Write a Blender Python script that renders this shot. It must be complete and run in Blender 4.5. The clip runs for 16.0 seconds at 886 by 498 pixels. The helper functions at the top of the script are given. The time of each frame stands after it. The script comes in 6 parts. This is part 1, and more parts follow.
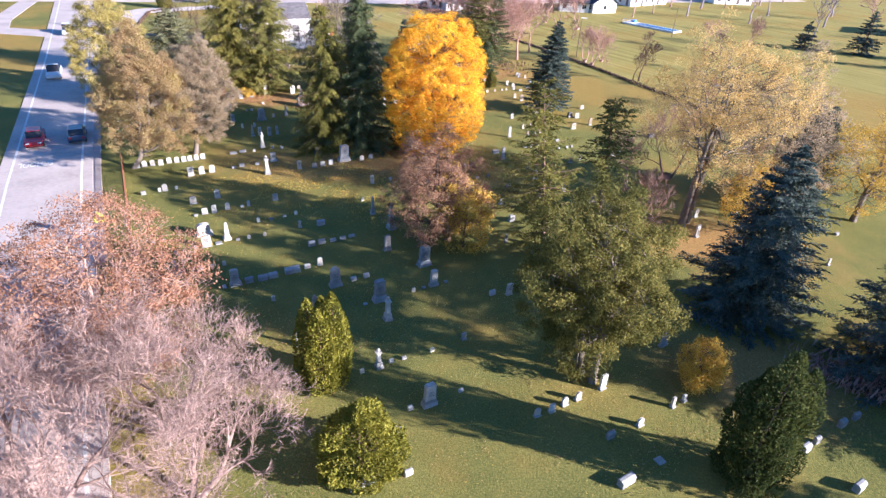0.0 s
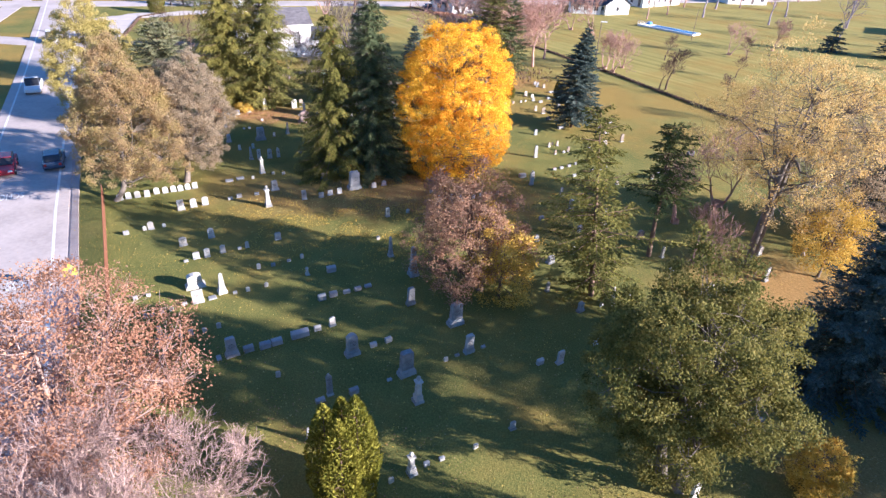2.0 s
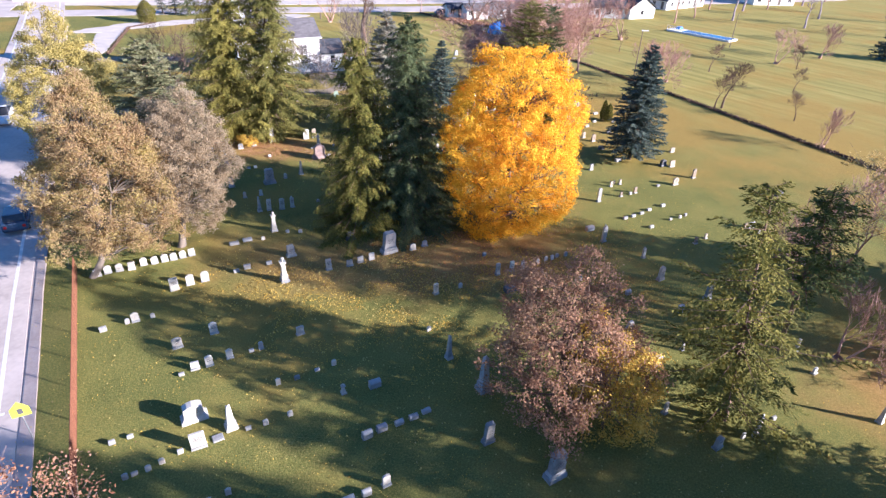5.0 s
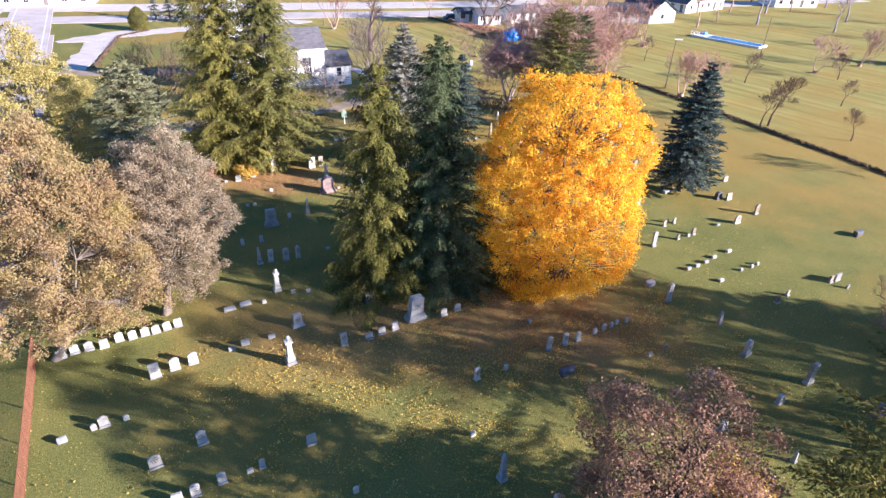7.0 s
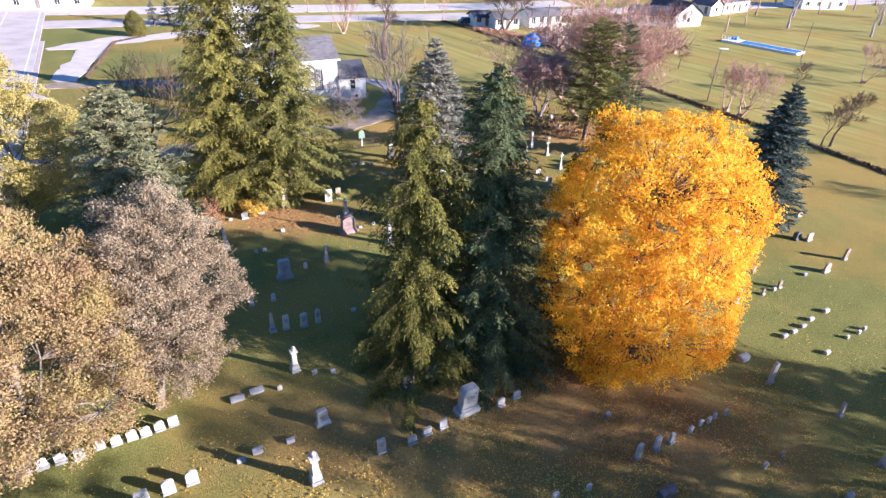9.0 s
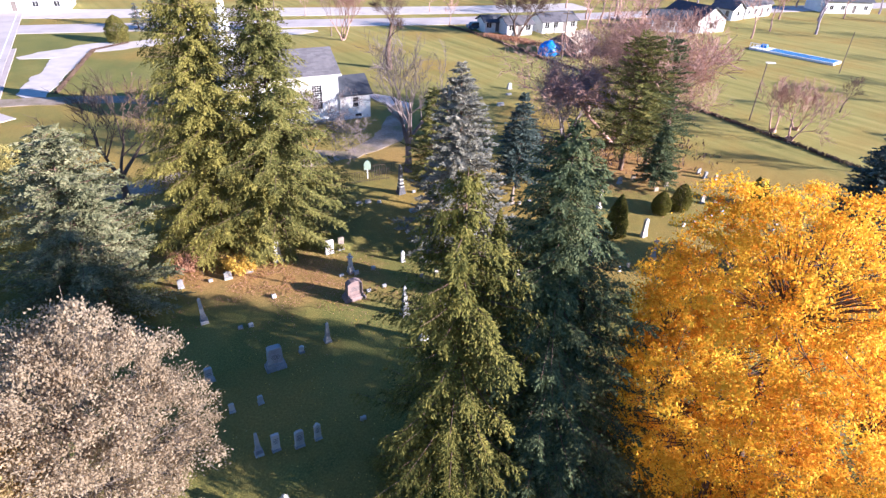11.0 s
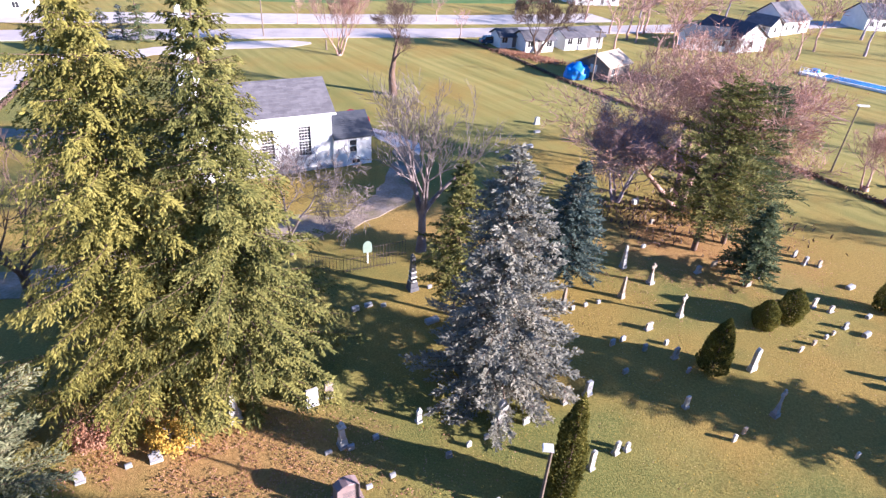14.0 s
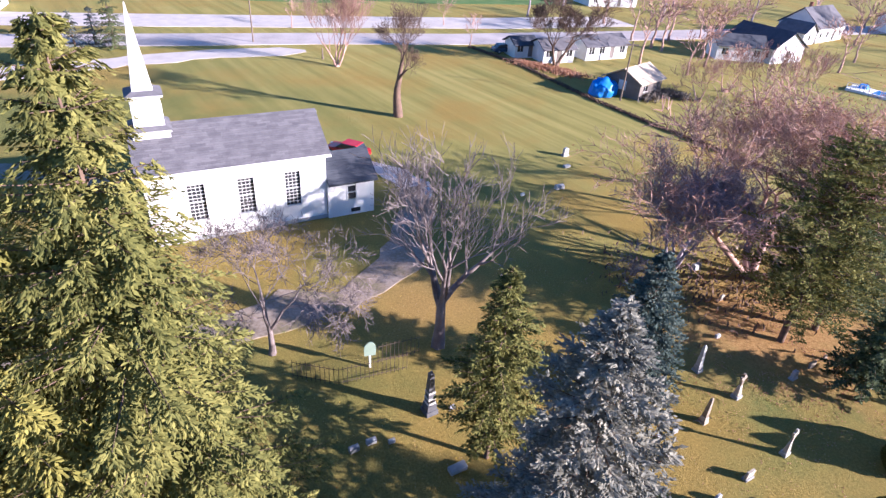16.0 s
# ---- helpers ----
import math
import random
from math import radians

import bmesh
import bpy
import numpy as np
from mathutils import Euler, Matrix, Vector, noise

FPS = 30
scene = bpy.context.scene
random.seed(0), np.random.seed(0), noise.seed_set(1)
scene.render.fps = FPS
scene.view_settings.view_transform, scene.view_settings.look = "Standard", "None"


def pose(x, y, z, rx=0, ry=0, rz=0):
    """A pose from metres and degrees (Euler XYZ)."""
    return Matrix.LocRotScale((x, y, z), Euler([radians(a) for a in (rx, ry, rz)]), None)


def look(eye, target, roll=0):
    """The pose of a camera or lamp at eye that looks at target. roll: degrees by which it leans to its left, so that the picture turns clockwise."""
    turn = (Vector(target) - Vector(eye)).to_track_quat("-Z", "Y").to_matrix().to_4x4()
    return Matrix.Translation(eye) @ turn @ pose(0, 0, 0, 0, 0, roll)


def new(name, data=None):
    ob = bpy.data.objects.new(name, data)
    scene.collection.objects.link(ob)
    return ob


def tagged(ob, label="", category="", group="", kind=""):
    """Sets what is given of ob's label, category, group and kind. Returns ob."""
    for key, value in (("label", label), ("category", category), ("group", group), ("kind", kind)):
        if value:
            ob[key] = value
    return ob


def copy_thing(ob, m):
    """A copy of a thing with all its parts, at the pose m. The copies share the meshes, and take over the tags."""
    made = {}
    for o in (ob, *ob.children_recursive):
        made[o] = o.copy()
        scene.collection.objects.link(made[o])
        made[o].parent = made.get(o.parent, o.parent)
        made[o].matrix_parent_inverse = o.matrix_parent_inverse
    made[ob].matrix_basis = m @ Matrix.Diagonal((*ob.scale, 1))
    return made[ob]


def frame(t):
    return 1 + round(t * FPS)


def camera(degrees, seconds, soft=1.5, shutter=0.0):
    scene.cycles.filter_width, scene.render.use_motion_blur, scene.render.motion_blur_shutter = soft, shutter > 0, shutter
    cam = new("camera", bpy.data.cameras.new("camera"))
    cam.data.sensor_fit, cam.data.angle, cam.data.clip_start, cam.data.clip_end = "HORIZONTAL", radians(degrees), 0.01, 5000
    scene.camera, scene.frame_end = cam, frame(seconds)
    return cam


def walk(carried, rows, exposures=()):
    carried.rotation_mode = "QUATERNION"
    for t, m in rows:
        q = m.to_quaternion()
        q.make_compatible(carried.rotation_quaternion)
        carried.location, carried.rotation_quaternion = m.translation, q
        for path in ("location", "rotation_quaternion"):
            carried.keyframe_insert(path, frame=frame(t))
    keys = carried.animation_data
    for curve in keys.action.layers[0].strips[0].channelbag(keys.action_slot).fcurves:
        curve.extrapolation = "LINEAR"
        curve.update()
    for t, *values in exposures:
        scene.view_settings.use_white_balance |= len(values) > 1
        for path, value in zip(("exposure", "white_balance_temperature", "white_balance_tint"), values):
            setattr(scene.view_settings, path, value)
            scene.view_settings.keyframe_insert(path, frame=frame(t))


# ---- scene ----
cam = camera(75.0, 16.0, soft=1.4)
PATH = [
    (0, (1.9, -8.006, 25.29), (1.792, -6.289, 24.27), 3.1),
    (0.5, (1.257, -6.06, 25.182), (1.15, -4.344, 24.161), 3.1),
    (1, (0.5, -4.078, 25.114), (0.397, -2.362, 24.093), 3.0),
    (1.5, (-0.365, -2.069, 24.983), (-0.466, -0.352, 23.962), 2.9),
    (2, (-1.275, -0.019, 24.826), (-1.378, 1.697, 23.805), 2.8),
    (2.5, (-2.315, 2.02, 24.666), (-2.416, 3.737, 23.646), 2.7),
    (3, (-3.373, 4.033, 24.579), (-3.474, 5.749, 23.557), 2.6),
    (3.5, (-4.399, 6.015, 24.552), (-4.495, 7.731, 23.528), 2.4),
    (4, (-5.359, 8.018, 24.528), (-5.453, 9.733, 23.505), 2.3),
    (4.2, (-5.736, 8.831, 24.519), (-5.83, 10.547, 23.495), 2.3),
    (6.3, (-8.995, 18.058, 24.246), (-9.084, 19.774, 23.222), 2.3),
    (6.5, (-9.299, 18.912, 24.235), (-9.392, 20.629, 23.213), 2.1),
    (7, (-10.227, 21.11, 24.195), (-10.321, 22.825, 23.17), 2.1),
    (7.5, (-11.224, 23.222, 24.155), (-11.317, 24.936, 23.129), 2.2),
    (8, (-12.202, 25.291, 24.068), (-12.297, 27.004, 23.04), 2.1),
    (8.5, (-13.178, 27.374, 23.983), (-13.273, 29.086, 22.953), 2.2),
    (9, (-13.981, 29.46, 23.958), (-14.077, 31.171, 22.928), 2.1),
    (9.2, (-14.283, 30.333, 23.953), (-14.378, 32.043, 22.919), 2.1),
    (11.3, (-17.072, 40.777, 23.542), (-17.154, 42.487, 22.507), 2.5),
    (11.5, (-17.286, 41.786, 23.515), (-17.365, 43.495, 22.479), 2.8),
    (12, (-17.784, 44.372, 23.416), (-17.862, 46.083, 22.383), 2.8),
    (12.5, (-18.38, 47.029, 23.343), (-18.454, 48.74, 22.31), 3.1),
    (13, (-18.954, 49.674, 23.311), (-19.025, 51.385, 22.277), 3.3),
    (13.5, (-19.554, 52.372, 23.278), (-19.623, 54.082, 22.242), 3.6),
    (14, (-20.128, 55.084, 23.293), (-20.194, 56.793, 22.256), 3.7),
    (14.5, (-20.603, 57.954, 23.31), (-20.669, 59.661, 22.269), 3.8),
    (15, (-21.175, 60.76, 23.306), (-21.239, 62.465, 22.262), 3.9),
    (15.5, (-21.822, 63.665, 23.318), (-21.883, 65.367, 22.27), 4.2),
    (16, (-22.54, 66.509, 23.288), (-22.597, 68.208, 22.233), 4.3),
]
walk(cam, [(t, look(eye, target, roll)) for t, eye, target, roll in PATH], exposures=[(0, 1.82, 4970, 20), (9, 1.82, 4970, 20), (13, 1.93, 4930, 24), (15, 1.86, 4930, 25), (16, 1.74, 4900, 25)])

# ---- light: low autumn sun from the side, clear sky ----
SUN_AZ, SUN_EL = 102.0, 17.5     # degrees clockwise from +y, and above the horizon
world = bpy.data.worlds.new("sky")
scene.world = world
world.use_nodes = True
wn = world.node_tree.nodes
sky = wn.new("ShaderNodeTexSky")
sky.sky_type, sky.sun_disc = "NISHITA", False
sky.sun_elevation, sky.sun_rotation = radians(SUN_EL), radians(SUN_AZ)
sky.air_density, sky.dust_density = 1.4, 0.05
sky.ozone_density = 6.0
world.node_tree.links.new(sky.outputs[0], wn["Background"].inputs[0])
wn["Background"].inputs[1].default_value = 0.056
sun_data = bpy.data.lights.new("sun", "SUN")
sun_data.energy, sun_data.angle, sun_data.color = 5.7, radians(0.6), (1.0, 0.8, 0.565)
sun_ob = new("sun", sun_data)
sun_from = Vector((math.sin(radians(SUN_AZ)) * math.cos(radians(SUN_EL)), math.cos(radians(SUN_AZ)) * math.cos(radians(SUN_EL)), math.sin(radians(SUN_EL))))
sun_ob.matrix_world = look(sun_from * 120, (0, 0, 0))

# ---- materials ----
def material(name, colours, scale=3.0, rough=0.8, bump=0.0, bump_scale=None, fine=0.35, island=0.0, obrand=0.0, metal=0.0, leaf=0.0, coords="Object", stops=None, spec=0.35):
    """A two-scale noise over a ramp of colours, with grain, bump and per-piece variation."""
    m = bpy.data.materials.new(name)
    m.use_nodes = True
    n, l = m.node_tree.nodes, m.node_tree.links
    bs = n["Principled BSDF"]
    tc = n.new("ShaderNodeTexCoord")
    big = n.new("ShaderNodeTexNoise")
    big.inputs["Scale"].default_value, big.inputs["Detail"].default_value = scale, 5.0
    small = n.new("ShaderNodeTexNoise")
    small.inputs["Scale"].default_value, small.inputs["Detail"].default_value = scale * 11.0, 4.0
    for t in (big, small):
        l.new(tc.outputs[coords], t.inputs["Vector"])
    mixf = n.new("ShaderNodeMix")
    mixf.inputs[0].default_value = fine
    l.new(big.outputs[0], mixf.inputs[2])
    l.new(small.outputs[0], mixf.inputs[3])
    value = mixf.outputs[0]
    if island or obrand:
        src = n.new("ShaderNodeNewGeometry").outputs["Random Per Island"] if island else n.new("ShaderNodeObjectInfo").outputs["Random"]
        sub = n.new("ShaderNodeMath")
        sub.operation = "MULTIPLY_ADD"
        l.new(src, sub.inputs[0])
        sub.inputs[1].default_value = island or obrand
        sub.inputs[2].default_value = -0.5 * (island or obrand)
        add = n.new("ShaderNodeMath")
        l.new(value, add.inputs[0])
        l.new(sub.outputs[0], add.inputs[1])
        value = add.outputs[0]
    ramp = n.new("ShaderNodeValToRGB")
    lo, hi = stops or (0.3, 0.7)
    el = ramp.color_ramp.elements
    while len(el) < len(colours):
        el.new(0.5)
    for i, c in enumerate(colours):
        el[i].position = lo + (hi - lo) * i / max(1, len(colours) - 1)
        el[i].color = (*c, 1)
    l.new(value, ramp.inputs[0])
    l.new(ramp.outputs[0], bs.inputs["Base Color"])
    bs.inputs["Roughness"].default_value, bs.inputs["Metallic"].default_value = rough, metal
    bs.inputs["Specular IOR Level"].default_value = 0.12 if leaf else spec
    if bump:
        b = n.new("ShaderNodeBump")
        b.inputs["Strength"].default_value, b.inputs["Distance"].default_value = bump, 0.03
        src2 = small.outputs[0]
        if bump_scale:
            t2 = n.new("ShaderNodeTexNoise")
            t2.inputs["Scale"].default_value, t2.inputs["Detail"].default_value = bump_scale, 6.0
            l.new(tc.outputs[coords], t2.inputs["Vector"])
            src2 = t2.outputs[0]
        l.new(src2, b.inputs["Height"])
        l.new(b.outputs[0], bs.inputs["Normal"])
    if leaf:
        tr = n.new("ShaderNodeBsdfTranslucent")
        l.new(ramp.outputs[0], tr.inputs[0])
        mx = n.new("ShaderNodeMixShader")
        mx.inputs[0].default_value = leaf
        l.new(bs.outputs[0], mx.inputs[1])
        l.new(tr.outputs[0], mx.inputs[2])
        l.new(mx.outputs[0], n["Material Output"].inputs[0])
    return m


bark_grey = material("bark_grey", [(0.10, 0.085, 0.07), (0.24, 0.20, 0.165)], 2.0, 0.95, 0.6)
bark_mid = material("bark_mid", [(0.12, 0.095, 0.09), (0.26, 0.21, 0.195)], 2.0, 0.9, 0.4, island=0.3)
bark_pink = material("bark_pink", [(0.23, 0.155, 0.13), (0.44, 0.315, 0.27)], 1.0, 0.9, 0.2, island=0.5)
bark_brown = material("bark_brown", [(0.09, 0.06, 0.045), (0.2, 0.13, 0.09)], 2.0, 0.95, 0.6)
twig_purple = material("twig_purple", [(0.19, 0.155, 0.175), (0.36, 0.3, 0.33)], 1.0, 0.9, island=0.5)
twig_red = material("twig_red", [(0.27, 0.155, 0.12), (0.48, 0.31, 0.25)], 1.0, 0.9, island=0.5)
leaf_yellow = material("leaf_yellow", [(0.62, 0.26, 0.01), (0.9, 0.53, 0.016), (0.96, 0.7, 0.06)], 0.35, 0.6, island=0.2, leaf=0.35)
leaf_gold = material("leaf_gold", [(0.42, 0.26, 0.035), (0.63, 0.43, 0.07), (0.72, 0.54, 0.13)], 0.4, 0.7, island=0.2, leaf=0.3)
leaf_pale = material("leaf_pale", [(0.44, 0.29, 0.09), (0.66, 0.48, 0.18), (0.76, 0.60, 0.27)], 0.4, 0.7, island=0.2, leaf=0.4)
leaf_tan = material("leaf_tan", [(0.27, 0.175, 0.095), (0.42, 0.3, 0.165), (0.44, 0.35, 0.15), (0.4, 0.34, 0.1)], 0.4, 0.75, island=0.2, leaf=0.5)
leaf_grey = material("leaf_grey", [(0.25, 0.19, 0.12), (0.41, 0.33, 0.22), (0.5, 0.42, 0.295)], 0.4, 0.75, island=0.2, leaf=0.5)
leaf_russet = material("leaf_russet", [(0.24, 0.11, 0.06), (0.42, 0.23, 0.14), (0.5, 0.31, 0.2)], 0.4, 0.75, island=0.2, leaf=0.36)
leaf_plum = material("leaf_plum", [(0.2, 0.105, 0.07), (0.36, 0.215, 0.135), (0.46, 0.31, 0.18)], 0.4, 0.75, island=0.2, leaf=0.36)
leaf_olive = material("leaf_olive", [(0.075, 0.082, 0.02), (0.18, 0.168, 0.04), (0.32, 0.27, 0.075)], 0.5, 0.7, island=0.2, leaf=0.36)
leaf_straw = material("leaf_straw", [(0.26, 0.22, 0.06), (0.44, 0.37, 0.12), (0.56, 0.47, 0.18)], 0.4, 0.7, island=0.2, leaf=0.36)
needle_olive = material("needle_olive", [(0.06, 0.066, 0.018), (0.156, 0.15, 0.032), (0.288, 0.25, 0.055)], 0.5, 0.75, island=0.2, leaf=0.24)
needle_moss = material("needle_moss", [(0.068, 0.075, 0.022), (0.175, 0.17, 0.045), (0.30, 0.272, 0.075)], 0.5, 0.75, island=0.2, leaf=0.24)
needle_sage = material("needle_sage", [(0.075, 0.088, 0.045), (0.19, 0.195, 0.1), (0.35, 0.33, 0.19)], 0.5, 0.75, island=0.2, leaf=0.24)
needle_silver = material("needle_silver", [(0.15, 0.155, 0.132), (0.255, 0.248, 0.2), (0.4, 0.37, 0.29)], 0.5, 0.75, island=0.2, leaf=0.24)
needle_green = material("needle_green", [(0.035, 0.05, 0.018), (0.085, 0.105, 0.03), (0.15, 0.16, 0.045)], 0.5, 0.75, island=0.2, leaf=0.24)
needle_gold = material("needle_gold", [(0.09, 0.088, 0.022), (0.225, 0.203, 0.045), (0.36, 0.31, 0.075)], 0.5, 0.75, island=0.2, leaf=0.24)
needle_dark = material("needle_dark", [(0.042, 0.062, 0.032), (0.108, 0.134, 0.06), (0.205, 0.22, 0.088)], 0.5, 0.75, island=0.2, leaf=0.24)
needle_blue = material("needle_blue", [(0.07, 0.085, 0.075), (0.16, 0.18, 0.16), (0.28, 0.29, 0.25)], 0.5, 0.75, island=0.2, leaf=0.24)
needle_teal = material("needle_teal", [(0.04, 0.062, 0.055), (0.09, 0.122, 0.105), (0.17, 0.2, 0.165)], 0.5, 0.75, island=0.2, leaf=0.24)
needle_arbor = material("needle_arbor", [(0.09, 0.10, 0.012), (0.22, 0.21, 0.025), (0.34, 0.31, 0.05)], 0.8, 0.75, island=0.2, leaf=0.24)
stone_white = material("stone_white", [(0.31, 0.29, 0.26), (0.46, 0.44, 0.4), (0.58, 0.56, 0.52)], 2.2, 0.75, 0.25, obrand=0.25)
stone_grey = material("stone_grey", [(0.19, 0.19, 0.195), (0.31, 0.31, 0.31), (0.4, 0.395, 0.385)], 2.2, 0.6, 0.2, obrand=0.3)
stone_tan = material("stone_tan", [(0.2, 0.16, 0.12), (0.33, 0.275, 0.215), (0.48, 0.43, 0.36)], 2.6, 0.85, 0.3, obrand=0.35)
stone_red = material("stone_red", [(0.19, 0.135, 0.13), (0.31, 0.24, 0.225)], 3.0, 0.4, 0.1, obrand=0.2)
stone_dark = material("stone_dark", [(0.06, 0.06, 0.07), (0.14, 0.14, 0.15)], 3.0, 0.35, 0.1)
paint_white = material("paint_white", [(0.66, 0.65, 0.63), (0.8, 0.79, 0.77)], 0.8, 0.6, 0.1)
roof_grey = material("roof_grey", [(0.095, 0.09, 0.1), (0.165, 0.155, 0.165)], 1.2, 0.9, 0.3, island=0.25)
roof_blue = material("roof_blue", [(0.045, 0.05, 0.065), (0.085, 0.09, 0.105)], 1.0, 0.9, 0.3)
glass_dark = material("glass_dark", [(0.02, 0.022, 0.025), (0.05, 0.05, 0.055)], 0.6, 0.08, spec=0.6)
asphalt = material("asphalt", [(0.33, 0.29, 0.27), (0.44, 0.385, 0.36), (0.52, 0.46, 0.43)], 0.25, 0.9, 0.3, coords="Object")
gravel = material("gravel", [(0.4, 0.355, 0.32), (0.58, 0.52, 0.48)], 0.5, 0.95, 0.4)
dirt = material("dirt", [(0.11, 0.11, 0.035), (0.24, 0.185, 0.13), (0.36, 0.3, 0.25)], 0.45, 0.95, 0.4)
line_white = material("line_white", [(0.55, 0.54, 0.52), (0.75, 0.74, 0.72)], 2.0, 0.7)
rust = material("rust", [(0.11, 0.045, 0.025), (0.2, 0.085, 0.045)], 2.5, 0.9, 0.2, metal=0.2)
iron = material("iron", [(0.035, 0.028, 0.025), (0.09, 0.06, 0.045)], 3.0, 0.7, metal=0.4)
wood_pole = material("wood_pole", [(0.12, 0.09, 0.07), (0.22, 0.17, 0.13)], 2.0, 0.9, 0.3)
brick_red = material("brick_red", [(0.26, 0.10, 0.06), (0.4, 0.18, 0.11)], 3.0, 0.9, 0.2)

# ---- building tools ----
def mesh_from(name, verts, faces, mat, smooth=False):
    me = bpy.data.meshes.new(name)
    verts = np.asarray(verts, dtype=np.float32)
    faces = np.asarray(faces, dtype=np.int32)
    k = faces.shape[1]
    me.vertices.add(len(verts))
    me.vertices.foreach_set("co", verts.ravel())
    me.loops.add(faces.size)
    me.loops.foreach_set("vertex_index", faces.ravel())
    me.polygons.add(len(faces))
    me.polygons.foreach_set("loop_start", np.arange(0, faces.size, k, dtype=np.int32))
    me.polygons.foreach_set("use_smooth", np.full(len(faces), smooth))
    me.materials.append(mat)
    me.update(calc_edges=True)
    return me


def under(ob, parent, label=""):
    ob.parent = parent
    if label:
        ob["label"] = label
    return ob


def thing(name, x, y, label, category, group="", z=0.0, turn=0.0, kind=""):
    e = new(name)
    e.empty_display_size = 0.3
    e.matrix_basis = pose(x, y, z, 0, 0, turn)
    return tagged(e, label, category, group, kind)


def part(name, bm, mat, parent, label="", smooth=False):
    me = bpy.data.meshes.new(name)
    bm.to_mesh(me)
    bm.free()
    me.materials.append(mat)
    if smooth:
        for p in me.polygons:
            p.use_smooth = True
    return under(new(name, me), parent, label)


def box(bm, x0, x1, y0, y1, z0, z1, taper=0.0, bevel=0.0):
    """A box, drawn in by taper metres at its top on every side, with bevelled edges."""
    v = [bm.verts.new(c) for c in ((x0, y0, z0), (x1, y0, z0), (x1, y1, z0), (x0, y1, z0),
                                   (x0 + taper, y0 + taper, z1), (x1 - taper, y0 + taper, z1), (x1 - taper, y1 - taper, z1), (x0 + taper, y1 - taper, z1))]
    fs = [bm.faces.new([v[i] for i in q]) for q in ((3, 2, 1, 0), (4, 5, 6, 7), (0, 1, 5, 4), (1, 2, 6, 5), (2, 3, 7, 6), (3, 0, 4, 7))]
    if bevel:
        es = {e for f in fs for e in f.edges}
        bmesh.ops.bevel(bm, geom=list(es), offset=bevel, segments=1, affect="EDGES", profile=0.5)
    return bm


def lathe(bm, profile, sides=12):
    """A turned shape from (radius, height) pairs."""
    rings = []
    for r, z in profile:
        rings.append([bm.verts.new((r * math.cos(2 * math.pi * i / sides), r * math.sin(2 * math.pi * i / sides), z)) for i in range(sides)])
    for a, b in zip(rings, rings[1:]):
        for i in range(sides):
            bm.faces.new((a[i], a[(i + 1) % sides], b[(i + 1) % sides], b[i]))
    bm.faces.new(rings[0][::-1])
    bm.faces.new(rings[-1])
    return bm


def prism(bm, outline, y0, y1):
    """An outline of (x, z) pairs drawn from y0 to y1."""
    a = [bm.verts.new((x, y0, z)) for x, z in outline]
    b = [bm.verts.new((x, y1, z)) for x, z in outline]
    bm.faces.new(a)
    bm.faces.new(b[::-1])
    for i in range(len(a)):
        j = (i + 1) % len(a)
        bm.faces.new((a[j], a[i], b[i], b[j]))
    bmesh.ops.recalc_face_normals(bm, faces=bm.faces)
    return bm


def tubes(segs, sides=4):
    """Vertices and faces of tapered tubes: rows of p0, p1, r0, r1."""
    s = np.asarray(segs, dtype=float)
    p0, p1, r0, r1 = s[:, 0:3], s[:, 3:6], s[:, 6], s[:, 7]
    d = p1 - p0
    d /= np.linalg.norm(d, axis=1)[:, None] + 1e-9
    ref = np.where(np.abs(d[:, 2:3]) > 0.9, np.array([[1.0, 0, 0]]), np.array([[0, 0, 1.0]]))
    u = np.cross(d, ref)
    u /= np.linalg.norm(u, axis=1)[:, None] + 1e-9
    w = np.cross(d, u)
    ang = 2 * np.pi * np.arange(sides) / sides
    ring = np.cos(ang)[None, :, None] * u[:, None, :] + np.sin(ang)[None, :, None] * w[:, None, :]
    v = np.concatenate([p0[:, None, :] + ring * r0[:, None, None], p1[:, None, :] + ring * r1[:, None, None]], axis=1).reshape(-1, 3)
    base = np.arange(len(s))[:, None, None] * 2 * sides
    i = np.arange(sides)
    j = (i + 1) % sides
    q = np.stack([i, j, j + sides, i + sides], axis=1)[None] + base
    return v, q.reshape(-1, 4)


def leaves(centres, axes, length, width, rng, bend=0.15, facing=None):
    """Lozenge leaves or sprays round the centres, each along its axis, folded a little; facing turns their flat sides."""
    n = len(centres)
    a = axes / (np.linalg.norm(axes, axis=1)[:, None] + 1e-9)
    r = rng.normal(size=(n, 3)) if facing is None else facing
    w = np.cross(a, r)
    w /= np.linalg.norm(w, axis=1)[:, None] + 1e-9
    nrm = np.cross(w, a)
    L = (length * rng.uniform(0.6, 1.3, n))[:, None]
    W = (width * rng.uniform(0.6, 1.3, n))[:, None]
    v = np.stack([centres - a * L * 0.5, centres + w * W * 0.5 - nrm * L * bend, centres + a * L * 0.5, centres - w * W * 0.5 - nrm * L * bend], axis=1).reshape(-1, 3)
    return v, np.arange(4 * n).reshape(-1, 4)


def unit(v):
    return v / (np.linalg.norm(v, axis=1)[:, None] + 1e-9)


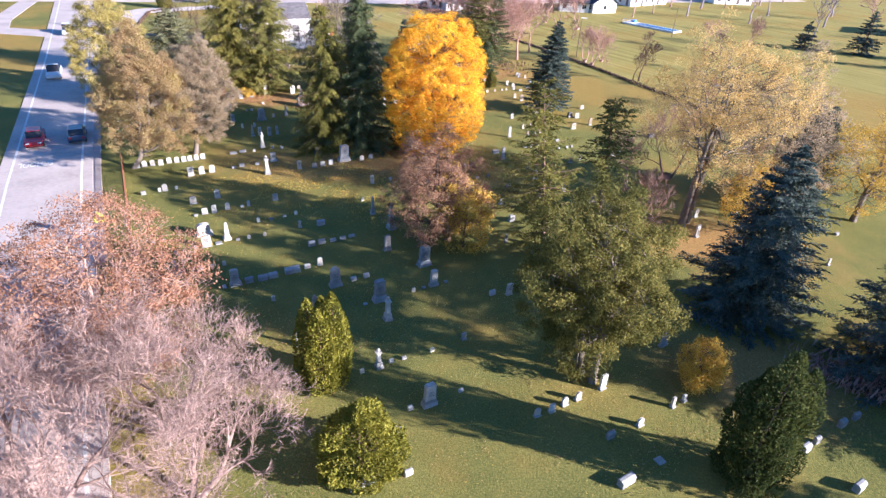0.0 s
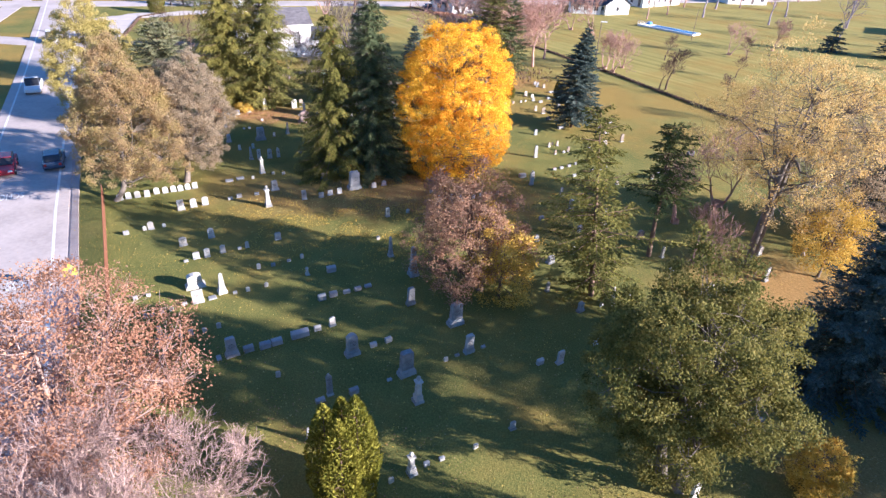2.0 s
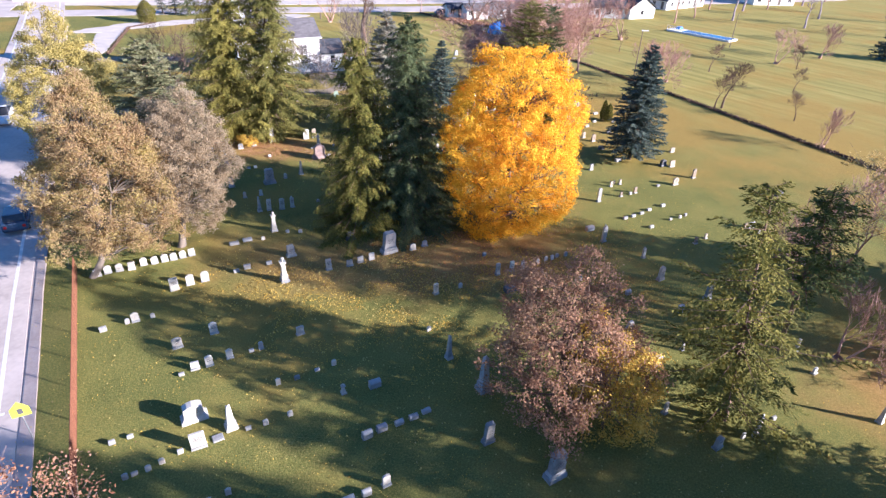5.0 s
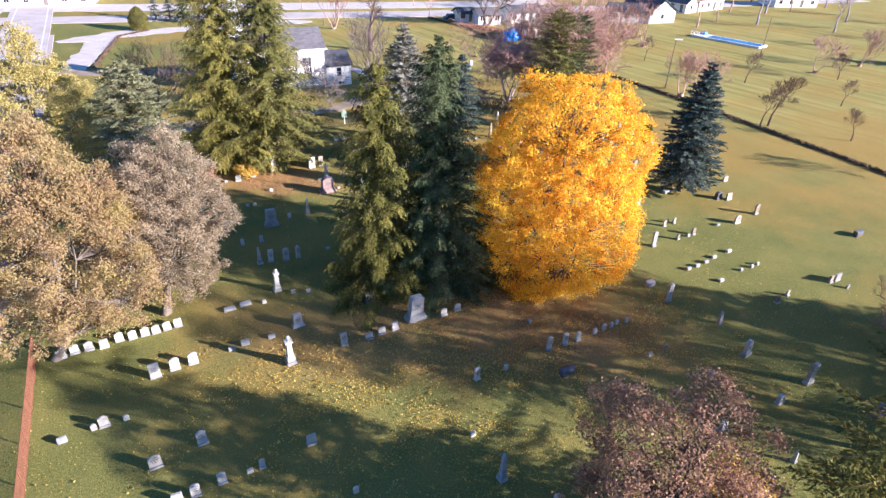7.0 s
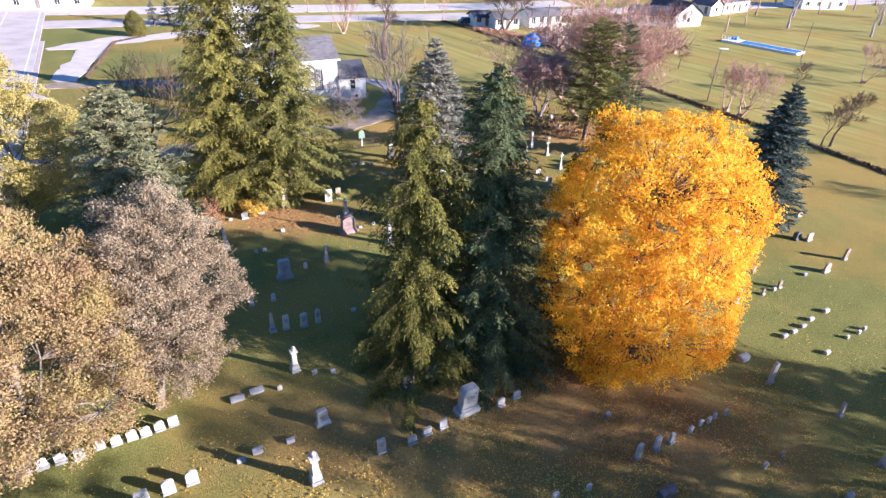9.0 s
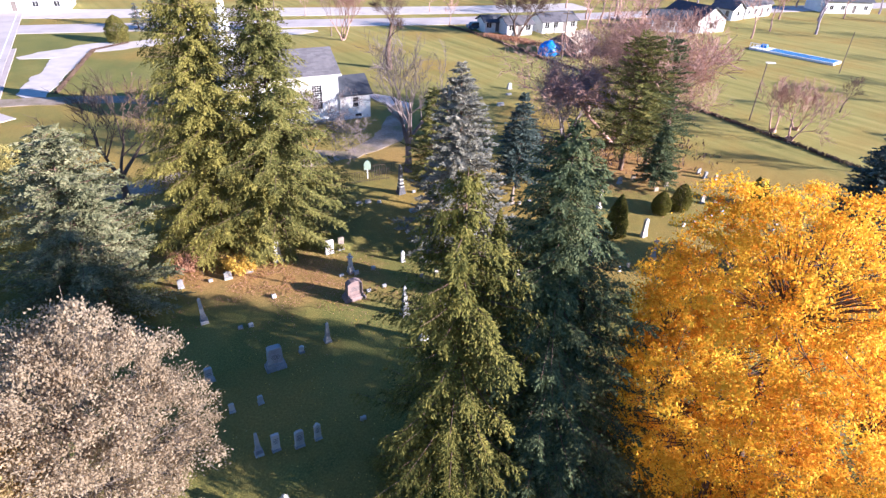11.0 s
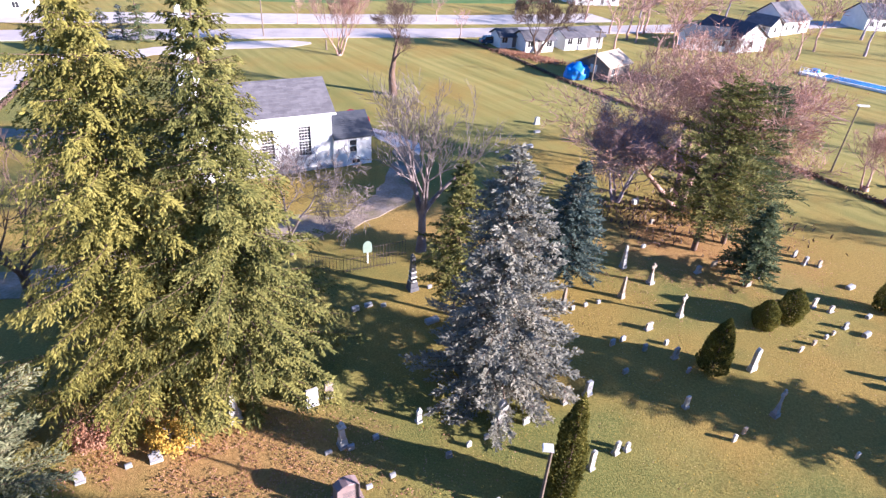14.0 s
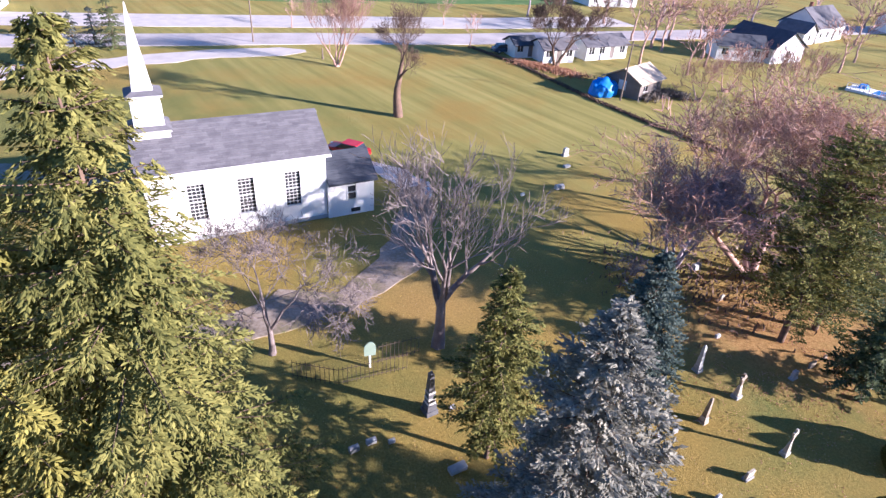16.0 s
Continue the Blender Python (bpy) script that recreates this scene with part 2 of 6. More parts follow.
def grow(rng, p, d, length, r, level, out, tips, spread=0.75, up=0.12, kids=4, twig=0.02, shrink=0.62):
    """A limb that wanders, tapers and forks; rows for tubes() go to out and the ends to tips."""
    n = 4 if level > 2 else (3 if level > 0 else 2)
    rr = r
    for i in range(n):
        d = d + rng.normal(size=3) * 0.13
        d[2] += up * 0.5
        d = d / np.linalg.norm(d)
        q = p + d * length / n
        r1 = max(twig * 0.5, r * (1 - 0.62 * (i + 1) / n))
        out.append((*p, *q, rr, r1))
        p, rr = q, r1
        if level > 0 and (i > 0 or level <= 2):
            k = kids if i == n - 1 else max(1, kids // 2)
            for _ in range(k):
                side = rng.normal(size=3)
                side -= side.dot(d) * d
                side /= np.linalg.norm(side) + 1e-9
                c = d + side * spread * rng.uniform(0.6, 1.4)
                c[2] += up
                c /= np.linalg.norm(c)
                grow(rng, p, c, length * shrink * rng.uniform(0.75, 1.15), max(twig, rr * 0.62), level - 1, out, tips, spread, up, kids, twig, shrink)
    tips.append((*p, *d))


def rough_ball(rng, n, flat=1.0):
    v = rng.normal(size=(n, 3))
    v /= np.linalg.norm(v, axis=1)[:, None]
    v[:, 2] *= flat
    return v


def lobed(v, seed, amount):
    """How far an uneven crown reaches in each direction."""
    return np.array([1.0 + amount * noise.noise(Vector(d) * 1.7 + Vector((seed * 7.3, seed * 1.9, 0))) * 1.6 + amount * 0.6 * noise.noise(Vector(d) * 4.3 + Vector((seed, 0, seed * 3.1))) for d in v])

# ---- ground, roads ----
def ground_material():
    m = bpy.data.materials.new("lawn")
    m.use_nodes = True
    n, l = m.node_tree.nodes, m.node_tree.links
    bs = n["Principled BSDF"]
    tc = n.new("ShaderNodeTexCoord")

    def tex(scale, detail=5.0, rough=0.55, stretch=None, turn=0.0):
        t = n.new("ShaderNodeTexNoise")
        t.inputs["Scale"].default_value, t.inputs["Detail"].default_value, t.inputs["Roughness"].default_value = scale, detail, rough
        if stretch:
            mp = n.new("ShaderNodeMapping")
            mp.inputs["Rotation"].default_value = (0, 0, radians(turn))
            mp.vector_type = "TEXTURE"
            mp.inputs["Scale"].default_value = stretch
            l.new(tc.outputs["Object"], mp.inputs[0])
            l.new(mp.outputs[0], t.inputs["Vector"])
        else:
            l.new(tc.outputs["Object"], t.inputs["Vector"])
        return t.outputs[0]

    def ramp(src, cols, lo, hi):
        r = n.new("ShaderNodeValToRGB")
        el = r.color_ramp.elements
        while len(el) < len(cols):
            el.new(0.5)
        for i, c in enumerate(cols):
            el[i].position, el[i].color = lo + (hi - lo) * i / (len(cols) - 1), (*c, 1)
        l.new(src, r.inputs[0])
        return r.outputs[0]

    def mix(a, b, fac):
        x = n.new("ShaderNodeMix")
        x.data_type = "RGBA"
        l.new(a, x.inputs[6])
        l.new(b, x.inputs[7])
        l.new(fac, x.inputs[0])
        return x.outputs[2]

    def value(v):
        q = n.new("ShaderNodeValue")
        q.outputs[0].default_value = v
        return q.outputs[0]

    grass = ramp(tex(0.16, 8, 0.62), [(0.068, 0.094, 0.026), (0.16, 0.162, 0.042), (0.29, 0.243, 0.07)], 0.32, 0.68)
    blades = ramp(tex(9.0, 10, 0.85), [(0.022, 0.036, 0.015), (0.155, 0.157, 0.042), (0.45, 0.365, 0.105)], 0.34, 0.66)
    g = mix(grass, blades, value(0.6))
    mown = ramp(tex(0.5, 4, 0.6, (18.0, 0.75, 1), -50), [(0.2, 0.182, 0.048), (0.32, 0.27, 0.078), (0.43, 0.348, 0.112)], 0.28, 0.72)
    sep = n.new("ShaderNodeSeparateXYZ")
    l.new(tc.outputs["Object"], sep.inputs[0])
    ax = n.new("ShaderNodeMath")
    ax.operation = "MULTIPLY_ADD"
    l.new(sep.outputs[0], ax.inputs[0])
    ax.inputs[1].default_value = 0.6
    l.new(sep.outputs[1], ax.inputs[2])
    field = n.new("ShaderNodeMapRange")
    field.inputs[1].default_value, field.inputs[2].default_value = 84.0, 124.0
    field.inputs[3].default_value, field.inputs[4].default_value = 0.0, 0.72
    l.new(ax.outputs[0], field.inputs[0])
    g = mix(g, mown, field.outputs[0])
    dry = ramp(tex(7.0, 9, 0.82), [(0.125, 0.085, 0.022), (0.285, 0.19, 0.046), (0.45, 0.31, 0.088)], 0.3, 0.7)
    old = n.new("ShaderNodeMapRange")       # the older churchyard's turf is thin and brown
    old.inputs[1].default_value, old.inputs[2].default_value = 68.0, 80.0
    old.inputs[3].default_value, old.inputs[4].default_value = 0.0, 0.15
    l.new(sep.outputs[1], old.inputs[0])
    north = n.new("ShaderNodeMapRange")
    north.inputs[1].default_value, north.inputs[2].default_value = 96.0, 112.0
    north.inputs[3].default_value, north.inputs[4].default_value = 0.0, -0.12
    l.new(sep.outputs[1], north.inputs[0])
    s1 = n.new("ShaderNodeMath")
    l.new(old.outputs[0], s1.inputs[0])
    l.new(north.outputs[0], s1.inputs[1])
    s2 = n.new("ShaderNodeMath")
    l.new(s1.outputs[0], s2.inputs[0])
    l.new(tex(0.06, 7, 0.62), s2.inputs[1])
    g = mix(g, dry, ramp(s2.outputs[0], [(0, 0, 0), (0.8, 0.8, 0.8)], 0.5, 0.68))
    # needles and old leaves lie rust-brown under the conifers and the maple; the patch at (-19, 49.5) just browns and
    # darkens the turf
    needles = ramp(tex(5.0, 9, 0.8), [(0.16, 0.085, 0.03), (0.36, 0.205, 0.075), (0.54, 0.33, 0.13)], 0.3, 0.7)
    edge = tex(0.35, 6, 0.65)
    for cx, cy, rx, ry, most in ((-31.5, 73.0, 9.0, 4.0, 0.8), (-1.0, 97.5, 9.0, 6.5, 0.85), (-6.0, 52.0, 11.0, 5.5, 0.7), (-24.0, 98.0, 7.0, 5.0, 0.35), (-19.0, 49.5, 10.0, 4.5, 0.5), (24.0, 40.0, 11.0, 6.0, 0.7), (21.0, 22.0, 8.0, 5.0, 0.55)):
        mp = n.new("ShaderNodeMapping")
        mp.inputs["Location"].default_value = (-cx / rx, -cy / ry, 0)
        mp.inputs["Scale"].default_value = (1 / rx, 1 / ry, 0)
        l.new(tc.outputs["Object"], mp.inputs[0])
        far = n.new("ShaderNodeVectorMath")
        far.operation = "LENGTH"
        l.new(mp.outputs[0], far.inputs[0])
        wob = n.new("ShaderNodeMath")
        wob.operation = "MULTIPLY_ADD"
        l.new(edge, wob.inputs[0])
        wob.inputs[1].default_value = 1.5
        l.new(far.outputs["Value"], wob.inputs[2])
        mr = n.new("ShaderNodeMapRange")
        mr.inputs[1].default_value, mr.inputs[2].default_value = 1.1, 1.9
        mr.inputs[3].default_value, mr.inputs[4].default_value = most, 0.0
        l.new(wob.outputs[0], mr.inputs[0])
        g = mix(g, needles, mr.outputs[0])
    l.new(g, bs.inputs["Base Color"])
    bs.inputs["Roughness"].default_value = 0.95
    bs.inputs["Specular IOR Level"].default_value = 0.1
    b = n.new("ShaderNodeBump")
    b.inputs["Strength"].default_value, b.inputs["Distance"].default_value = 0.7, 0.1
    l.new(tex(7.0, 9, 0.8), b.inputs["Height"])
    l.new(b.outputs[0], bs.inputs["Normal"])
    return m


lawn = ground_material()
bm = bmesh.new()
xs = [-3000, -700, -250] + [-150 + 6 * i for i in range(51)] + [250, 700, 3000]
ys = [-3000, -700, -150] + [-60 + 6 * i for i in range(51)] + [330, 700, 3000]
gv = [[bm.verts.new((x, y, 0.06 * noise.noise(Vector((x, y, 0)) * 0.06) if abs(x) < 151 else 0.0)) for x in xs] for y in ys]
for j in range(len(ys) - 1):
    for i in range(len(xs) - 1):
        bm.faces.new((gv[j][i], gv[j][i + 1], gv[j + 1][i + 1], gv[j + 1][i]))
me = bpy.data.meshes.new("ground")
bm.to_mesh(me)
bm.free()
me.materials.append(lawn)
for p in me.polygons:
    p.use_smooth = True
tagged(new("ground", me), "mown autumn lawn, olive green with brown dry patches", "lawn", kind="structure")


def strip(name, line, left, right, z, mat, label, category="road", thick=0.12, wobble=0.0):
    """A flat band along a line of points, from left to right of it in metres."""
    bm = bmesh.new()
    rows = []
    if wobble:
        fine = []
        for a, b in zip(line, line[1:]):
            k = max(1, int(math.hypot(b[0] - a[0], b[1] - a[1]) / 1.2))
            fine += [(a[0] + (b[0] - a[0]) * q / k, a[1] + (b[1] - a[1]) * q / k) for q in range(k)]
        line = fine + [line[-1]]
    edge0, edge1 = left, right
    for i, p in enumerate(line):
        if wobble:
            end = min(1.0, 0.25 + 0.25 * min(i, len(line) - 1 - i))
            left = edge0 * end + wobble * noise.noise(Vector((p[0], p[1], 0)) * 0.5)
            right = edge1 * end + wobble * noise.noise(Vector((p[0], p[1], 9)) * 0.5)
        a, b = line[max(0, i - 1)], line[min(len(line) - 1, i + 1)]
        d = Vector((b[0] - a[0], b[1] - a[1])).normalized()
        s = Vector((d.y, -d.x))
        q = Vector(p)
        rows.append([(*(q + s * left), z), (*(q + s * right), z), (*(q + s * (right + 0.05)), z - thick), (*(q + s * (left - 0.05)), z - thick)])
    vs = [[bm.verts.new(c) for c in r] for r in rows]
    for a, b in zip(vs, vs[1:]):
        for k in range(4):
            bm.faces.new((a[k], a[(k + 1) % 4], b[(k + 1) % 4], b[k]))
    bm.faces.new(vs[0])
    bm.faces.new(vs[-1][::-1])
    bmesh.ops.recalc_face_normals(bm, faces=bm.faces)
    me = bpy.data.meshes.new(name)
    bm.to_mesh(me)
    bm.free()
    me.materials.append(mat)
    return tagged(new(name, me), label, category, kind="structure")


ROAD = [(40.0, -75.0), (-28.2, 27.1), (-38.5, 42.85), (-68.0, 90.0), (-95.0, 132.0), (-230.0, 340.0), (-600, 900)]   # its right edge line
strip("road", ROAD, -7.4, 1.0, 0.09, asphalt, "sun-bleached two-lane asphalt road with tree shade")
shoulder = material("shoulder", [(0.33, 0.27, 0.25), (0.47, 0.4, 0.375)], 0.6, 0.95, 0.4)
strip("road_shoulder", ROAD[1:5], 1.02, 1.75, 0.07, shoulder, "pinkish gravel shoulder between asphalt and grass", "road shoulder")
strip("road_line", ROAD, -0.06, 0.06, 0.096, line_white, "worn white edge line", "road marking", 0.004)
strip("road_line", ROAD, -6.36, -6.24, 0.096, line_white, "worn white edge line", "road marking", 0.004)

# ---- trees ----
def leafy_tree(name, x, y, height, radius, leafmat, barkmat, label, seed, low=0.15, clumps=260, per=80, leaf=0.30, trunk_r=0.28, lobes=0.28, clump_r=0.75, thin=0.0, lean=(0, 0), flat=1.0, inner=0.25, top_pow=0.0, stems=1, boxy=0.0, limbs=9, every=2, twigs=0, plume=0.0):
    rng = np.random.default_rng(seed)
    t = thing(name, x, y, label, "tree")
    z0 = height * low
    zc, rz = (z0 + height) / 2, (height - z0) / 2
    dirs = rough_ball(rng, clumps)
    reach = lobed(dirs, seed, lobes)
    fill = np.where(rng.uniform(size=clumps) < inner, rng.uniform(0.35, 0.85, clumps), rng.uniform(0.85, 1.0, clumps))
    c = dirs * (reach * fill)[:, None]
    if boxy:
        c = c * (1 + boxy * (np.abs(dirs[:, 2]) * np.hypot(dirs[:, 0], dirs[:, 1])) * 1.2)[:, None]
    sq = 1.0 - top_pow * c[:, 2].clip(0, 1)
    c = c * np.array([radius, radius * flat, rz]) * np.stack([sq, sq, np.ones_like(sq)], 1) + np.array([lean[0], lean[1], zc])
    c[:, 2] = c[:, 2].clip(0.4, None)
    n = clumps * per
    # each clump is a rounded tuft, its leaves lying over the outside like tiles
    size = np.repeat(clump_r * rng.uniform(0.6, 1.35, clumps), per)[:, None]
    outward = np.repeat(unit((c - np.array([lean[0], lean[1], zc])) / np.array([radius, radius, rz])), per, axis=0)
    ball = unit(rng.normal(size=(n, 3)) + outward * 0.55 + np.array([0, 0, 0.2]))
    cc = np.repeat(c, per, axis=0) + ball * size * rng.uniform(0.35, 1.05, n)[:, None] * np.array([1.0, 1.0, 0.72])
    cc += rng.normal(size=(n, 3)) * 0.07
    cc[:, 2] = cc[:, 2].clip(0.12, None)
    ax = rng.normal(size=(n, 3)) + np.array([0, 0, -0.4]) + plume * (outward + np.array([0, 0, 1.2]))
    keep = rng.uniform(size=n) > thin
    v, f = leaves(cc[keep], ax[keep], leaf, leaf * 0.62, rng, 0.12, (ball + outward * 0.3 + rng.normal(size=(n, 3)) * 0.5)[keep])
    segs, tips = [], []
    for s in range(stems):
        a = 2 * math.pi * s / stems + seed
        foot = np.array([0.5 * math.cos(a) * (stems > 1), 0.5 * math.sin(a) * (stems > 1), -0.1])
        fork = np.array([lean[0] * 0.4 + foot[0] * 1.6, lean[1] * 0.4 + foot[1] * 1.6, max(1.2, z0 * 1.05)])
        segs.append((*foot, *(foot * 0.6 + fork * 0.4), trunk_r * 1.35, trunk_r))
        segs.append((*(foot * 0.6 + fork * 0.4), *fork, trunk_r, trunk_r * 0.85))
        top = np.array([lean[0], lean[1], height * 0.86])
        mid = fork * 0.5 + top * 0.5 + rng.normal(size=3) * 0.3
        segs += [(*fork, *mid, trunk_r * 0.85, trunk_r * 0.45), (*mid, *top, trunk_r * 0.45, 0.03)]
        # main limbs curve out to the crown's lobes, and the branches leave them
        nodes = [(fork, trunk_r * 0.4), (mid, trunk_r * 0.3), (top * 0.7 + mid * 0.3, trunk_r * 0.2)]
        for j in range(limbs):
            q = c[(j * stems + s) * max(1, clumps // (limbs * stems + 1)) % clumps]
            st = fork + (top - fork) * rng.uniform(0.0, 0.45)
            q = st + (q - st) * 0.78
            bow = np.array([0, 0, 0.09 * np.linalg.norm(q - st)])
            p, r0 = st, trunk_r * rng.uniform(0.36, 0.52)
            for w in (0.25, 0.5, 0.75, 1.0):
                e = st + (q - st) * w - bow * (4 * w * (1 - w)) + rng.normal(size=3) * 0.12
                segs.append((*p, *e, r0, r0 * 0.72))
                p, r0 = e, r0 * 0.72
                nodes.append((e, r0))
        pos = np.array([q[0] for q in nodes])
        for k in range(s, clumps, every * stems):
            q = c[k]
            i = int(np.argmin(np.linalg.norm(pos - q, axis=1) + 0.6 * (pos[:, 2] > q[2])))
            st, rr = nodes[i][0], min(nodes[i][1] * 0.6, 0.05)
            m = st * 0.5 + q * 0.5 + rng.normal(size=3) * 0.16
            segs += [(*st, *m, rr, rr * 0.6), (*m, *q, rr * 0.6, 0.008)]
            for _ in range(twigs):
                segs.append((*(m * 0.4 + q * 0.6), *(q + rng.normal(size=3) * clump_r * 0.7), rr * 0.4, 0.006))
    vt, ft = tubes(segs, 5)
    under(new("trunk", mesh_from("trunk", vt, ft, barkmat, True)), t)
    under(new("crown", mesh_from("crown", v, f, leafmat)), t)
    return t


def bare_tree(name, x, y, height, barkmat, label, seed, trunk_r=0.25, levels=5, spread=0.75, up=0.14, kids=3, stems=1, stem_len=0.34, shrink=0.66, twig=0.016, leafmat=None, leaf=0.25, leaf_share=0.0, splay=0.35, clear=0.0, wide=1.0, crotch=0.0):
    rng = np.random.default_rng(seed)
    t = thing(name, x, y, label, "tree")
    out, tips = [], []
    if crotch:
        out += [(0, 0, -0.1, 0.03, 0, crotch * 0.4, trunk_r * 1.45, trunk_r), (0.03, 0, crotch * 0.4, 0, 0, crotch, trunk_r, trunk_r * 0.8)]
    elif stems > 1:     # the stems rise from one swollen foot
        out.append((0, 0, -0.1, 0, 0, 0.3, 0.3 + trunk_r * 1.3, 0.25 + trunk_r))
    for s in range(stems):
        a = 2 * math.pi * s / stems + rng.uniform(0, 1)
        d = np.array([math.cos(a) * splay, math.sin(a) * splay, 1.0]) if stems > 1 else np.array([rng.normal() * 0.05, rng.normal() * 0.05, 1.0])
        p = np.array([0.25 * math.cos(a) * (stems > 1), 0.25 * math.sin(a) * (stems > 1), -0.1])
        if crotch:      # the stems part above one stout trunk
            p = np.array([0.0, 0.0, crotch * rng.uniform(0.75, 1.0)])
        if clear:
            out.append((*p, *(p + d * clear), trunk_r * 1.3, trunk_r))
            p = p + d * clear
        grow(rng, p, d, height * stem_len, trunk_r * (0.6 if crotch else 1.0), levels, out, tips, spread, up, kids, twig, shrink)
    o = np.array(out)
    top = max(o[:, 5].max(), 0.1)
    k = np.ones(6)
    k[2] = k[5] = height / top
    k[0] = k[1] = k[3] = k[4] = wide
    o[:, :6] *= k
    thick = o[:, 6] > max(0.05, twig * 1.3)
    vt, ft = tubes(o[thick], 6)
    under(new("trunk", mesh_from("trunk", vt, ft, barkmat, True)), t)
    vt, ft = tubes(o[~thick], 3)
    under(new("crown", mesh_from("crown", vt, ft, barkmat)), t)
    if leafmat and leaf_share:
        tp = np.array(tips)[:, :3] * k[:3]
        n = int(len(tp) * leaf_share)
        pick = tp[rng.integers(0, len(tp), n)] + rng.normal(size=(n, 3)) * 0.22
        v, f = leaves(pick, rng.normal(size=(n, 3)), leaf, leaf * 0.6, rng)
        under(new("foliage", mesh_from("foliage", v, f, leafmat)), t)
    return t


def spruce(name, x, y, height, radius, mat, label, seed, low=0.06, droop=0.35, step=0.5, per=6, spray=0.26, width=0.1, profile=0.85, gap=0.3, sprays=8, trunk_r=0.22, ragged=0.25, hang=0.5, bark=None, lean=(0, 0), frond=0.75, tilt=0.3):
    """A conifer: whorls of limbs that droop and turn up, each carrying feathered fronds to both sides of it."""
    rng = np.random.default_rng(seed)
    t = thing(name, x, y, label, "tree")
    segs, cc, ax, fc = [], [], [], []
    z0 = height * low
    n = int((height - z0) / step)
    ln = np.array([lean[0], lean[1], 0.0])
    for i in range(n):
        u = ((i + rng.uniform(0, 1)) / n) ** 0.9
        z = z0 + (height - z0) * u
        reach = radius * (1 - u) ** profile * (0.55 + 0.45 * min(1.0, u * 7 + 0.45)) + 0.12
        turn0 = rng.uniform(0, 2 * math.pi)
        count = max(4, int(per * (1 - 0.3 * u)))
        for k in range(count):
            a = turn0 + 2 * math.pi * (k + rng.uniform(-0.3, 0.3)) / count
            lng = reach * (1 + ragged * (noise.noise(Vector((math.cos(a) * 1.4 + seed, math.sin(a) * 1.4, z * 0.45))) * 1.6 + rng.normal() * 0.4))
            lng = max(0.2, lng)
            d = np.array([math.cos(a), math.sin(a), 0.0])
            side = np.array([-d[1], d[0], 0])
            p0 = np.array([0, 0, z + rng.normal() * 0.12]) + ln * u
            dr = droop * (1 - 0.8 * u) * rng.uniform(0.7, 1.3)
            m = 2 * (int(lng * 0.82 / gap) + 1) + 1
            s = 0.16 + 0.84 * (np.arange(m) + rng.uniform(-0.3, 0.3, m)) / (m - 1)
            s = s.clip(0.05, 1.0)
            sgn = np.where(np.arange(m) % 2, 1.0, -1.0)
            sgn[-1] = 0.0
            pts = p0 + d * (s * lng)[:, None]
            pts[:, 2] += -dr * lng * s + 0.35 * dr * lng * s ** 3 + tilt * u * lng * s
            segs.append((*p0, *pts[m // 2], 0.045 * (1 - u) + 0.012, 0.02))
            segs.append((*pts[m // 2], *pts[-1], 0.02, 0.006))
            A = unit(d * (0.5 + 0.5 * s)[:, None] + side * (sgn * 0.8)[:, None] + np.array([0, 0, -hang]) + rng.normal(size=(m, 3)) * 0.22)
            lf = np.minimum(frond, 0.34 * lng + 0.16) * (1.15 - 0.5 * s) * rng.uniform(0.7, 1.25, m)
            face = unit(np.array([0, 0, 0.75]) + d * (0.75 + 0.4 * hang) + rng.normal(size=(m, 3)) * 0.2)
            across = np.cross(A, face)
            for q in range(sprays):
                w = (q + rng.uniform(0, 1, m)) / sprays
                zig = (1 if q % 2 else -1) * rng.uniform(0.3, 1.0, m)
                body = (1.1 - w) * zig * 0.24
                c1 = pts + A * (w * lf)[:, None] + across * (body * lf)[:, None]
                c1[:, 2] -= hang * 0.35 * lf * w * w
                c1 += rng.normal(size=(m, 3)) * 0.03
                cc.append(c1)
                ax.append(A + across * (zig * 0.75)[:, None] + rng.normal(size=(m, 3)) * 0.2)
                fc.append(face + rng.normal(size=(m, 3)) * 0.35)
    top = np.array([0, 0, height]) + ln
    segs += [(0, 0, -0.1, *(top * 0.5), trunk_r, trunk_r * 0.55), (*(top * 0.5), *top, trunk_r * 0.55, 0.02)]
    cc.append(np.repeat(top[None], 40, 0) - np.array([0, 0, 1]) * rng.uniform(0, 0.9, 40)[:, None])
    ax.append(rng.normal(size=(40, 3)) * 0.5 + np.array([0, 0, 0.8]))
    fc.append(rng.normal(size=(40, 3)))
    vt, ft = tubes(segs, 4)
    under(new("trunk", mesh_from("trunk", vt, ft, bark or bark_brown, True)), t)
    c2 = np.concatenate(cc)
    c2[:, 2] = c2[:, 2].clip(0.15, None)
    v, f = leaves(c2, np.concatenate(ax), spray, width, rng, 0.08, np.concatenate(fc))
    under(new("crown", mesh_from("crown", v, f, mat)), t)
    return t


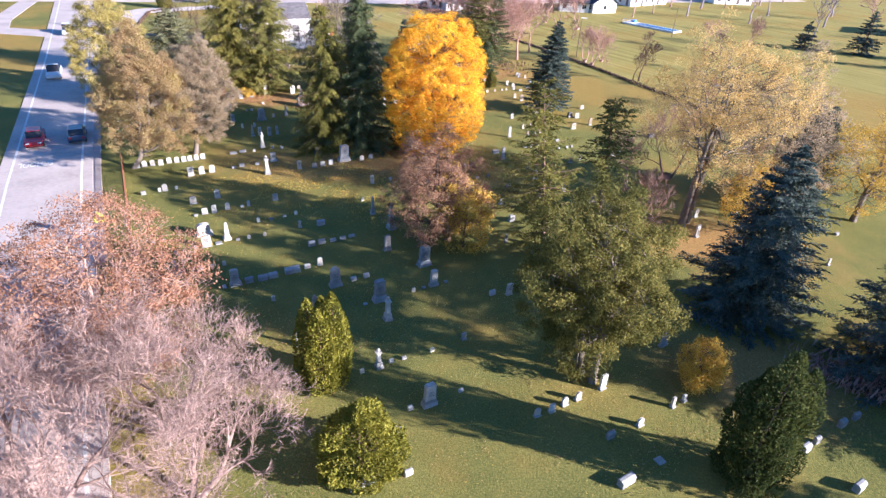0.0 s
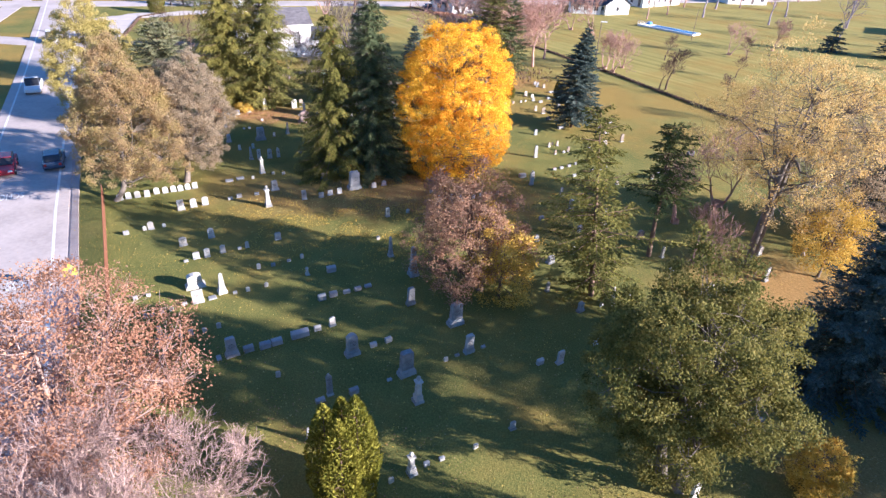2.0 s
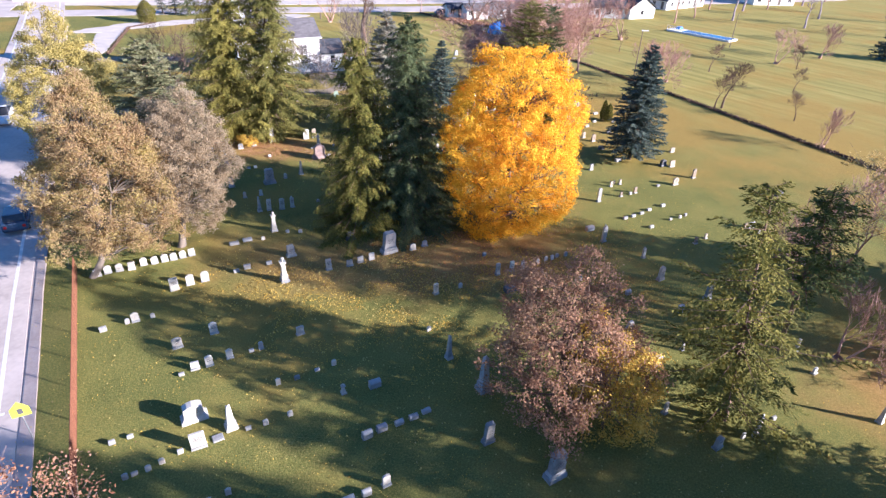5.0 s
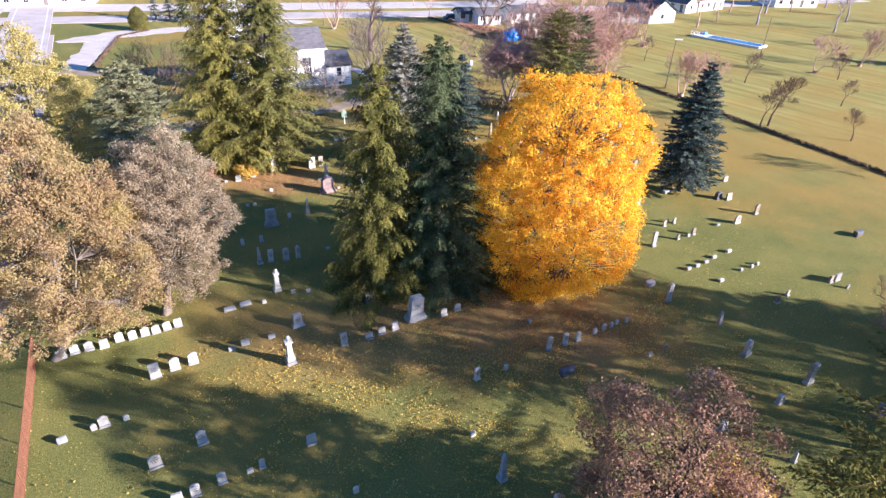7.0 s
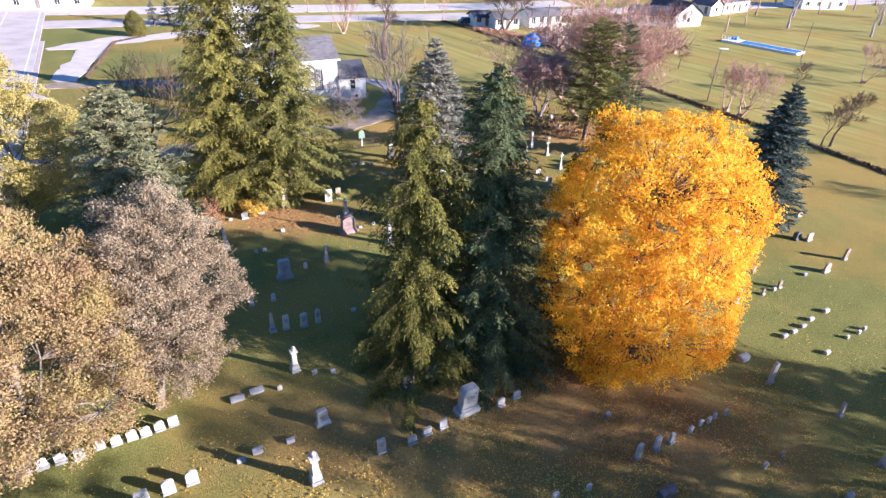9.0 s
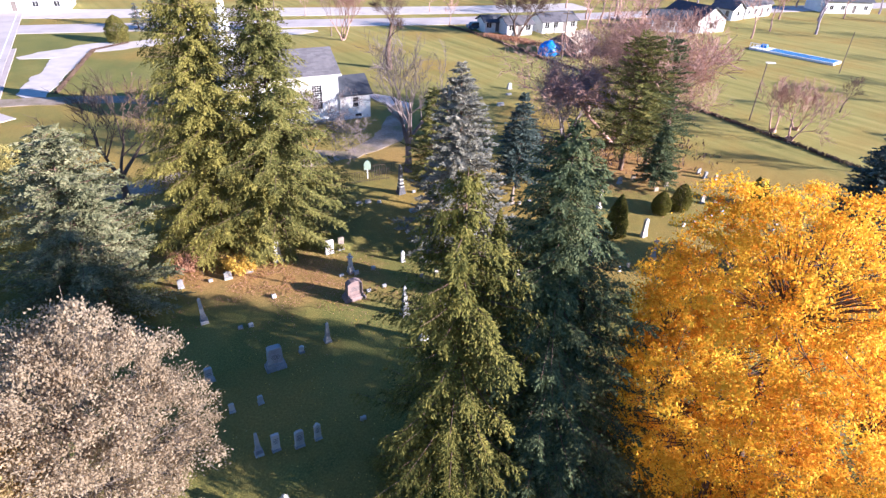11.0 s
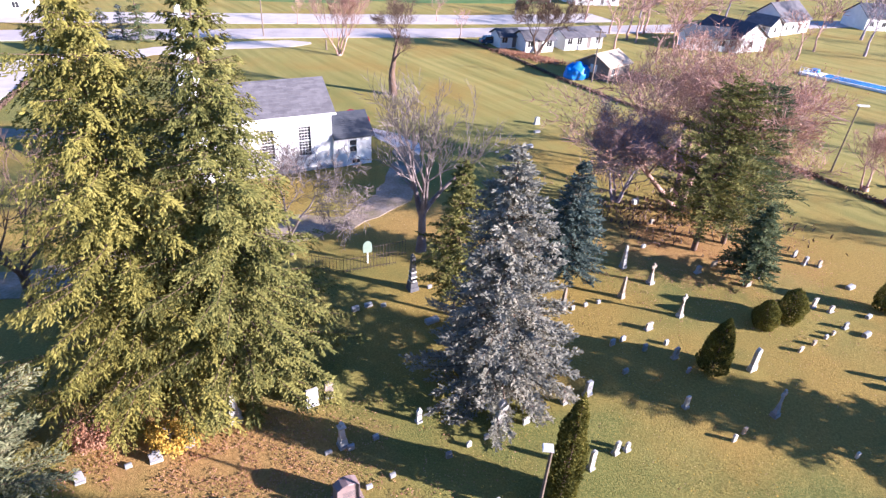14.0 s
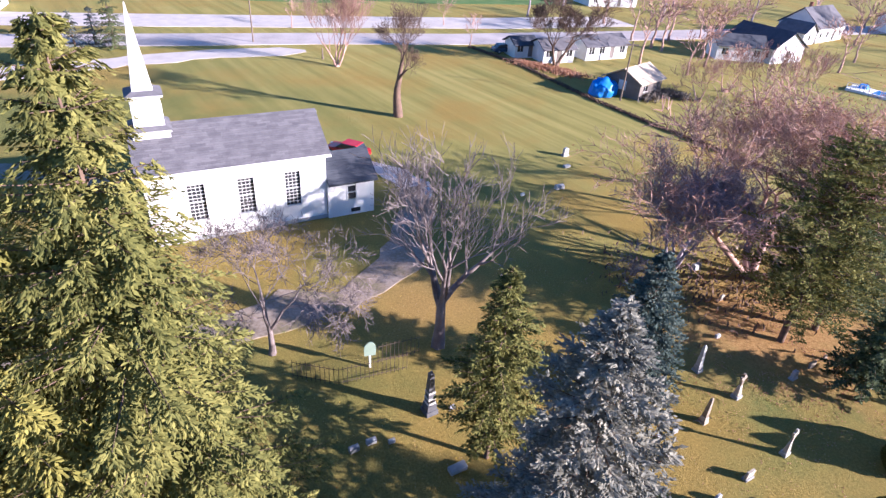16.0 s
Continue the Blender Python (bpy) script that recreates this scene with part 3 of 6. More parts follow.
def evergreen_bush(name, x, y, height, radius, mat, label, seed, n=9000, spray=0.26, peaks=1, belly=0.35, ragged=0.16, category="shrub", upright=1.0):
    """A dense clipped or columnar evergreen, its sprays pointing up and out; several leaders when peaks is more than one."""
    rng = np.random.default_rng(seed)
    t = thing(name, x, y, label, category)
    segs, cc, ax, fc = [], [], [], []
    for k in range(peaks):
        a = 2 * math.pi * k / peaks + seed
        off = np.array([math.cos(a), math.sin(a), 0]) * radius * 0.48 * (peaks > 1)
        h = height * (1 if k == 0 else rng.uniform(0.72, 0.95))
        r = radius * (0.62 if peaks > 1 else 1.0)
        m = n // peaks
        u = rng.beta(1.1, 1.5, m)
        v1 = ((u - belly) / (1 - belly)).clip(0, 1)
        prof = np.where(u < belly, 0.78 + 0.22 * np.sin(u / belly * math.pi / 2), np.cos(v1 * math.pi / 2) ** 0.75)
        th = rng.uniform(0, 2 * math.pi, m)
        wob = np.array([1 + ragged * 1.8 * noise.noise(Vector((math.cos(q) * 1.6 + seed, math.sin(q) * 1.6 + k * 5, w * 5))) for q, w in zip(th, u)])
        rr = r * prof * wob * np.where(rng.uniform(size=m) < 0.25, rng.uniform(0.5, 0.95, m), rng.uniform(0.9, 1.06, m))
        d = np.stack([np.cos(th), np.sin(th), np.zeros(m)], 1)
        cc.append(off + d * rr[:, None] + np.stack([0 * u, 0 * u, 0.1 + u * (h - 0.15)], 1))
        ax.append(d * 0.6 + np.array([0, 0, upright]) + rng.normal(size=(m, 3)) * 0.35)
        fc.append(d + np.array([0, 0, 0.35]) + rng.normal(size=(m, 3)) * 0.45)
        segs += [(off[0] * 0.4, off[1] * 0.4, -0.1, off[0], off[1], h * 0.5, 0.08, 0.06), (off[0], off[1], h * 0.5, off[0], off[1], h * 0.93, 0.06, 0.01)]
        for j in range(24):
            z = h * rng.uniform(0.05, 0.8)
            aa = rng.uniform(0, 6.28)
            segs.append((off[0], off[1], z, off[0] + math.cos(aa) * r * 0.7, off[1] + math.sin(aa) * r * 0.7, z + 0.3, 0.025, 0.008))
    vt, ft = tubes(segs, 4)
    under(new("trunk", mesh_from("trunk", vt, ft, bark_brown)), t)
    v, f = leaves(np.concatenate(cc), np.concatenate(ax), spray, spray * 0.5, rng, 0.1, np.concatenate(fc))
    under(new("crown", mesh_from("crown", v, f, mat)), t)
    return t


leafy_tree("maple_tree", -3.5, 57.2, 14.0, 5.1, leaf_yellow, bark_brown, "tall golden yellow maple in full autumn leaf", 3, low=0.02, clumps=1500, per=84, leaf=0.15, lobes=0.12, clump_r=0.56, inner=0.34, lean=(-0.8, 0.8), boxy=0.34)
spruce("spruce_tree", -12.7, 57.9, 16.8, 4.9, needle_dark, "tall dark green spruce with ragged limbs", 11, step=0.4, per=10, low=0.02, droop=0.45, profile=0.68, lean=(-0.4, 1.8), spray=0.17, width=0.078, sprays=17, hang=0.5, gap=0.23, ragged=0.28, frond=0.85)
spruce("spruce_tree", -16.8, 56.1, 15.6, 3.9, needle_olive, "tall thin spruce with drooping brownish green limbs", 12, step=0.42, per=9, low=0.02, droop=0.6, profile=0.62, ragged=0.45, lean=(-0.1, 2.0), spray=0.17, width=0.074, sprays=17, hang=0.95, gap=0.25, frond=0.95)
leafy_tree("cedar_tree", -34.6, 45.8, 13.6, 4.5, leaf_tan, bark_grey, "large bronze-brown cedar beside the road fence", 21, low=0.08, clumps=800, per=140, leaf=0.13, lobes=0.3, clump_r=0.55, top_pow=0.5, lean=(1.6, 1.4), plume=1.0, inner=0.3, twigs=1)
leafy_tree("cedar_tree", -30.3, 50.8, 12.0, 3.9, leaf_grey, bark_grey, "grey-brown cedar with withered sprays on a bare trunk", 22, low=0.17, clumps=660, per=130, leaf=0.12, lobes=0.3, clump_r=0.5, top_pow=0.42, lean=(0.7, 1.2), plume=1.0, inner=0.3, twigs=2)
leafy_tree("cedar_tree", -49.5, 68.0, 13.6, 4.6, leaf_straw, bark_grey, "pale yellow-green conifer beside the road", 23, low=0.06, clumps=560, per=110, leaf=0.16, lobes=0.32, clump_r=0.65, top_pow=0.4, plume=0.9)
spruce("spruce_tree", -40.0, 67.5, 12.4, 4.8, needle_sage, "broad grey-green spruce with a pale top", 24, step=0.38, per=9, low=0.02, profile=0.6, spray=0.2, width=0.09, sprays=13, droop=0.15, hang=0.05, gap=0.27, frond=0.8, ragged=0.3)
spruce("spruce_tree", -35.8, 77.2, 20.8, 5.4, needle_gold, "huge spruce with drooping golden green limbs", 31, low=0.06, droop=0.34, hang=0.75, spray=0.23, width=0.09, step=0.5, per=9, sprays=14, profile=0.74, ragged=0.36, gap=0.26, frond=1.15)
spruce("spruce_tree", -31.3, 78.0, 20.8, 5.0, needle_moss, "huge spruce with drooping mossy green limbs", 32, low=0.06, droop=0.32, hang=0.6, spray=0.22, width=0.09, step=0.47, per=9, sprays=13, profile=0.76, ragged=0.36, gap=0.25, frond=0.95)
spruce("blue_spruce", -17.4, 78.9, 14.2, 4.1, needle_silver, "silvery blue spruce, dense and conical", 41, low=0.02, lean=(-0.6, 0.3), droop=0.25, hang=-0.1, spray=0.19, width=0.09, step=0.36, per=10, profile=0.8, ragged=0.22, sprays=13, gap=0.22, frond=0.6)
spruce("blue_spruce", -12.5, 90.7, 9.1, 2.5, needle_teal, "young blue-green spruce among the stones", 42, low=0.1, lean=(-0.1, 0.1), droop=0.2, hang=-0.05, spray=0.22, width=0.1, step=0.34, per=10, ragged=0.18, trunk_r=0.14, sprays=9, gap=0.24, frond=0.5)
spruce("spruce_tree", -20.3, 85.2, 10.6, 2.4, needle_moss, "thin young spruce with a bare lower trunk", 43, low=0.2, lean=(0.0, 0.9), spray=0.23, width=0.09, step=0.38, per=9, trunk_r=0.14, ragged=0.3, sprays=9, gap=0.25, droop=0.2, hang=0.1, frond=0.5)
spruce("pine_tree", -1.4, 96.6, 13.4, 3.8, needle_moss, "broad dark green pine with a red-brown trunk", 44, lean=(0.7, 2.0), step=0.4, low=0.2, droop=0.1, hang=-0.2, profile=0.5, ragged=0.4, trunk_r=0.26, spray=0.26, width=0.09, sprays=9, gap=0.32, per=8, frond=0.9)
spruce("pine_tree", 1.5, 98.2, 12.9, 3.5, needle_dark, "broad dark green pine with a red-brown trunk", 45, lean=(0.5, 1.8), step=0.4, low=0.18, droop=0.1, hang=-0.2, profile=0.55, ragged=0.4, trunk_r=0.24, spray=0.26, width=0.09, sprays=9, gap=0.32, per=8, frond=0.9)
spruce("spruce_tree", 1.1, 92.5, 6.2, 2.0, needle_dark, "small dark green spruce on a short bare trunk", 46, low=0.16, trunk_r=0.1, step=0.32, per=9, frond=0.5, hang=0.05, sprays=9, gap=0.25)
bare_tree("bare_tree", -0.5, 104.2, 17.2, twig_red, "large leafless tree with a reddish crown", 51, trunk_r=0.32, levels=5, kids=3, spread=0.95, stems=4, splay=0.65, wide=1.3, twig=0.018, leafmat=leaf_russet, leaf=0.17, leaf_share=0.45)
bare_tree("bare_tree", -6.2, 104.8, 9.4, twig_purple, "thicket tree with fine bare purple-grey twigs", 52, trunk_r=0.16, levels=5, stems=4, spread=0.9, wide=1.3, twig=0.018)
bare_tree("bare_tree", -32.7, 90.9, 10.2, bark_mid, "small leafless tree with arching pale twigs", 53, trunk_r=0.17, levels=5, spread=0.95, up=0.0, kids=2, stems=3, splay=0.4, crotch=1.6, wide=1.05, twig=0.016)
bare_tree("bare_tree", -23.3, 93.0, 14.5, bark_mid, "large leafless tree with pale spreading limbs", 54, trunk_r=0.34, levels=4, spread=0.62, up=0.13, kids=2, stems=5, splay=0.5, stem_len=0.34, wide=0.85, twig=0.016, crotch=4.0)
bare_tree("bare_tree", -46.5, 82.3, 11.5, bark_brown, "leafless dark tree with crooked limbs beside the drive", 55, trunk_r=0.3, levels=4, kids=2, stems=4, splay=0.6, crotch=2.4, spread=0.75, wide=1.05, twig=0.02, stem_len=0.36)
spruce("blue_spruce", 10.5, 76.2, 12.4, 3.3, needle_teal, "dark blue-green spruce standing alone", 61, low=0.1, lean=(0.5, 0.8), droop=0.3, hang=0.05, step=0.36, per=11, ragged=0.22, sprays=11, gap=0.26, frond=0.7, profile=0.75)
leafy_tree("plum_tree", -0.5, 36.2, 9.2, 3.9, leaf_plum, bark_brown, "russet purple tree with thinning leaves", 62, lean=(-1.2, 0.2), low=0.04, clumps=420, per=76, leaf=0.145, twigs=3, lobes=0.3, top_pow=0.2, clump_r=0.6, thin=0.1)
leafy_tree("plum_tree", 0.9, 35.3, 6.2, 2.5, leaf_gold, bark_brown, "yellow-leaved side of the russet tree", 162, low=0.03, clumps=170, per=60, leaf=0.15, lobes=0.4, clump_r=0.55, trunk_r=0.1)
evergreen_bush("arborvitae", -6.5, 17.6, 6.7, 1.5, needle_arbor, "yellow-green arborvitae with several pointed tops", 63, peaks=4, n=16000, category="tree", spray=0.2)
evergreen_bush("yew_bush", -3.0, 11.6, 4.4, 1.9, needle_arbor, "rounded olive yew bush", 64, peaks=1, n=13000, belly=0.3, ragged=0.4, spray=0.2, upright=0.5)
leafy_tree("oak_tree", 9.7, 20.3, 12.0, 3.9, leaf_olive, bark_grey, "olive-green oak with a short forked trunk", 65, low=0.17, lean=(-0.5, 0.3), clumps=640, per=140, leaf=0.145, stems=2, lobes=0.42, clump_r=0.62, inner=0.3)
leafy_tree("yellow_shrub", 16.6, 20.4, 3.2, 1.35, leaf_gold, bark_grey, "golden yellow deciduous shrub", 66, low=0.02, clumps=150, per=50, leaf=0.14, trunk_r=0.06, clump_r=0.4)
evergreen_bush("juniper_tree", 17.0, 13.4, 9.4, 1.62, needle_green, "tall dense dark green juniper", 67, n=26000, peaks=4, ragged=0.42, belly=0.5, category="tree", spray=0.2)
spruce("blue_spruce", 22.4, 29.1, 13.0, 4.5, needle_teal, "large dark blue-green spruce", 68, low=0.03, droop=0.35, hang=0.15, step=0.4, per=11, ragged=0.28, sprays=11, gap=0.27, profile=0.78, frond=0.85)
spruce("blue_spruce", 31.3, 23.2, 16.5, 5.4, needle_teal, "large dark blue-green spruce", 69, low=0.03, droop=0.35, hang=0.15, step=0.44, per=10, ragged=0.28, sprays=11, gap=0.3, profile=0.75, frond=0.9)
leafy_tree("cottonwood_tree", 21.8, 43.2, 17.4, 6.3, leaf_pale, bark_grey, "tall cottonwood with pale yellow leaves", 70, low=0.34, clumps=640, per=52, leaf=0.145, lobes=0.4, clump_r=0.72, stems=2, twigs=3, lean=(0.6, 0.3), trunk_r=0.3)
leafy_tree("cottonwood_tree", 29.8, 46.6, 13.4, 4.9, leaf_grey, bark_grey, "rose-brown tree with withered leaves", 71, low=0.08, clumps=460, per=60, leaf=0.16, twigs=3, lobes=0.45)
leafy_tree("cottonwood_tree", 27.0, 42.0, 6.5, 2.6, leaf_gold, bark_grey, "low yellow tree under the cottonwood", 171, low=0.1, clumps=150, per=55, leaf=0.16, lobes=0.4, trunk_r=0.12)
leafy_tree("cottonwood_tree", 39.5, 47.0, 10.5, 4.4, leaf_gold, bark_grey, "yellowing tree with sparse leaves and crooked limbs", 72, low=0.25, clumps=360, per=46, leaf=0.17, lobes=0.5, thin=0.2, twigs=3)
spruce("pine_tree", 7.9, 36.6, 14.2, 2.7, needle_olive, "thin ragged dark pine among the stones", 73, lean=(-1.8, 0), low=0.06, droop=0.25, hang=0.3, ragged=0.75, profile=0.36, step=0.6, per=7, sprays=9, gap=0.3, frond=0.8)
spruce("pine_tree", 13.6, 43.2, 11.6, 2.2, needle_green, "thin ragged dark pine with a bare lower trunk", 74, lean=(-0.6, 0), low=0.42, droop=0.2, hang=0.2, ragged=0.55, profile=0.5, step=0.5, per=7, sprays=9, gap=0.32, frond=0.8)
leafy_tree("oak_tree", -19.6, 17.6, 9.7, 6.0, leaf_russet, bark_pink, "broad oak with withered russet leaves", 75, low=0.1, clumps=760, per=52, leaf=0.14, twigs=4, lobes=0.32, clump_r=0.75)
bare_tree("bare_tree", -10.6, 8.4, 10.0, bark_pink, "broad leafless tree with fine pinkish twigs", 76, trunk_r=0.2, levels=5, stems=4, kids=3, spread=0.9, up=0.12, splay=0.75, wide=1.15, twig=0.009)
bare_tree("bare_tree", -16.6, 6.4, 10.0, bark_pink, "broad leafless tree with fine pinkish twigs", 77, trunk_r=0.2, levels=5, stems=4, kids=3, spread=0.9, up=0.12, splay=0.75, wide=1.2, twig=0.009)
pinkish = bare_tree("bare_tree", -13.8, 12.6, 9.0, bark_pink, "broad leafless tree with fine pinkish twigs", 177, trunk_r=0.18, levels=5, stems=3, kids=3, spread=0.9, up=0.12, splay=0.7, wide=1.2, twig=0.009)
for x, y, turn, k in ((-20.6, 9.2, 70, 1.0), (-15.2, 3.4, 200, 0.95), (-20.2, 3.6, 310, 1.0)):
    extra = copy_thing(pinkish, pose(x, y, 0, 0, 0, turn))
    extra.scale = (k, k, k)
spruce("spruce_tree", 36.4, 51.6, 10.0, 3.0, needle_teal, "blue-green spruce at the lawn's edge", 78, low=0.03, step=0.4, per=10, hang=0.1, sprays=9, gap=0.28)
spruce("spruce_tree", 34.0, 50.0, 10.4, 3.0, needle_teal, "blue-green spruce beside the cottonwood", 79, low=0.03, step=0.4, per=10, hang=0.1, sprays=9, gap=0.28)
evergreen_bush("arborvitae", -14.8, 72.2, 7.2, 0.9, needle_olive, "dark narrow arborvitae among the stones", 80, n=12000, peaks=2, category="tree", spray=0.18, ragged=0.3)
evergreen_bush("juniper_bush", -4.6, 82.2, 3.9, 0.9, needle_olive, "dark clipped conical juniper", 81, n=7000, spray=0.17, belly=0.08)
evergreen_bush("juniper_bush", 0.3, 87.0, 2.2, 0.8, needle_olive, "low dark rounded juniper bush", 82, n=5000, spray=0.15)
evergreen_bush("juniper_bush", 2.3, 87.9, 2.7, 0.85, needle_olive, "dark rounded juniper bush", 83, n=5000, spray=0.15)
evergreen_bush("juniper_bush", 10.0, 90.0, 2.8, 0.8, needle_olive, "pair of dark upright junipers grown together", 84, n=5000, peaks=2, spray=0.15)
# four unseen spruces, added to the right only to cast shade on the lawn
spruce("spruce_tree", 32.0, 16.6, 9.0, 3.0, needle_teal, "unseen dark blue-green spruce added to shade the lawn", 86, low=0.02, droop=0.35, hang=0.1, step=0.45, per=8)
for x, y, h, r, seed in ((40.0, 8.0, 9.5, 3.6, 91), (37.0, 1.5, 9.0, 3.4, 92)):
    spruce("spruce_tree", x, y, h, r, needle_teal, "unseen dark blue-green spruce added to shade the lawn", seed, low=0.02, hang=0.1, step=0.5, per=8, gap=0.34, spray=0.32, width=0.13)
spruce("spruce_tree", 43.0, 17.2, 20.0, 5.6, needle_teal, "unseen tall dark spruce added to shade the lawn", 87, low=0.02, droop=0.35, hang=0.1, step=0.6, per=7, gap=0.42, spray=0.34, width=0.14, frond=1.0)

# ---- the white church ----
CHURCH = pose(-33.5, 107.3, 0, 0, 0, 211.4)     # x runs along the long wall, -y into the building
ch = thing("church", 0, 0, "white clapboard church with grey roof and steeple", "church")
ch.matrix_basis = CHURCH
CL, CD, CE, CR = 12.8, 6.9, 5.7, 7.9            # length, depth, eaves, ridge


def cbox(name, x0, x1, y0, y1, z0, z1, mat, parent, taper=0.0, bevel=0.0, label=""):
    return part(name, box(bmesh.new(), x0, x1, y0, y1, z0, z1, taper, bevel), mat, parent, label)


def wall_panel(name, x0, x1, z0, z1, y, thick, holes, mat, parent):
    """A wall along x with rectangular openings that go right through it."""
    bm = bmesh.new()
    xs = sorted({x0, x1, *[h[0] for h in holes], *[h[1] for h in holes]})
    for a, b in zip(xs, xs[1:]):
        hs = sorted([(h[2], h[3]) for h in holes if h[0] <= a and h[1] >= b])
        z = z0
        for lo, hi in hs:
            box(bm, a, b, y - thick, y, z, lo)
            z = hi
        box(bm, a, b, y - thick, y, z, z1)
    bmesh.ops.remove_doubles(bm, verts=bm.verts, dist=0.0005)
    return part(name, bm, mat, parent)


wins = [(x, x + 1.15, 1.6, 4.45) for x in (2.05, 5.5, 8.95)]
front = wall_panel("wall", 0, CL, 0.3, CE, 0.0, 0.25, wins, paint_white, ch)
wall_panel("wall", 0, CL, 0.3, CE, -CD + 0.25, 0.25, wins, paint_white, ch)
for x in (0.0, CL - 0.25):
    bm = prism(bmesh.new(), [(-CD, 0.3), (0.0 - 0.25, 0.3), (-0.25, CE), (-CD / 2, CR - 0.1), (-CD + 0.0, CE)], x, x + 0.25)
    bm.transform(Matrix(((0, 1, 0, 0), (1, 0, 0, 0), (0, 0, 1, 0), (0, 0, 0, 1))))
    bmesh.ops.recalc_face_normals(bm, faces=bm.faces)
    part("gable", bm, paint_white, ch)
cbox("foundation", -0.06, CL + 0.06, -CD - 0.06, 0.06, -0.2, 0.3, stone_grey, ch)
# clapboards: thin lapped boards along the long wall, cut at the openings
for i in range(24):
    z = 0.36 + i * 0.22
    cuts = [0.0]
    if 1.4 < z < 4.6:
        for h in wins:
            cuts += [h[0] - 0.12, h[1] + 0.12]
    cuts.append(CL)
    for a, b in zip(cuts[::2], cuts[1::2]):
        bm = bmesh.new()
        prism(bm, [(0.003, z), (0.026, z), (0.006, z + 0.215), (0.003, z + 0.215)], a, b)
        bm.transform(Matrix(((0, 1, 0, 0), (1, 0, 0, 0), (0, 0, 1, 0), (0, 0, 0, 1))))
        part("board", bm, paint_white, front)
for x0, x1, z0, z1 in wins:
    w = under(new("window"), ch, "tall dark window with many small panes")
    cbox("glass", x0, x1, -0.16, -0.13, z0, z1, glass_dark, w)
    bm = bmesh.new()
    for k in (x0 - 0.12, x1):
        box(bm, k, k + 0.12, -0.02, 0.06, z0 - 0.12, z1 + 0.16)
    box(bm, x0, x1, -0.02, 0.06, z1, z1 + 0.16)
    box(bm, x0, x1, -0.05, 0.1, z0 - 0.12, z0)
    part("frame", bm, paint_white, w)
    for k in range(1, 4):
        x = x0 + (x1 - x0) * k / 4
        cbox("bar", x - 0.014, x + 0.014, -0.13, -0.1, z0, z1, paint_white, w)
    for k in range(1, 10):
        z = z0 + (z1 - z0) * k / 10
        t = 0.05 if k == 5 else 0.014
        cbox("bar", x0, x1, -0.13, -0.095, z - t, z + t, paint_white, w)


def roof_side(name, x0, x1, y0, z0, y1, z1, mat, parent, thick=0.14):
    """One sloping side of a roof from its eaves (y0, z0) to the ridge (y1, z1)."""
    bm = prism(bmesh.new(), [(y0, z0), (y1, z1), (y1, z1 - thick), (y0, z0 - thick)], x0, x1)
    bm.transform(Matrix(((0, 1, 0, 0), (1, 0, 0, 0), (0, 0, 1, 0), (0, 0, 0, 1))))
    bmesh.ops.recalc_face_normals(bm, faces=bm.faces)
    return part(name, bm, mat, parent)


def shingles(roof, x0, x1, y0, z0, y1, z1, mat, n, step=0.9):
    """Courses of shingles lying on a roof side, joined as one piece."""
    bm = bmesh.new()
    rng = random.Random(int(x1 * 10))
    d = Vector((0, y1 - y0, z1 - z0))
    nrm = Vector((0, -(z1 - z0), y1 - y0)).normalized()
    if nrm.z < 0:
        nrm = -nrm
    for i in range(n):
        x = x0 + rng.uniform(0, step)
        xs = [x0]
        while x < x1 - 0.1:
            xs.append(x)
            x += step * rng.uniform(0.8, 1.2)
        xs.append(x1)
        a0 = Vector((0, y0, z0)) + d * (i / n)
        a1 = Vector((0, y0, z0)) + d * min(1.0, (i + 1.05) / n)
        for u, v in zip(xs, xs[1:]):
            t = 0.02 + rng.uniform(0, 0.012)
            q = [Vector((u, 0, 0)) + a0 + nrm * t, Vector((v - 0.006, 0, 0)) + a0 + nrm * t, Vector((v - 0.006, 0, 0)) + a1 + nrm * 0.004, Vector((u, 0, 0)) + a1 + nrm * 0.004]
            low = [Vector((u, 0, 0)) + a0, Vector((v - 0.006, 0, 0)) + a0]
            vs = [bm.verts.new(c) for c in q + low]
            bm.faces.new(vs[:4])
            bm.faces.new((vs[0], vs[4], vs[5], vs[1]))
    bmesh.ops.recalc_face_normals(bm, faces=bm.faces)
    ob = part("shingle_course", bm, mat, roof)
    ob["kind"] = "stuff"
    return ob


ov = 0.35
r1 = roof_side("roof", -ov, CL + ov, ov, CE - 0.05, -CD / 2, CR + 0.1, roof_grey, ch)
shingles(r1, -ov, CL + ov, ov, CE - 0.05, -CD / 2, CR + 0.1, roof_grey, 22)
r2 = roof_side("roof", -ov, CL + ov, -CD - ov, CE - 0.05, -CD / 2, CR + 0.1, roof_grey, ch)
cbox("fascia", -ov - 0.03, CL + ov + 0.03, ov - 0.02, ov + 0.05, CE - 0.3, CE - 0.08, paint_white, ch)
cbox("cornice", 0, CL, 0.03, 0.16, CE - 0.45, CE - 0.2, paint_white, ch)
# steeple: square base, belfry, spire
SX, SY = 11.55, -CD / 2


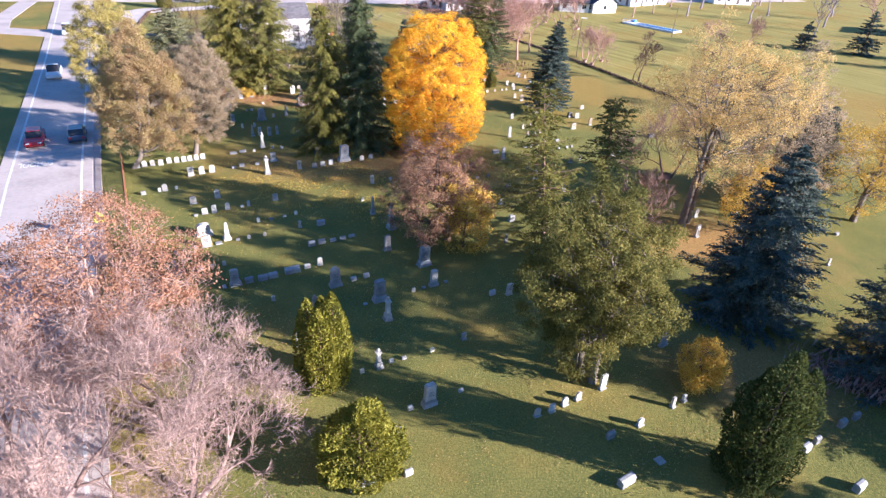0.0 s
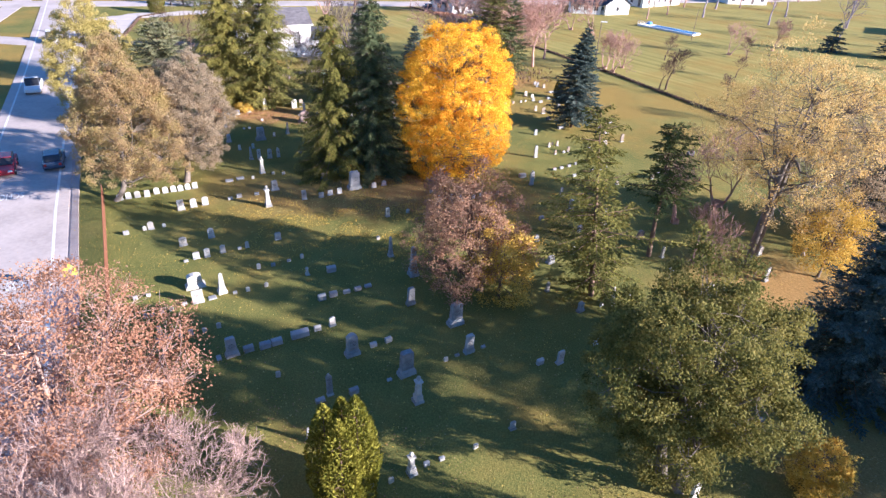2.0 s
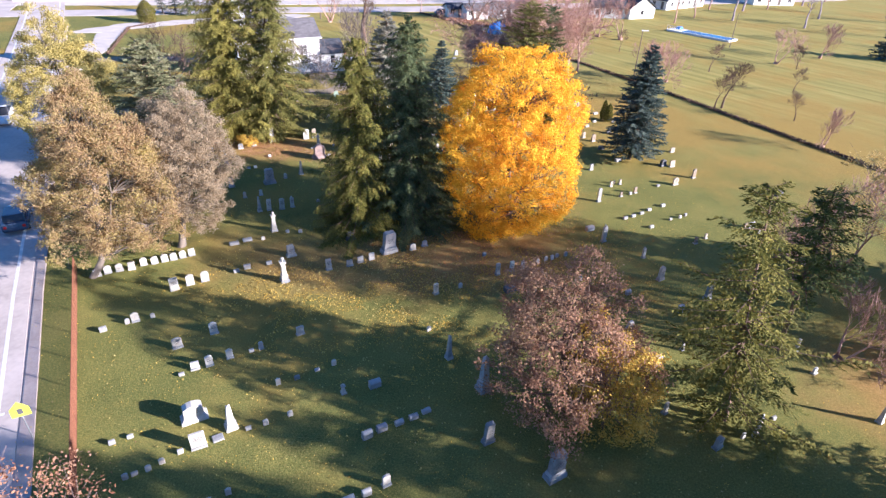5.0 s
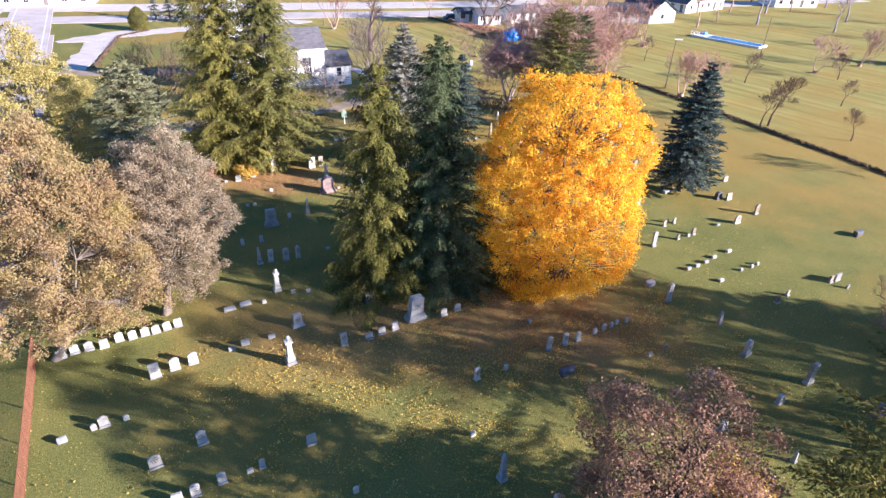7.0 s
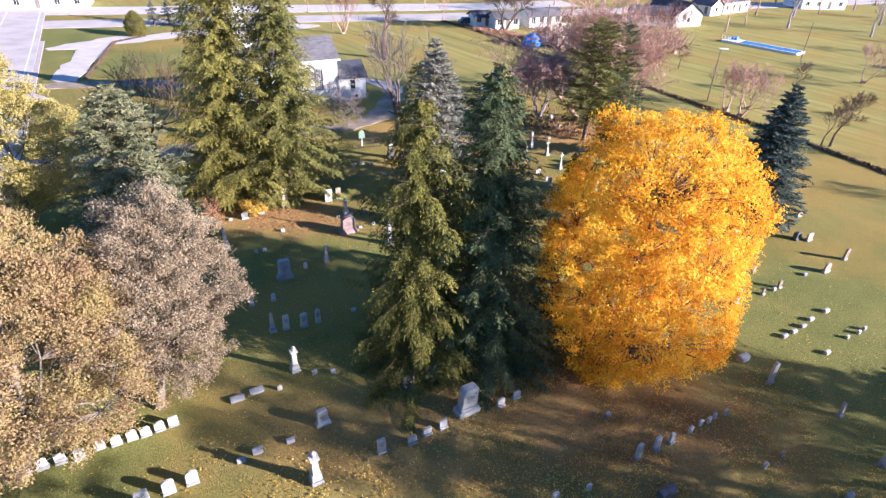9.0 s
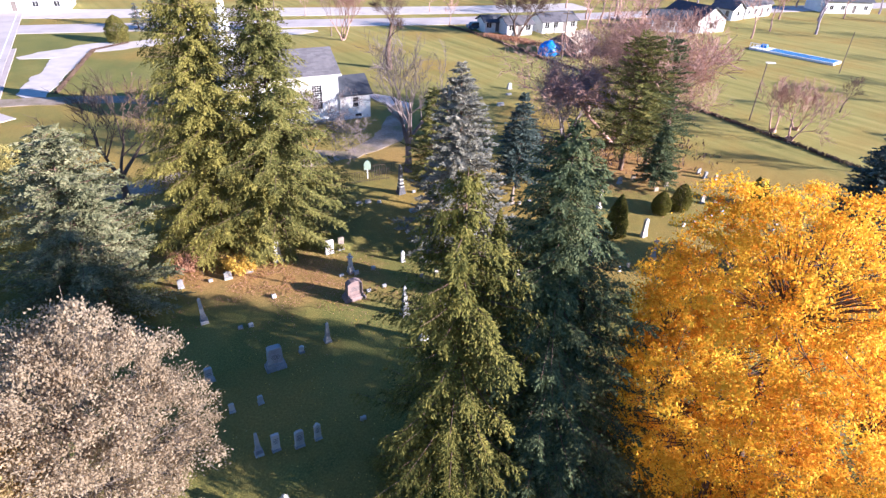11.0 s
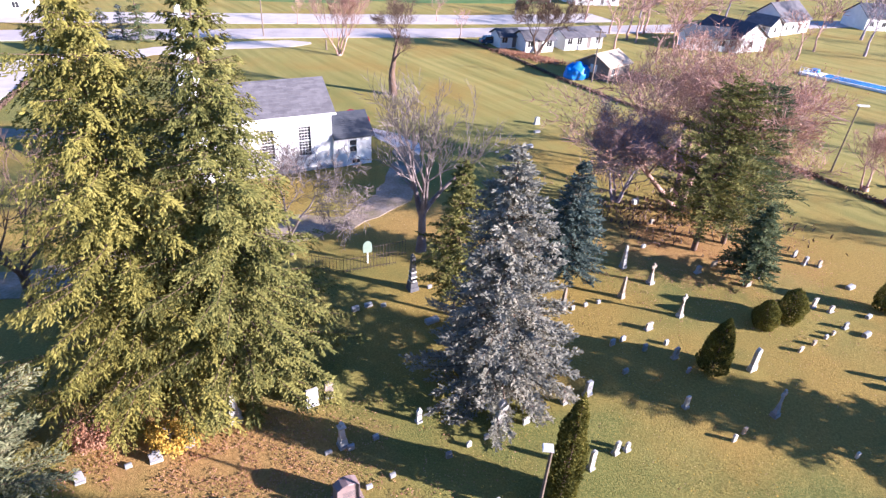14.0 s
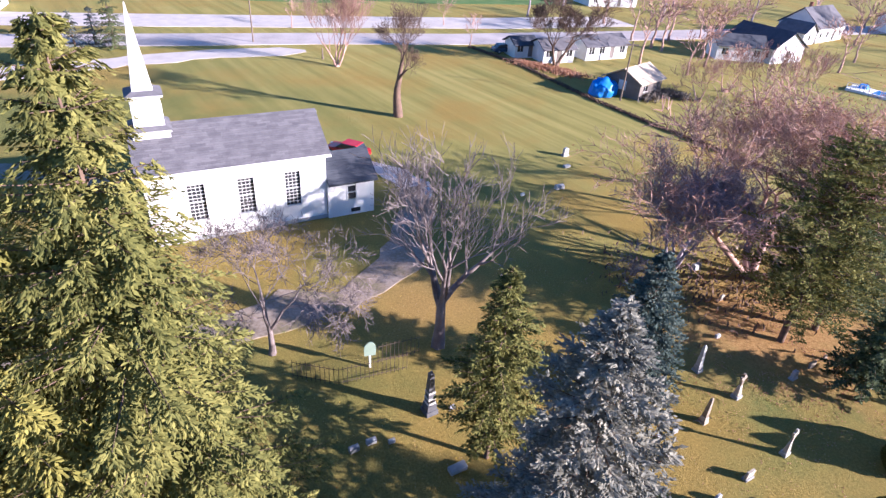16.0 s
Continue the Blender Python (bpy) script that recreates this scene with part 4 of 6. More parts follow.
def stage(name, half, half_top, z0, z1, mat, parent):
    bm = bmesh.new()
    vs = [[bm.verts.new((SX + sx * h, SY + sy * h, z)) for sx, sy in ((-1, -1), (1, -1), (1, 1), (-1, 1))] for h, z in ((half, z0), (half_top, z1))]
    for i in range(4):
        bm.faces.new((vs[0][i], vs[0][(i + 1) % 4], vs[1][(i + 1) % 4], vs[1][i]))
    bm.faces.new(vs[0][::-1])
    bm.faces.new(vs[1])
    return part(name, bm, mat, parent)


st = under(new("steeple"), ch, "white square steeple with pointed spire")
stage("steeple_base", 1.2, 1.2, 6.2, 7.72, paint_white, st)
stage("base_cornice", 1.32, 1.32, 7.72, 7.86, paint_white, st)
stage("base_roof", 1.38, 1.0, 7.86, 8.12, roof_grey, st)
stage("belfry", 0.98, 0.92, 8.1, 10.12, paint_white, st)
stage("belfry_cornice", 1.14, 1.18, 10.12, 10.26, paint_white, st)
stage("belfry_roof", 1.2, 0.68, 10.26, 10.5, roof_grey, st)
stage("spire", 0.66, 0.03, 10.48, 16.0, paint_white, st)
bm = lathe(bmesh.new(), [(0.02, 16.0), (0.02, 16.4)], 6)
bm.transform(Matrix.Translation((SX, SY, 0)))
part("finial", bm, iron, st)
for sx, sy in ((-1, 0), (1, 0), (0, -1), (0, 1)):
    w, d = (0.04, 0.36) if sx else (0.36, 0.04)
    cbox("louvre", SX + sx * 0.95 - w, SX + sx * 0.95 + w, SY + sy * 0.95 - d, SY + sy * 0.95 + d, 8.6, 9.6, paint_white, st)

# the lower wing at the church's end
wing = thing("church_wing", 0, 0, "low white wing with grey gable roof", "building")
wing.matrix_basis = CHURCH @ pose(-0.02, 0.25, 0)
WL, WD, WE, WR = 3.9, 4.8, 3.1, 4.7
w_in = [(-2.35, -1.65, 1.45, 2.65), (-2.6, -1.9, 0.35, 0.6)]
wall_panel("wall", -WL, 0, 0.0, WE, 0.0, 0.2, w_in[:1], paint_white, wing)
wall_panel("wall", -WL, 0, 0.0, WE, -WD + 0.2, 0.2, [], paint_white, wing)
bm = prism(bmesh.new(), [(-WD, 0.0), (-0.2, 0.0), (-0.2, WE), (-WD / 2, WR - 0.1), (-WD, WE)], -WL, -WL + 0.2)
bm.transform(Matrix(((0, 1, 0, 0), (1, 0, 0, 0), (0, 0, 1, 0), (0, 0, 0, 1))))
bmesh.ops.recalc_face_normals(bm, faces=bm.faces)
part("gable", bm, paint_white, wing)
r = roof_side("roof", -WL - 0.25, 0, 0.3, WE - 0.05, -WD / 2, WR + 0.1, roof_blue, wing)
shingles(r, -WL - 0.25, 0, 0.3, WE - 0.05, -WD / 2, WR + 0.1, roof_blue, 13)
roof_side("roof", -WL - 0.25, 0, -WD - 0.3, WE - 0.05, -WD / 2, WR + 0.1, roof_blue, wing)
w = under(new("window"), wing)
cbox("glass", -2.35, -1.65, -0.12, -0.1, 1.45, 2.65, glass_dark, w)
bm = bmesh.new()
for a, b, c, d in ((-2.45, -2.35, 1.35, 2.75), (-1.65, -1.55, 1.35, 2.75), (-2.35, -1.65, 2.65, 2.75), (-2.35, -1.65, 1.35, 1.45), (-2.35, -1.65, 2.03, 2.08)):
    box(bm, a, b, -0.1, 0.05, c, d)
part("frame", bm, paint_white, w)
cbox("vent", -2.7, -1.9, -0.01, 0.03, 0.25, 0.6, glass_dark, wing)
chim = thing("chimney", 0, 0, "narrow orange-brown brick chimney behind the wing", "chimney")
chim.matrix_basis = CHURCH @ pose(-1.2, -7.5, 0)
cbox("stack", -0.28, 0.28, -0.28, 0.28, 0, 6.3, brick_red, chim)
cbox("cap", -0.34, 0.34, -0.34, 0.34, 6.3, 6.45, stone_grey, chim)

# signboard and iron fence at the churchyard's corner
sg = thing("signboard", -27.0, 90.6, "pale green oval signboard on a white post", "sign", turn=20)
cbox("post", -0.06, 0.06, -0.05, 0.05, 0, 1.3, paint_white, sg)
bm = prism(bmesh.new(), [(-0.31, 0.95), (0.31, 0.95), (0.34, 1.35), (0.3, 1.66), (0.15, 1.86), (0, 1.91), (-0.15, 1.86), (-0.3, 1.66), (-0.34, 1.35)], -0.1, -0.03)
part("panel", bm, material("sign_green", [(0.2, 0.27, 0.21), (0.29, 0.36, 0.29)], 2.0, 0.6), sg)


def iron_fence(pts, height, label):
    """Pickets with two rails between posts along a line of points."""
    t = thing("iron_fence", 0, 0, label, "fence")
    for (ax, ay), (bx, by) in zip(pts, pts[1:]):
        a, b = Vector((ax, ay, 0)), Vector((bx, by, 0))
        n = max(2, int((b - a).length / 0.24))
        for z in (0.2, height - 0.12):
            v, f = tubes([(*(a + Vector((0, 0, z))), *(b + Vector((0, 0, z))), 0.022, 0.022)], 4)
            under(new("rail", mesh_from("rail", v, f, iron)), t)
        for i in range(n + 1):
            p = a.lerp(b, i / n)
            v, f = tubes([(*p, p.x, p.y, height, 0.016, 0.014), (p.x, p.y, height, p.x, p.y, height + 0.09, 0.02, 0.003)], 4)
            under(new("picket", mesh_from("picket", v, f, iron)), t)
    return t


iron_fence([(-31.0, 89.2), (-28.4, 88.95), (-24.9, 90.7)], 1.25, "rusty iron picket fence, low and open")
iron_fence([(-26.6, 91.0), (-24.4, 92.2)], 1.3, "rusty iron picket gate section")

# ---- gravestones: rows turned the same way as the road ----
ROW = 34.0
stone_rng = random.Random(5)
STONE_WORDS = {"stone_white": "white marble", "stone_grey": "grey granite", "stone_dark": "dark polished granite", "stone_red": "reddish granite", "stone_tan": "weathered lichen-brown"}
TAB = "gravestones on the lawn"


def weathered(x, y, mat):
    """Many stones of the newer field and of the far rows are grown over with tan lichen."""
    grown = (x > 2 and y > 48) or y > 77
    return (stone_tan if stone_rng.random() < 0.75 else stone_grey) if mat is stone_white and grown else mat


def stone_root(name, x, y, label):
    t = thing(name, x, y, label, "gravestone", TAB, turn=ROW + stone_rng.uniform(-3, 3))
    t.rotation_euler.x += radians(stone_rng.uniform(-2, 2))
    t.rotation_euler.y += radians(stone_rng.uniform(-2, 2))
    return t


def inscription(parent, w, z0, z1, y):
    """Worn carving that can no longer be read, as shallow bars."""
    n = max(2, int((z1 - z0) / 0.09))
    for i in range(n):
        z = z1 - (i + 0.5) * (z1 - z0) / n
        h = w * stone_rng.uniform(0.22, 0.36)
        cbox("carved_line", -h, h, y - 0.003, y + 0.004, z - 0.016, z + 0.016, stone_dark, parent)


def tablet(x, y, w, h, mat):
    mat = weathered(x, y, mat)
    r = stone_root("gravestone", x, y, "upright %s tablet gravestone on a low base" % STONE_WORDS[mat.name])
    w *= 0.88
    d = 0.10 + 0.06 * min(1.0, h)
    style = stone_rng.choice(("round", "flat", "shoulder"))
    b = 0.12 if h > 0.5 else 0.0
    if b:
        part("base", box(bmesh.new(), -w / 2 - 0.03, w / 2 + 0.03, -d / 2 - 0.08, d / 2 + 0.08, -0.06, b, 0.01, 0.012), stone_grey, r)
    if style == "flat":
        out = [(-w / 2, b), (w / 2, b), (w / 2, h - 0.04), (w / 2 - 0.04, h), (-w / 2 + 0.04, h), (-w / 2, h - 0.04)]
    elif style == "round":
        out = [(-w / 2, b), (w / 2, b)] + [(w / 2 * math.cos(a), h - 0.32 * w + 0.32 * w * math.sin(a)) for a in [math.pi * k / 8 for k in range(9)]]
    else:
        out = [(-w / 2, b), (w / 2, b), (w / 2, h * 0.86), (w * 0.36, h * 0.88), (w * 0.2, h * 0.97), (0, h), (-w * 0.2, h * 0.97), (-w * 0.36, h * 0.88), (-w / 2, h * 0.86)]
    if not b:
        out[0], out[1] = (-w / 2, -0.06), (w / 2, -0.06)
    bm = prism(bmesh.new(), out, -d / 2, d / 2)
    bmesh.ops.bevel(bm, geom=[e for e in bm.edges if abs(e.verts[0].co.y - e.verts[1].co.y) < 1e-5], offset=0.012, segments=1, affect="EDGES")
    part("tablet", bm, mat, r)
    if h > 0.75:
        inscription(r, w, h * 0.45, h * 0.8, -d / 2)
    return r


def marker(x, y, w, h, mat):
    mat = weathered(x, y, mat)
    r = stone_root("grave_marker", x, y, "low %s block marker in the grass" % STONE_WORDS[mat.name])
    d = min(0.4, max(0.18, w * 0.5))
    bm = bmesh.new()
    prism(bm, [(-d / 2, -0.05), (d / 2, -0.05), (d / 2, h * 0.94), (0.3 * d, h), (-0.1 * d, h), (-d / 2, h * 0.8)], -w / 2, w / 2)
    bm.transform(Matrix(((0, 1, 0, 0), (1, 0, 0, 0), (0, 0, 1, 0), (0, 0, 0, 1))))
    bmesh.ops.recalc_face_normals(bm, faces=bm.faces)
    bmesh.ops.bevel(bm, geom=list(bm.edges), offset=0.015, segments=1, affect="EDGES")
    part("block", bm, mat, r)
    return r


def flush_marker(x, y, w, h, mat):
    mat = weathered(x, y, mat)
    r = stone_root("grave_slab", x, y, "flat %s slab lying in the lawn" % STONE_WORDS[mat.name])
    part("slab", box(bmesh.new(), -w / 2, w / 2, -0.25, 0.25, -0.05, 0.07, 0.02, 0.01), mat, r)
    return r


def die_stone(x, y, w, h, mat):
    r = stone_root("monument", x, y, "large %s monument on a stepped base" % STONE_WORDS[mat.name])
    d = w * 0.55
    part("base", box(bmesh.new(), -w / 2, w / 2, -d / 2, d / 2, -0.06, h * 0.17, 0.015, 0.02), mat, r)
    part("plinth", box(bmesh.new(), -w * 0.43, w * 0.43, -d * 0.42, d * 0.42, h * 0.17, h * 0.29, 0.03, 0.015), mat, r)
    tw = w * 0.37
    k = stone_rng.choice((0, 1))
    top = [(tw * 0.94, h * 0.86), (tw * 0.5, h * 0.96), (0, h), (-tw * 0.5, h * 0.96), (-tw * 0.94, h * 0.86)] if k else [(tw * 0.92, h * 0.95), (tw * 0.7, h), (-tw * 0.7, h), (-tw * 0.92, h * 0.95)]
    bm = prism(bmesh.new(), [(-tw, h * 0.29), (tw, h * 0.29)] + top, -d * 0.33, d * 0.33)
    bmesh.ops.bevel(bm, geom=list(bm.edges), offset=0.018, segments=1, affect="EDGES")
    part("die", bm, mat, r)
    inscription(r, w * 0.7, h * 0.48, h * 0.72, -d * 0.33)
    return r


def obelisk(x, y, w, h, mat):
    mat = weathered(x, y, mat)
    r = stone_root("obelisk", x, y, "tapering %s obelisk on a square base" % STONE_WORDS[mat.name])
    part("base", box(bmesh.new(), -w / 2, w / 2, -w / 2, w / 2, -0.06, h * 0.1, 0.015, 0.015), mat, r)
    part("plinth", box(bmesh.new(), -w * 0.4, w * 0.4, -w * 0.4, w * 0.4, h * 0.1, h * 0.24, 0.02, 0.012), mat, r)
    a, b = w * 0.3, w * 0.17
    bm = bmesh.new()
    rings = [[bm.verts.new((sx * q, sy * q, z)) for sx, sy in ((-1, -1), (1, -1), (1, 1), (-1, 1))] for q, z in ((a, h * 0.24), (b, h * 0.93))]
    tip = bm.verts.new((0, 0, h))
    for i in range(4):
        j = (i + 1) % 4
        bm.faces.new((rings[0][i], rings[0][j], rings[1][j], rings[1][i]))
        bm.faces.new((rings[1][i], rings[1][j], tip))
    bm.faces.new(rings[0][::-1])
    part("shaft", bm, mat, r)
    return r


def urn_column(x, y, w, h, mat):
    mat = weathered(x, y, mat)
    r = stone_root("urn_column", x, y, "white marble column with a draped urn on top")
    part("base", box(bmesh.new(), -w / 2, w / 2, -w / 2, w / 2, -0.06, h * 0.11, 0.015, 0.015), stone_grey, r)
    part("plinth", box(bmesh.new(), -w * 0.4, w * 0.4, -w * 0.4, w * 0.4, h * 0.11, h * 0.3, 0.02, 0.012), mat, r)
    part("shaft", box(bmesh.new(), -w * 0.28, w * 0.28, -w * 0.28, w * 0.28, h * 0.3, h * 0.76, 0.03, 0.012), mat, r)
    part("capital", box(bmesh.new(), -w * 0.34, w * 0.34, -w * 0.34, w * 0.34, h * 0.76, h * 0.82, -0.02, 0.01), mat, r)
    part("urn", lathe(bmesh.new(), [(w * 0.12, h * 0.82), (w * 0.09, h * 0.85), (w * 0.22, h * 0.91), (w * 0.2, h * 0.96), (w * 0.08, h * 0.985), (w * 0.03, h)], 10), mat, r, smooth=True)
    return r


def cross_stone(x, y, w, h, mat):
    mat = weathered(x, y, mat)
    r = stone_root("cross_monument", x, y, "white marble cross on a stepped pedestal")
    part("base", box(bmesh.new(), -w * 0.6, w * 0.6, -w * 0.5, w * 0.5, -0.06, h * 0.12, 0.015, 0.015), stone_grey, r)
    part("pedestal", box(bmesh.new(), -w * 0.42, w * 0.42, -w * 0.34, w * 0.34, h * 0.12, h * 0.52, 0.08, 0.015), mat, r)
    q = w * 0.17
    bm = prism(bmesh.new(), [(-q, h * 0.52), (q, h * 0.52), (q, h * 0.78), (w * 0.55, h * 0.78), (w * 0.55, h * 0.89), (q, h * 0.89), (q, h), (-q, h), (-q, h * 0.89), (-w * 0.55, h * 0.89), (-w * 0.55, h * 0.78), (-q, h * 0.78)], -q * 0.8, q * 0.8)
    part("cross", bm, mat, r)
    return r


flush_marker(-2.73, 10.74, 1.44, 0.08, stone_grey)
marker(-0.49, 11.56, 0.47, 0.35, stone_grey)
marker(-5.31, 18.17, 0.30, 0.27, stone_grey)
tablet(-4.41, 18.60, 0.32, 0.35, stone_white)
urn_column(-3.46, 19.25, 0.50, 1.57, stone_white)
marker(-2.77, 19.82, 0.30, 0.29, stone_grey)
flush_marker(-1.51, 14.43, 0.44, 0.08, stone_grey)
marker(-1.02, 15.98, 0.30, 0.31, stone_grey)
die_stone(0.04, 16.53, 0.93, 1.57, stone_grey)
marker(1.82, 17.84, 0.30, 0.23, stone_grey)
tablet(6.37, 16.49, 0.46, 0.59, stone_white)
tablet(7.25, 16.96, 0.46, 0.65, stone_white)
tablet(8.06, 17.57, 0.47, 0.61, stone_white)
tablet(8.90, 18.14, 0.47, 0.65, stone_white)
marker(10.43, 15.40, 0.50, 0.50, stone_grey)
tablet(10.52, 19.28, 0.55, 1.17, stone_white)
marker(10.77, 12.43, 0.98, 0.50, stone_grey)
tablet(12.29, 16.55, 0.51, 0.59, stone_white)
flush_marker(12.89, 14.13, 0.54, 0.08, stone_grey)
tablet(14.59, 18.32, 0.33, 0.79, stone_white)
tablet(15.42, 18.94, 0.34, 0.51, stone_white)
marker(21.30, 15.90, 0.67, 0.50, stone_grey)
marker(22.24, 16.62, 0.44, 0.47, stone_grey)
marker(23.04, 13.63, 0.74, 0.50, stone_grey)
marker(24.39, 18.16, 0.58, 0.47, stone_grey)
marker(25.57, 18.89, 0.52, 0.43, stone_grey)
obelisk(-20.73, 27.42, 0.63, 1.23, stone_grey)
marker(-20.32, 27.63, 0.30, 0.17, stone_grey)
tablet(-19.70, 27.86, 0.32, 0.35, stone_white)
flush_marker(-16.50, 26.27, 0.30, 0.08, stone_grey)
die_stone(-15.79, 26.65, 0.86, 1.35, stone_grey)
marker(-14.93, 27.17, 0.62, 0.43, stone_grey)
marker(-14.03, 27.63, 0.69, 0.43, stone_grey)
tablet(-12.35, 25.13, 0.32, 0.43, stone_white)
marker(-9.32, 23.48, 0.55, 0.25, stone_grey)
obelisk(-9.14, 20.62, 0.34, 1.05, stone_grey)
tablet(-8.90, 24.09, 0.39, 1.60, stone_grey)
die_stone(-8.38, 27.70, 0.98, 1.71, stone_grey)
marker(-7.55, 24.36, 0.56, 0.43, stone_grey)
marker(-5.67, 25.67, 0.30, 0.17, stone_grey)
die_stone(-4.73, 26.36, 1.11, 1.81, stone_grey)
urn_column(-3.76, 24.18, 0.60, 1.99, stone_white)
tablet(-2.42, 27.84, 0.32, 0.35, stone_white)
marker(-2.03, 20.25, 0.30, 0.23, stone_grey)
tablet(-0.30, 21.22, 0.32, 0.35, stone_white)
tablet(1.70, 22.79, 0.38, 0.59, stone_white)
tablet(15.39, 24.19, 0.76, 1.19, stone_grey)
marker(-24.75, 31.40, 0.30, 0.27, stone_grey)
marker(-24.06, 31.89, 0.30, 0.19, stone_grey)
tablet(-22.96, 29.47, 0.32, 0.35, stone_white)
marker(-22.66, 29.74, 0.30, 0.17, stone_grey)
tablet(-22.10, 30.04, 0.32, 0.35, stone_white)
tablet(-21.66, 30.52, 0.32, 0.35, stone_white)
die_stone(-21.36, 33.51, 1.40, 1.09, stone_white)
marker(-21.06, 31.23, 0.30, 0.23, stone_grey)
tablet(-20.28, 31.67, 0.85, 1.03, stone_white)
flush_marker(-19.57, 32.32, 0.57, 0.08, stone_grey)
tablet(-19.19, 28.21, 0.32, 0.39, stone_white)
obelisk(-19.17, 33.12, 0.65, 1.63, stone_white)
tablet(-18.45, 28.60, 0.32, 0.35, stone_white)
marker(-18.21, 33.07, 0.30, 0.19, stone_grey)
tablet(-17.74, 29.16, 0.32, 0.39, stone_white)
tablet(-17.41, 33.49, 0.32, 0.37, stone_white)
tablet(-16.31, 34.24, 0.32, 0.35, stone_white)
marker(-13.41, 28.07, 0.69, 0.43, stone_grey)
marker(-12.17, 29.00, 1.16, 0.50, stone_grey)
marker(-11.83, 33.19, 0.57, 0.50, stone_grey)
marker(-11.21, 29.77, 0.46, 0.39, stone_grey)
marker(-11.15, 33.75, 0.58, 0.41, stone_grey)
tablet(-10.36, 30.41, 0.47, 0.71, stone_white)
marker(-10.28, 34.29, 0.51, 0.27, stone_grey)
marker(-9.55, 34.77, 0.52, 0.29, stone_grey)
marker(-8.90, 35.30, 0.52, 0.23, stone_grey)
marker(-7.21, 28.63, 0.44, 0.35, stone_grey)
marker(-6.33, 29.23, 0.45, 0.39, stone_grey)
die_stone(-5.43, 33.57, 0.71, 1.47, stone_grey)
die_stone(-2.08, 31.72, 1.14, 1.79, stone_grey)
marker(-1.74, 28.43, 0.30, 0.17, stone_grey)
die_stone(-1.01, 28.91, 0.75, 1.47, stone_grey)
marker(-0.10, 29.50, 0.30, 0.17, stone_grey)
marker(3.55, 28.38, 0.48, 0.43, stone_grey)
tablet(4.81, 28.63, 0.55, 1.01, stone_grey)
die_stone(6.83, 34.49, 0.63, 0.83, stone_grey)
tablet(7.40, 30.77, 0.45, 0.45, stone_white)
tablet(8.47, 35.32, 0.32, 0.35, stone_white)
obelisk(9.21, 35.57, 0.39, 1.63, stone_white)
marker(-30.33, 39.95, 0.43, 0.35, stone_grey)
tablet(-29.23, 40.87, 0.32, 0.41, stone_white)
tablet(-28.82, 41.16, 0.53, 0.71, stone_white)
tablet(-27.94, 41.68, 0.32, 0.35, stone_white)
tablet(-24.91, 38.96, 0.67, 0.79, stone_white)
marker(-23.56, 36.61, 0.32, 0.19, stone_grey)
tablet(-23.26, 40.58, 0.56, 0.89, stone_white)
tablet(-22.99, 37.20, 0.56, 0.57, stone_white)
tablet(-22.29, 37.62, 0.49, 0.77, stone_white)
tablet(-21.36, 38.43, 0.45, 0.69, stone_white)
marker(-20.27, 39.13, 0.30, 0.19, stone_grey)
tablet(-19.77, 39.48, 0.32, 0.55, stone_white)
tablet(-17.75, 41.15, 0.56, 0.65, stone_white)
tablet(-17.71, 36.51, 0.32, 0.47, stone_white)
marker(-16.76, 37.07, 0.32, 0.25, stone_grey)
marker(-15.78, 37.91, 0.30, 0.15, stone_grey)
tablet(-14.89, 38.50, 0.32, 0.43, stone_white)
urn_column(-13.79, 36.25, 0.35, 0.71, stone_white)
marker(-12.10, 36.96, 0.70, 0.50, stone_grey)
tablet(-9.44, 42.47, 0.32, 0.35, stone_white)
obelisk(-7.94, 39.93, 0.45, 1.87, stone_grey)
obelisk(-5.75, 37.43, 0.77, 2.69, stone_grey)
tablet(4.59, 36.70, 0.32, 0.81, stone_white)
die_stone(5.16, 40.90, 0.81, 0.61, stone_grey)
obelisk(7.16, 42.47, 0.30, 0.87, stone_grey)
marker(10.73, 36.87, 0.30, 0.23, stone_grey)
tablet(14.70, 43.19, 0.32, 1.03, stone_white)
tablet(14.93, 41.11, 0.40, 0.51, stone_white)
obelisk(16.79, 37.30, 0.37, 1.53, stone_white)
tablet(22.29, 40.70, 0.54, 1.25, stone_white)
tablet(32.61, 37.45, 0.38, 0.69, stone_white)
marker(36.26, 43.56, 0.52, 0.25, stone_grey)
tablet(-34.33, 45.94, 0.54, 0.62, stone_white)
tablet(-33.81, 46.41, 0.54, 0.62, stone_white)
tablet(-33.15, 46.80, 0.54, 0.62, stone_white)
tablet(-32.38, 47.11, 0.54, 0.62, stone_white)
tablet(-31.81, 47.80, 0.54, 0.62, stone_white)
tablet(-31.11, 48.11, 0.54, 0.62, stone_white)
tablet(-30.51, 48.51, 0.54, 0.62, stone_white)
tablet(-29.95, 48.80, 0.54, 0.62, stone_white)
tablet(-29.42, 49.20, 0.54, 0.62, stone_white)
tablet(-28.89, 49.59, 0.54, 0.62, stone_white)
tablet(-28.00, 44.95, 0.66, 1.01, stone_white)
tablet(-27.21, 45.71, 0.62, 0.85, stone_white)
tablet(-26.37, 46.30, 0.62, 0.81, stone_white)
marker(-26.29, 51.65, 0.74, 0.23, stone_grey)
marker(-24.55, 47.70, 0.43, 0.27, stone_grey)
marker(-23.95, 48.31, 0.51, 0.37, stone_grey)
marker(-22.53, 49.13, 0.44, 0.27, stone_grey)
die_stone(-21.20, 50.50, 0.81, 1.01, stone_grey)
urn_column(-20.62, 47.01, 0.62, 2.13, stone_white)
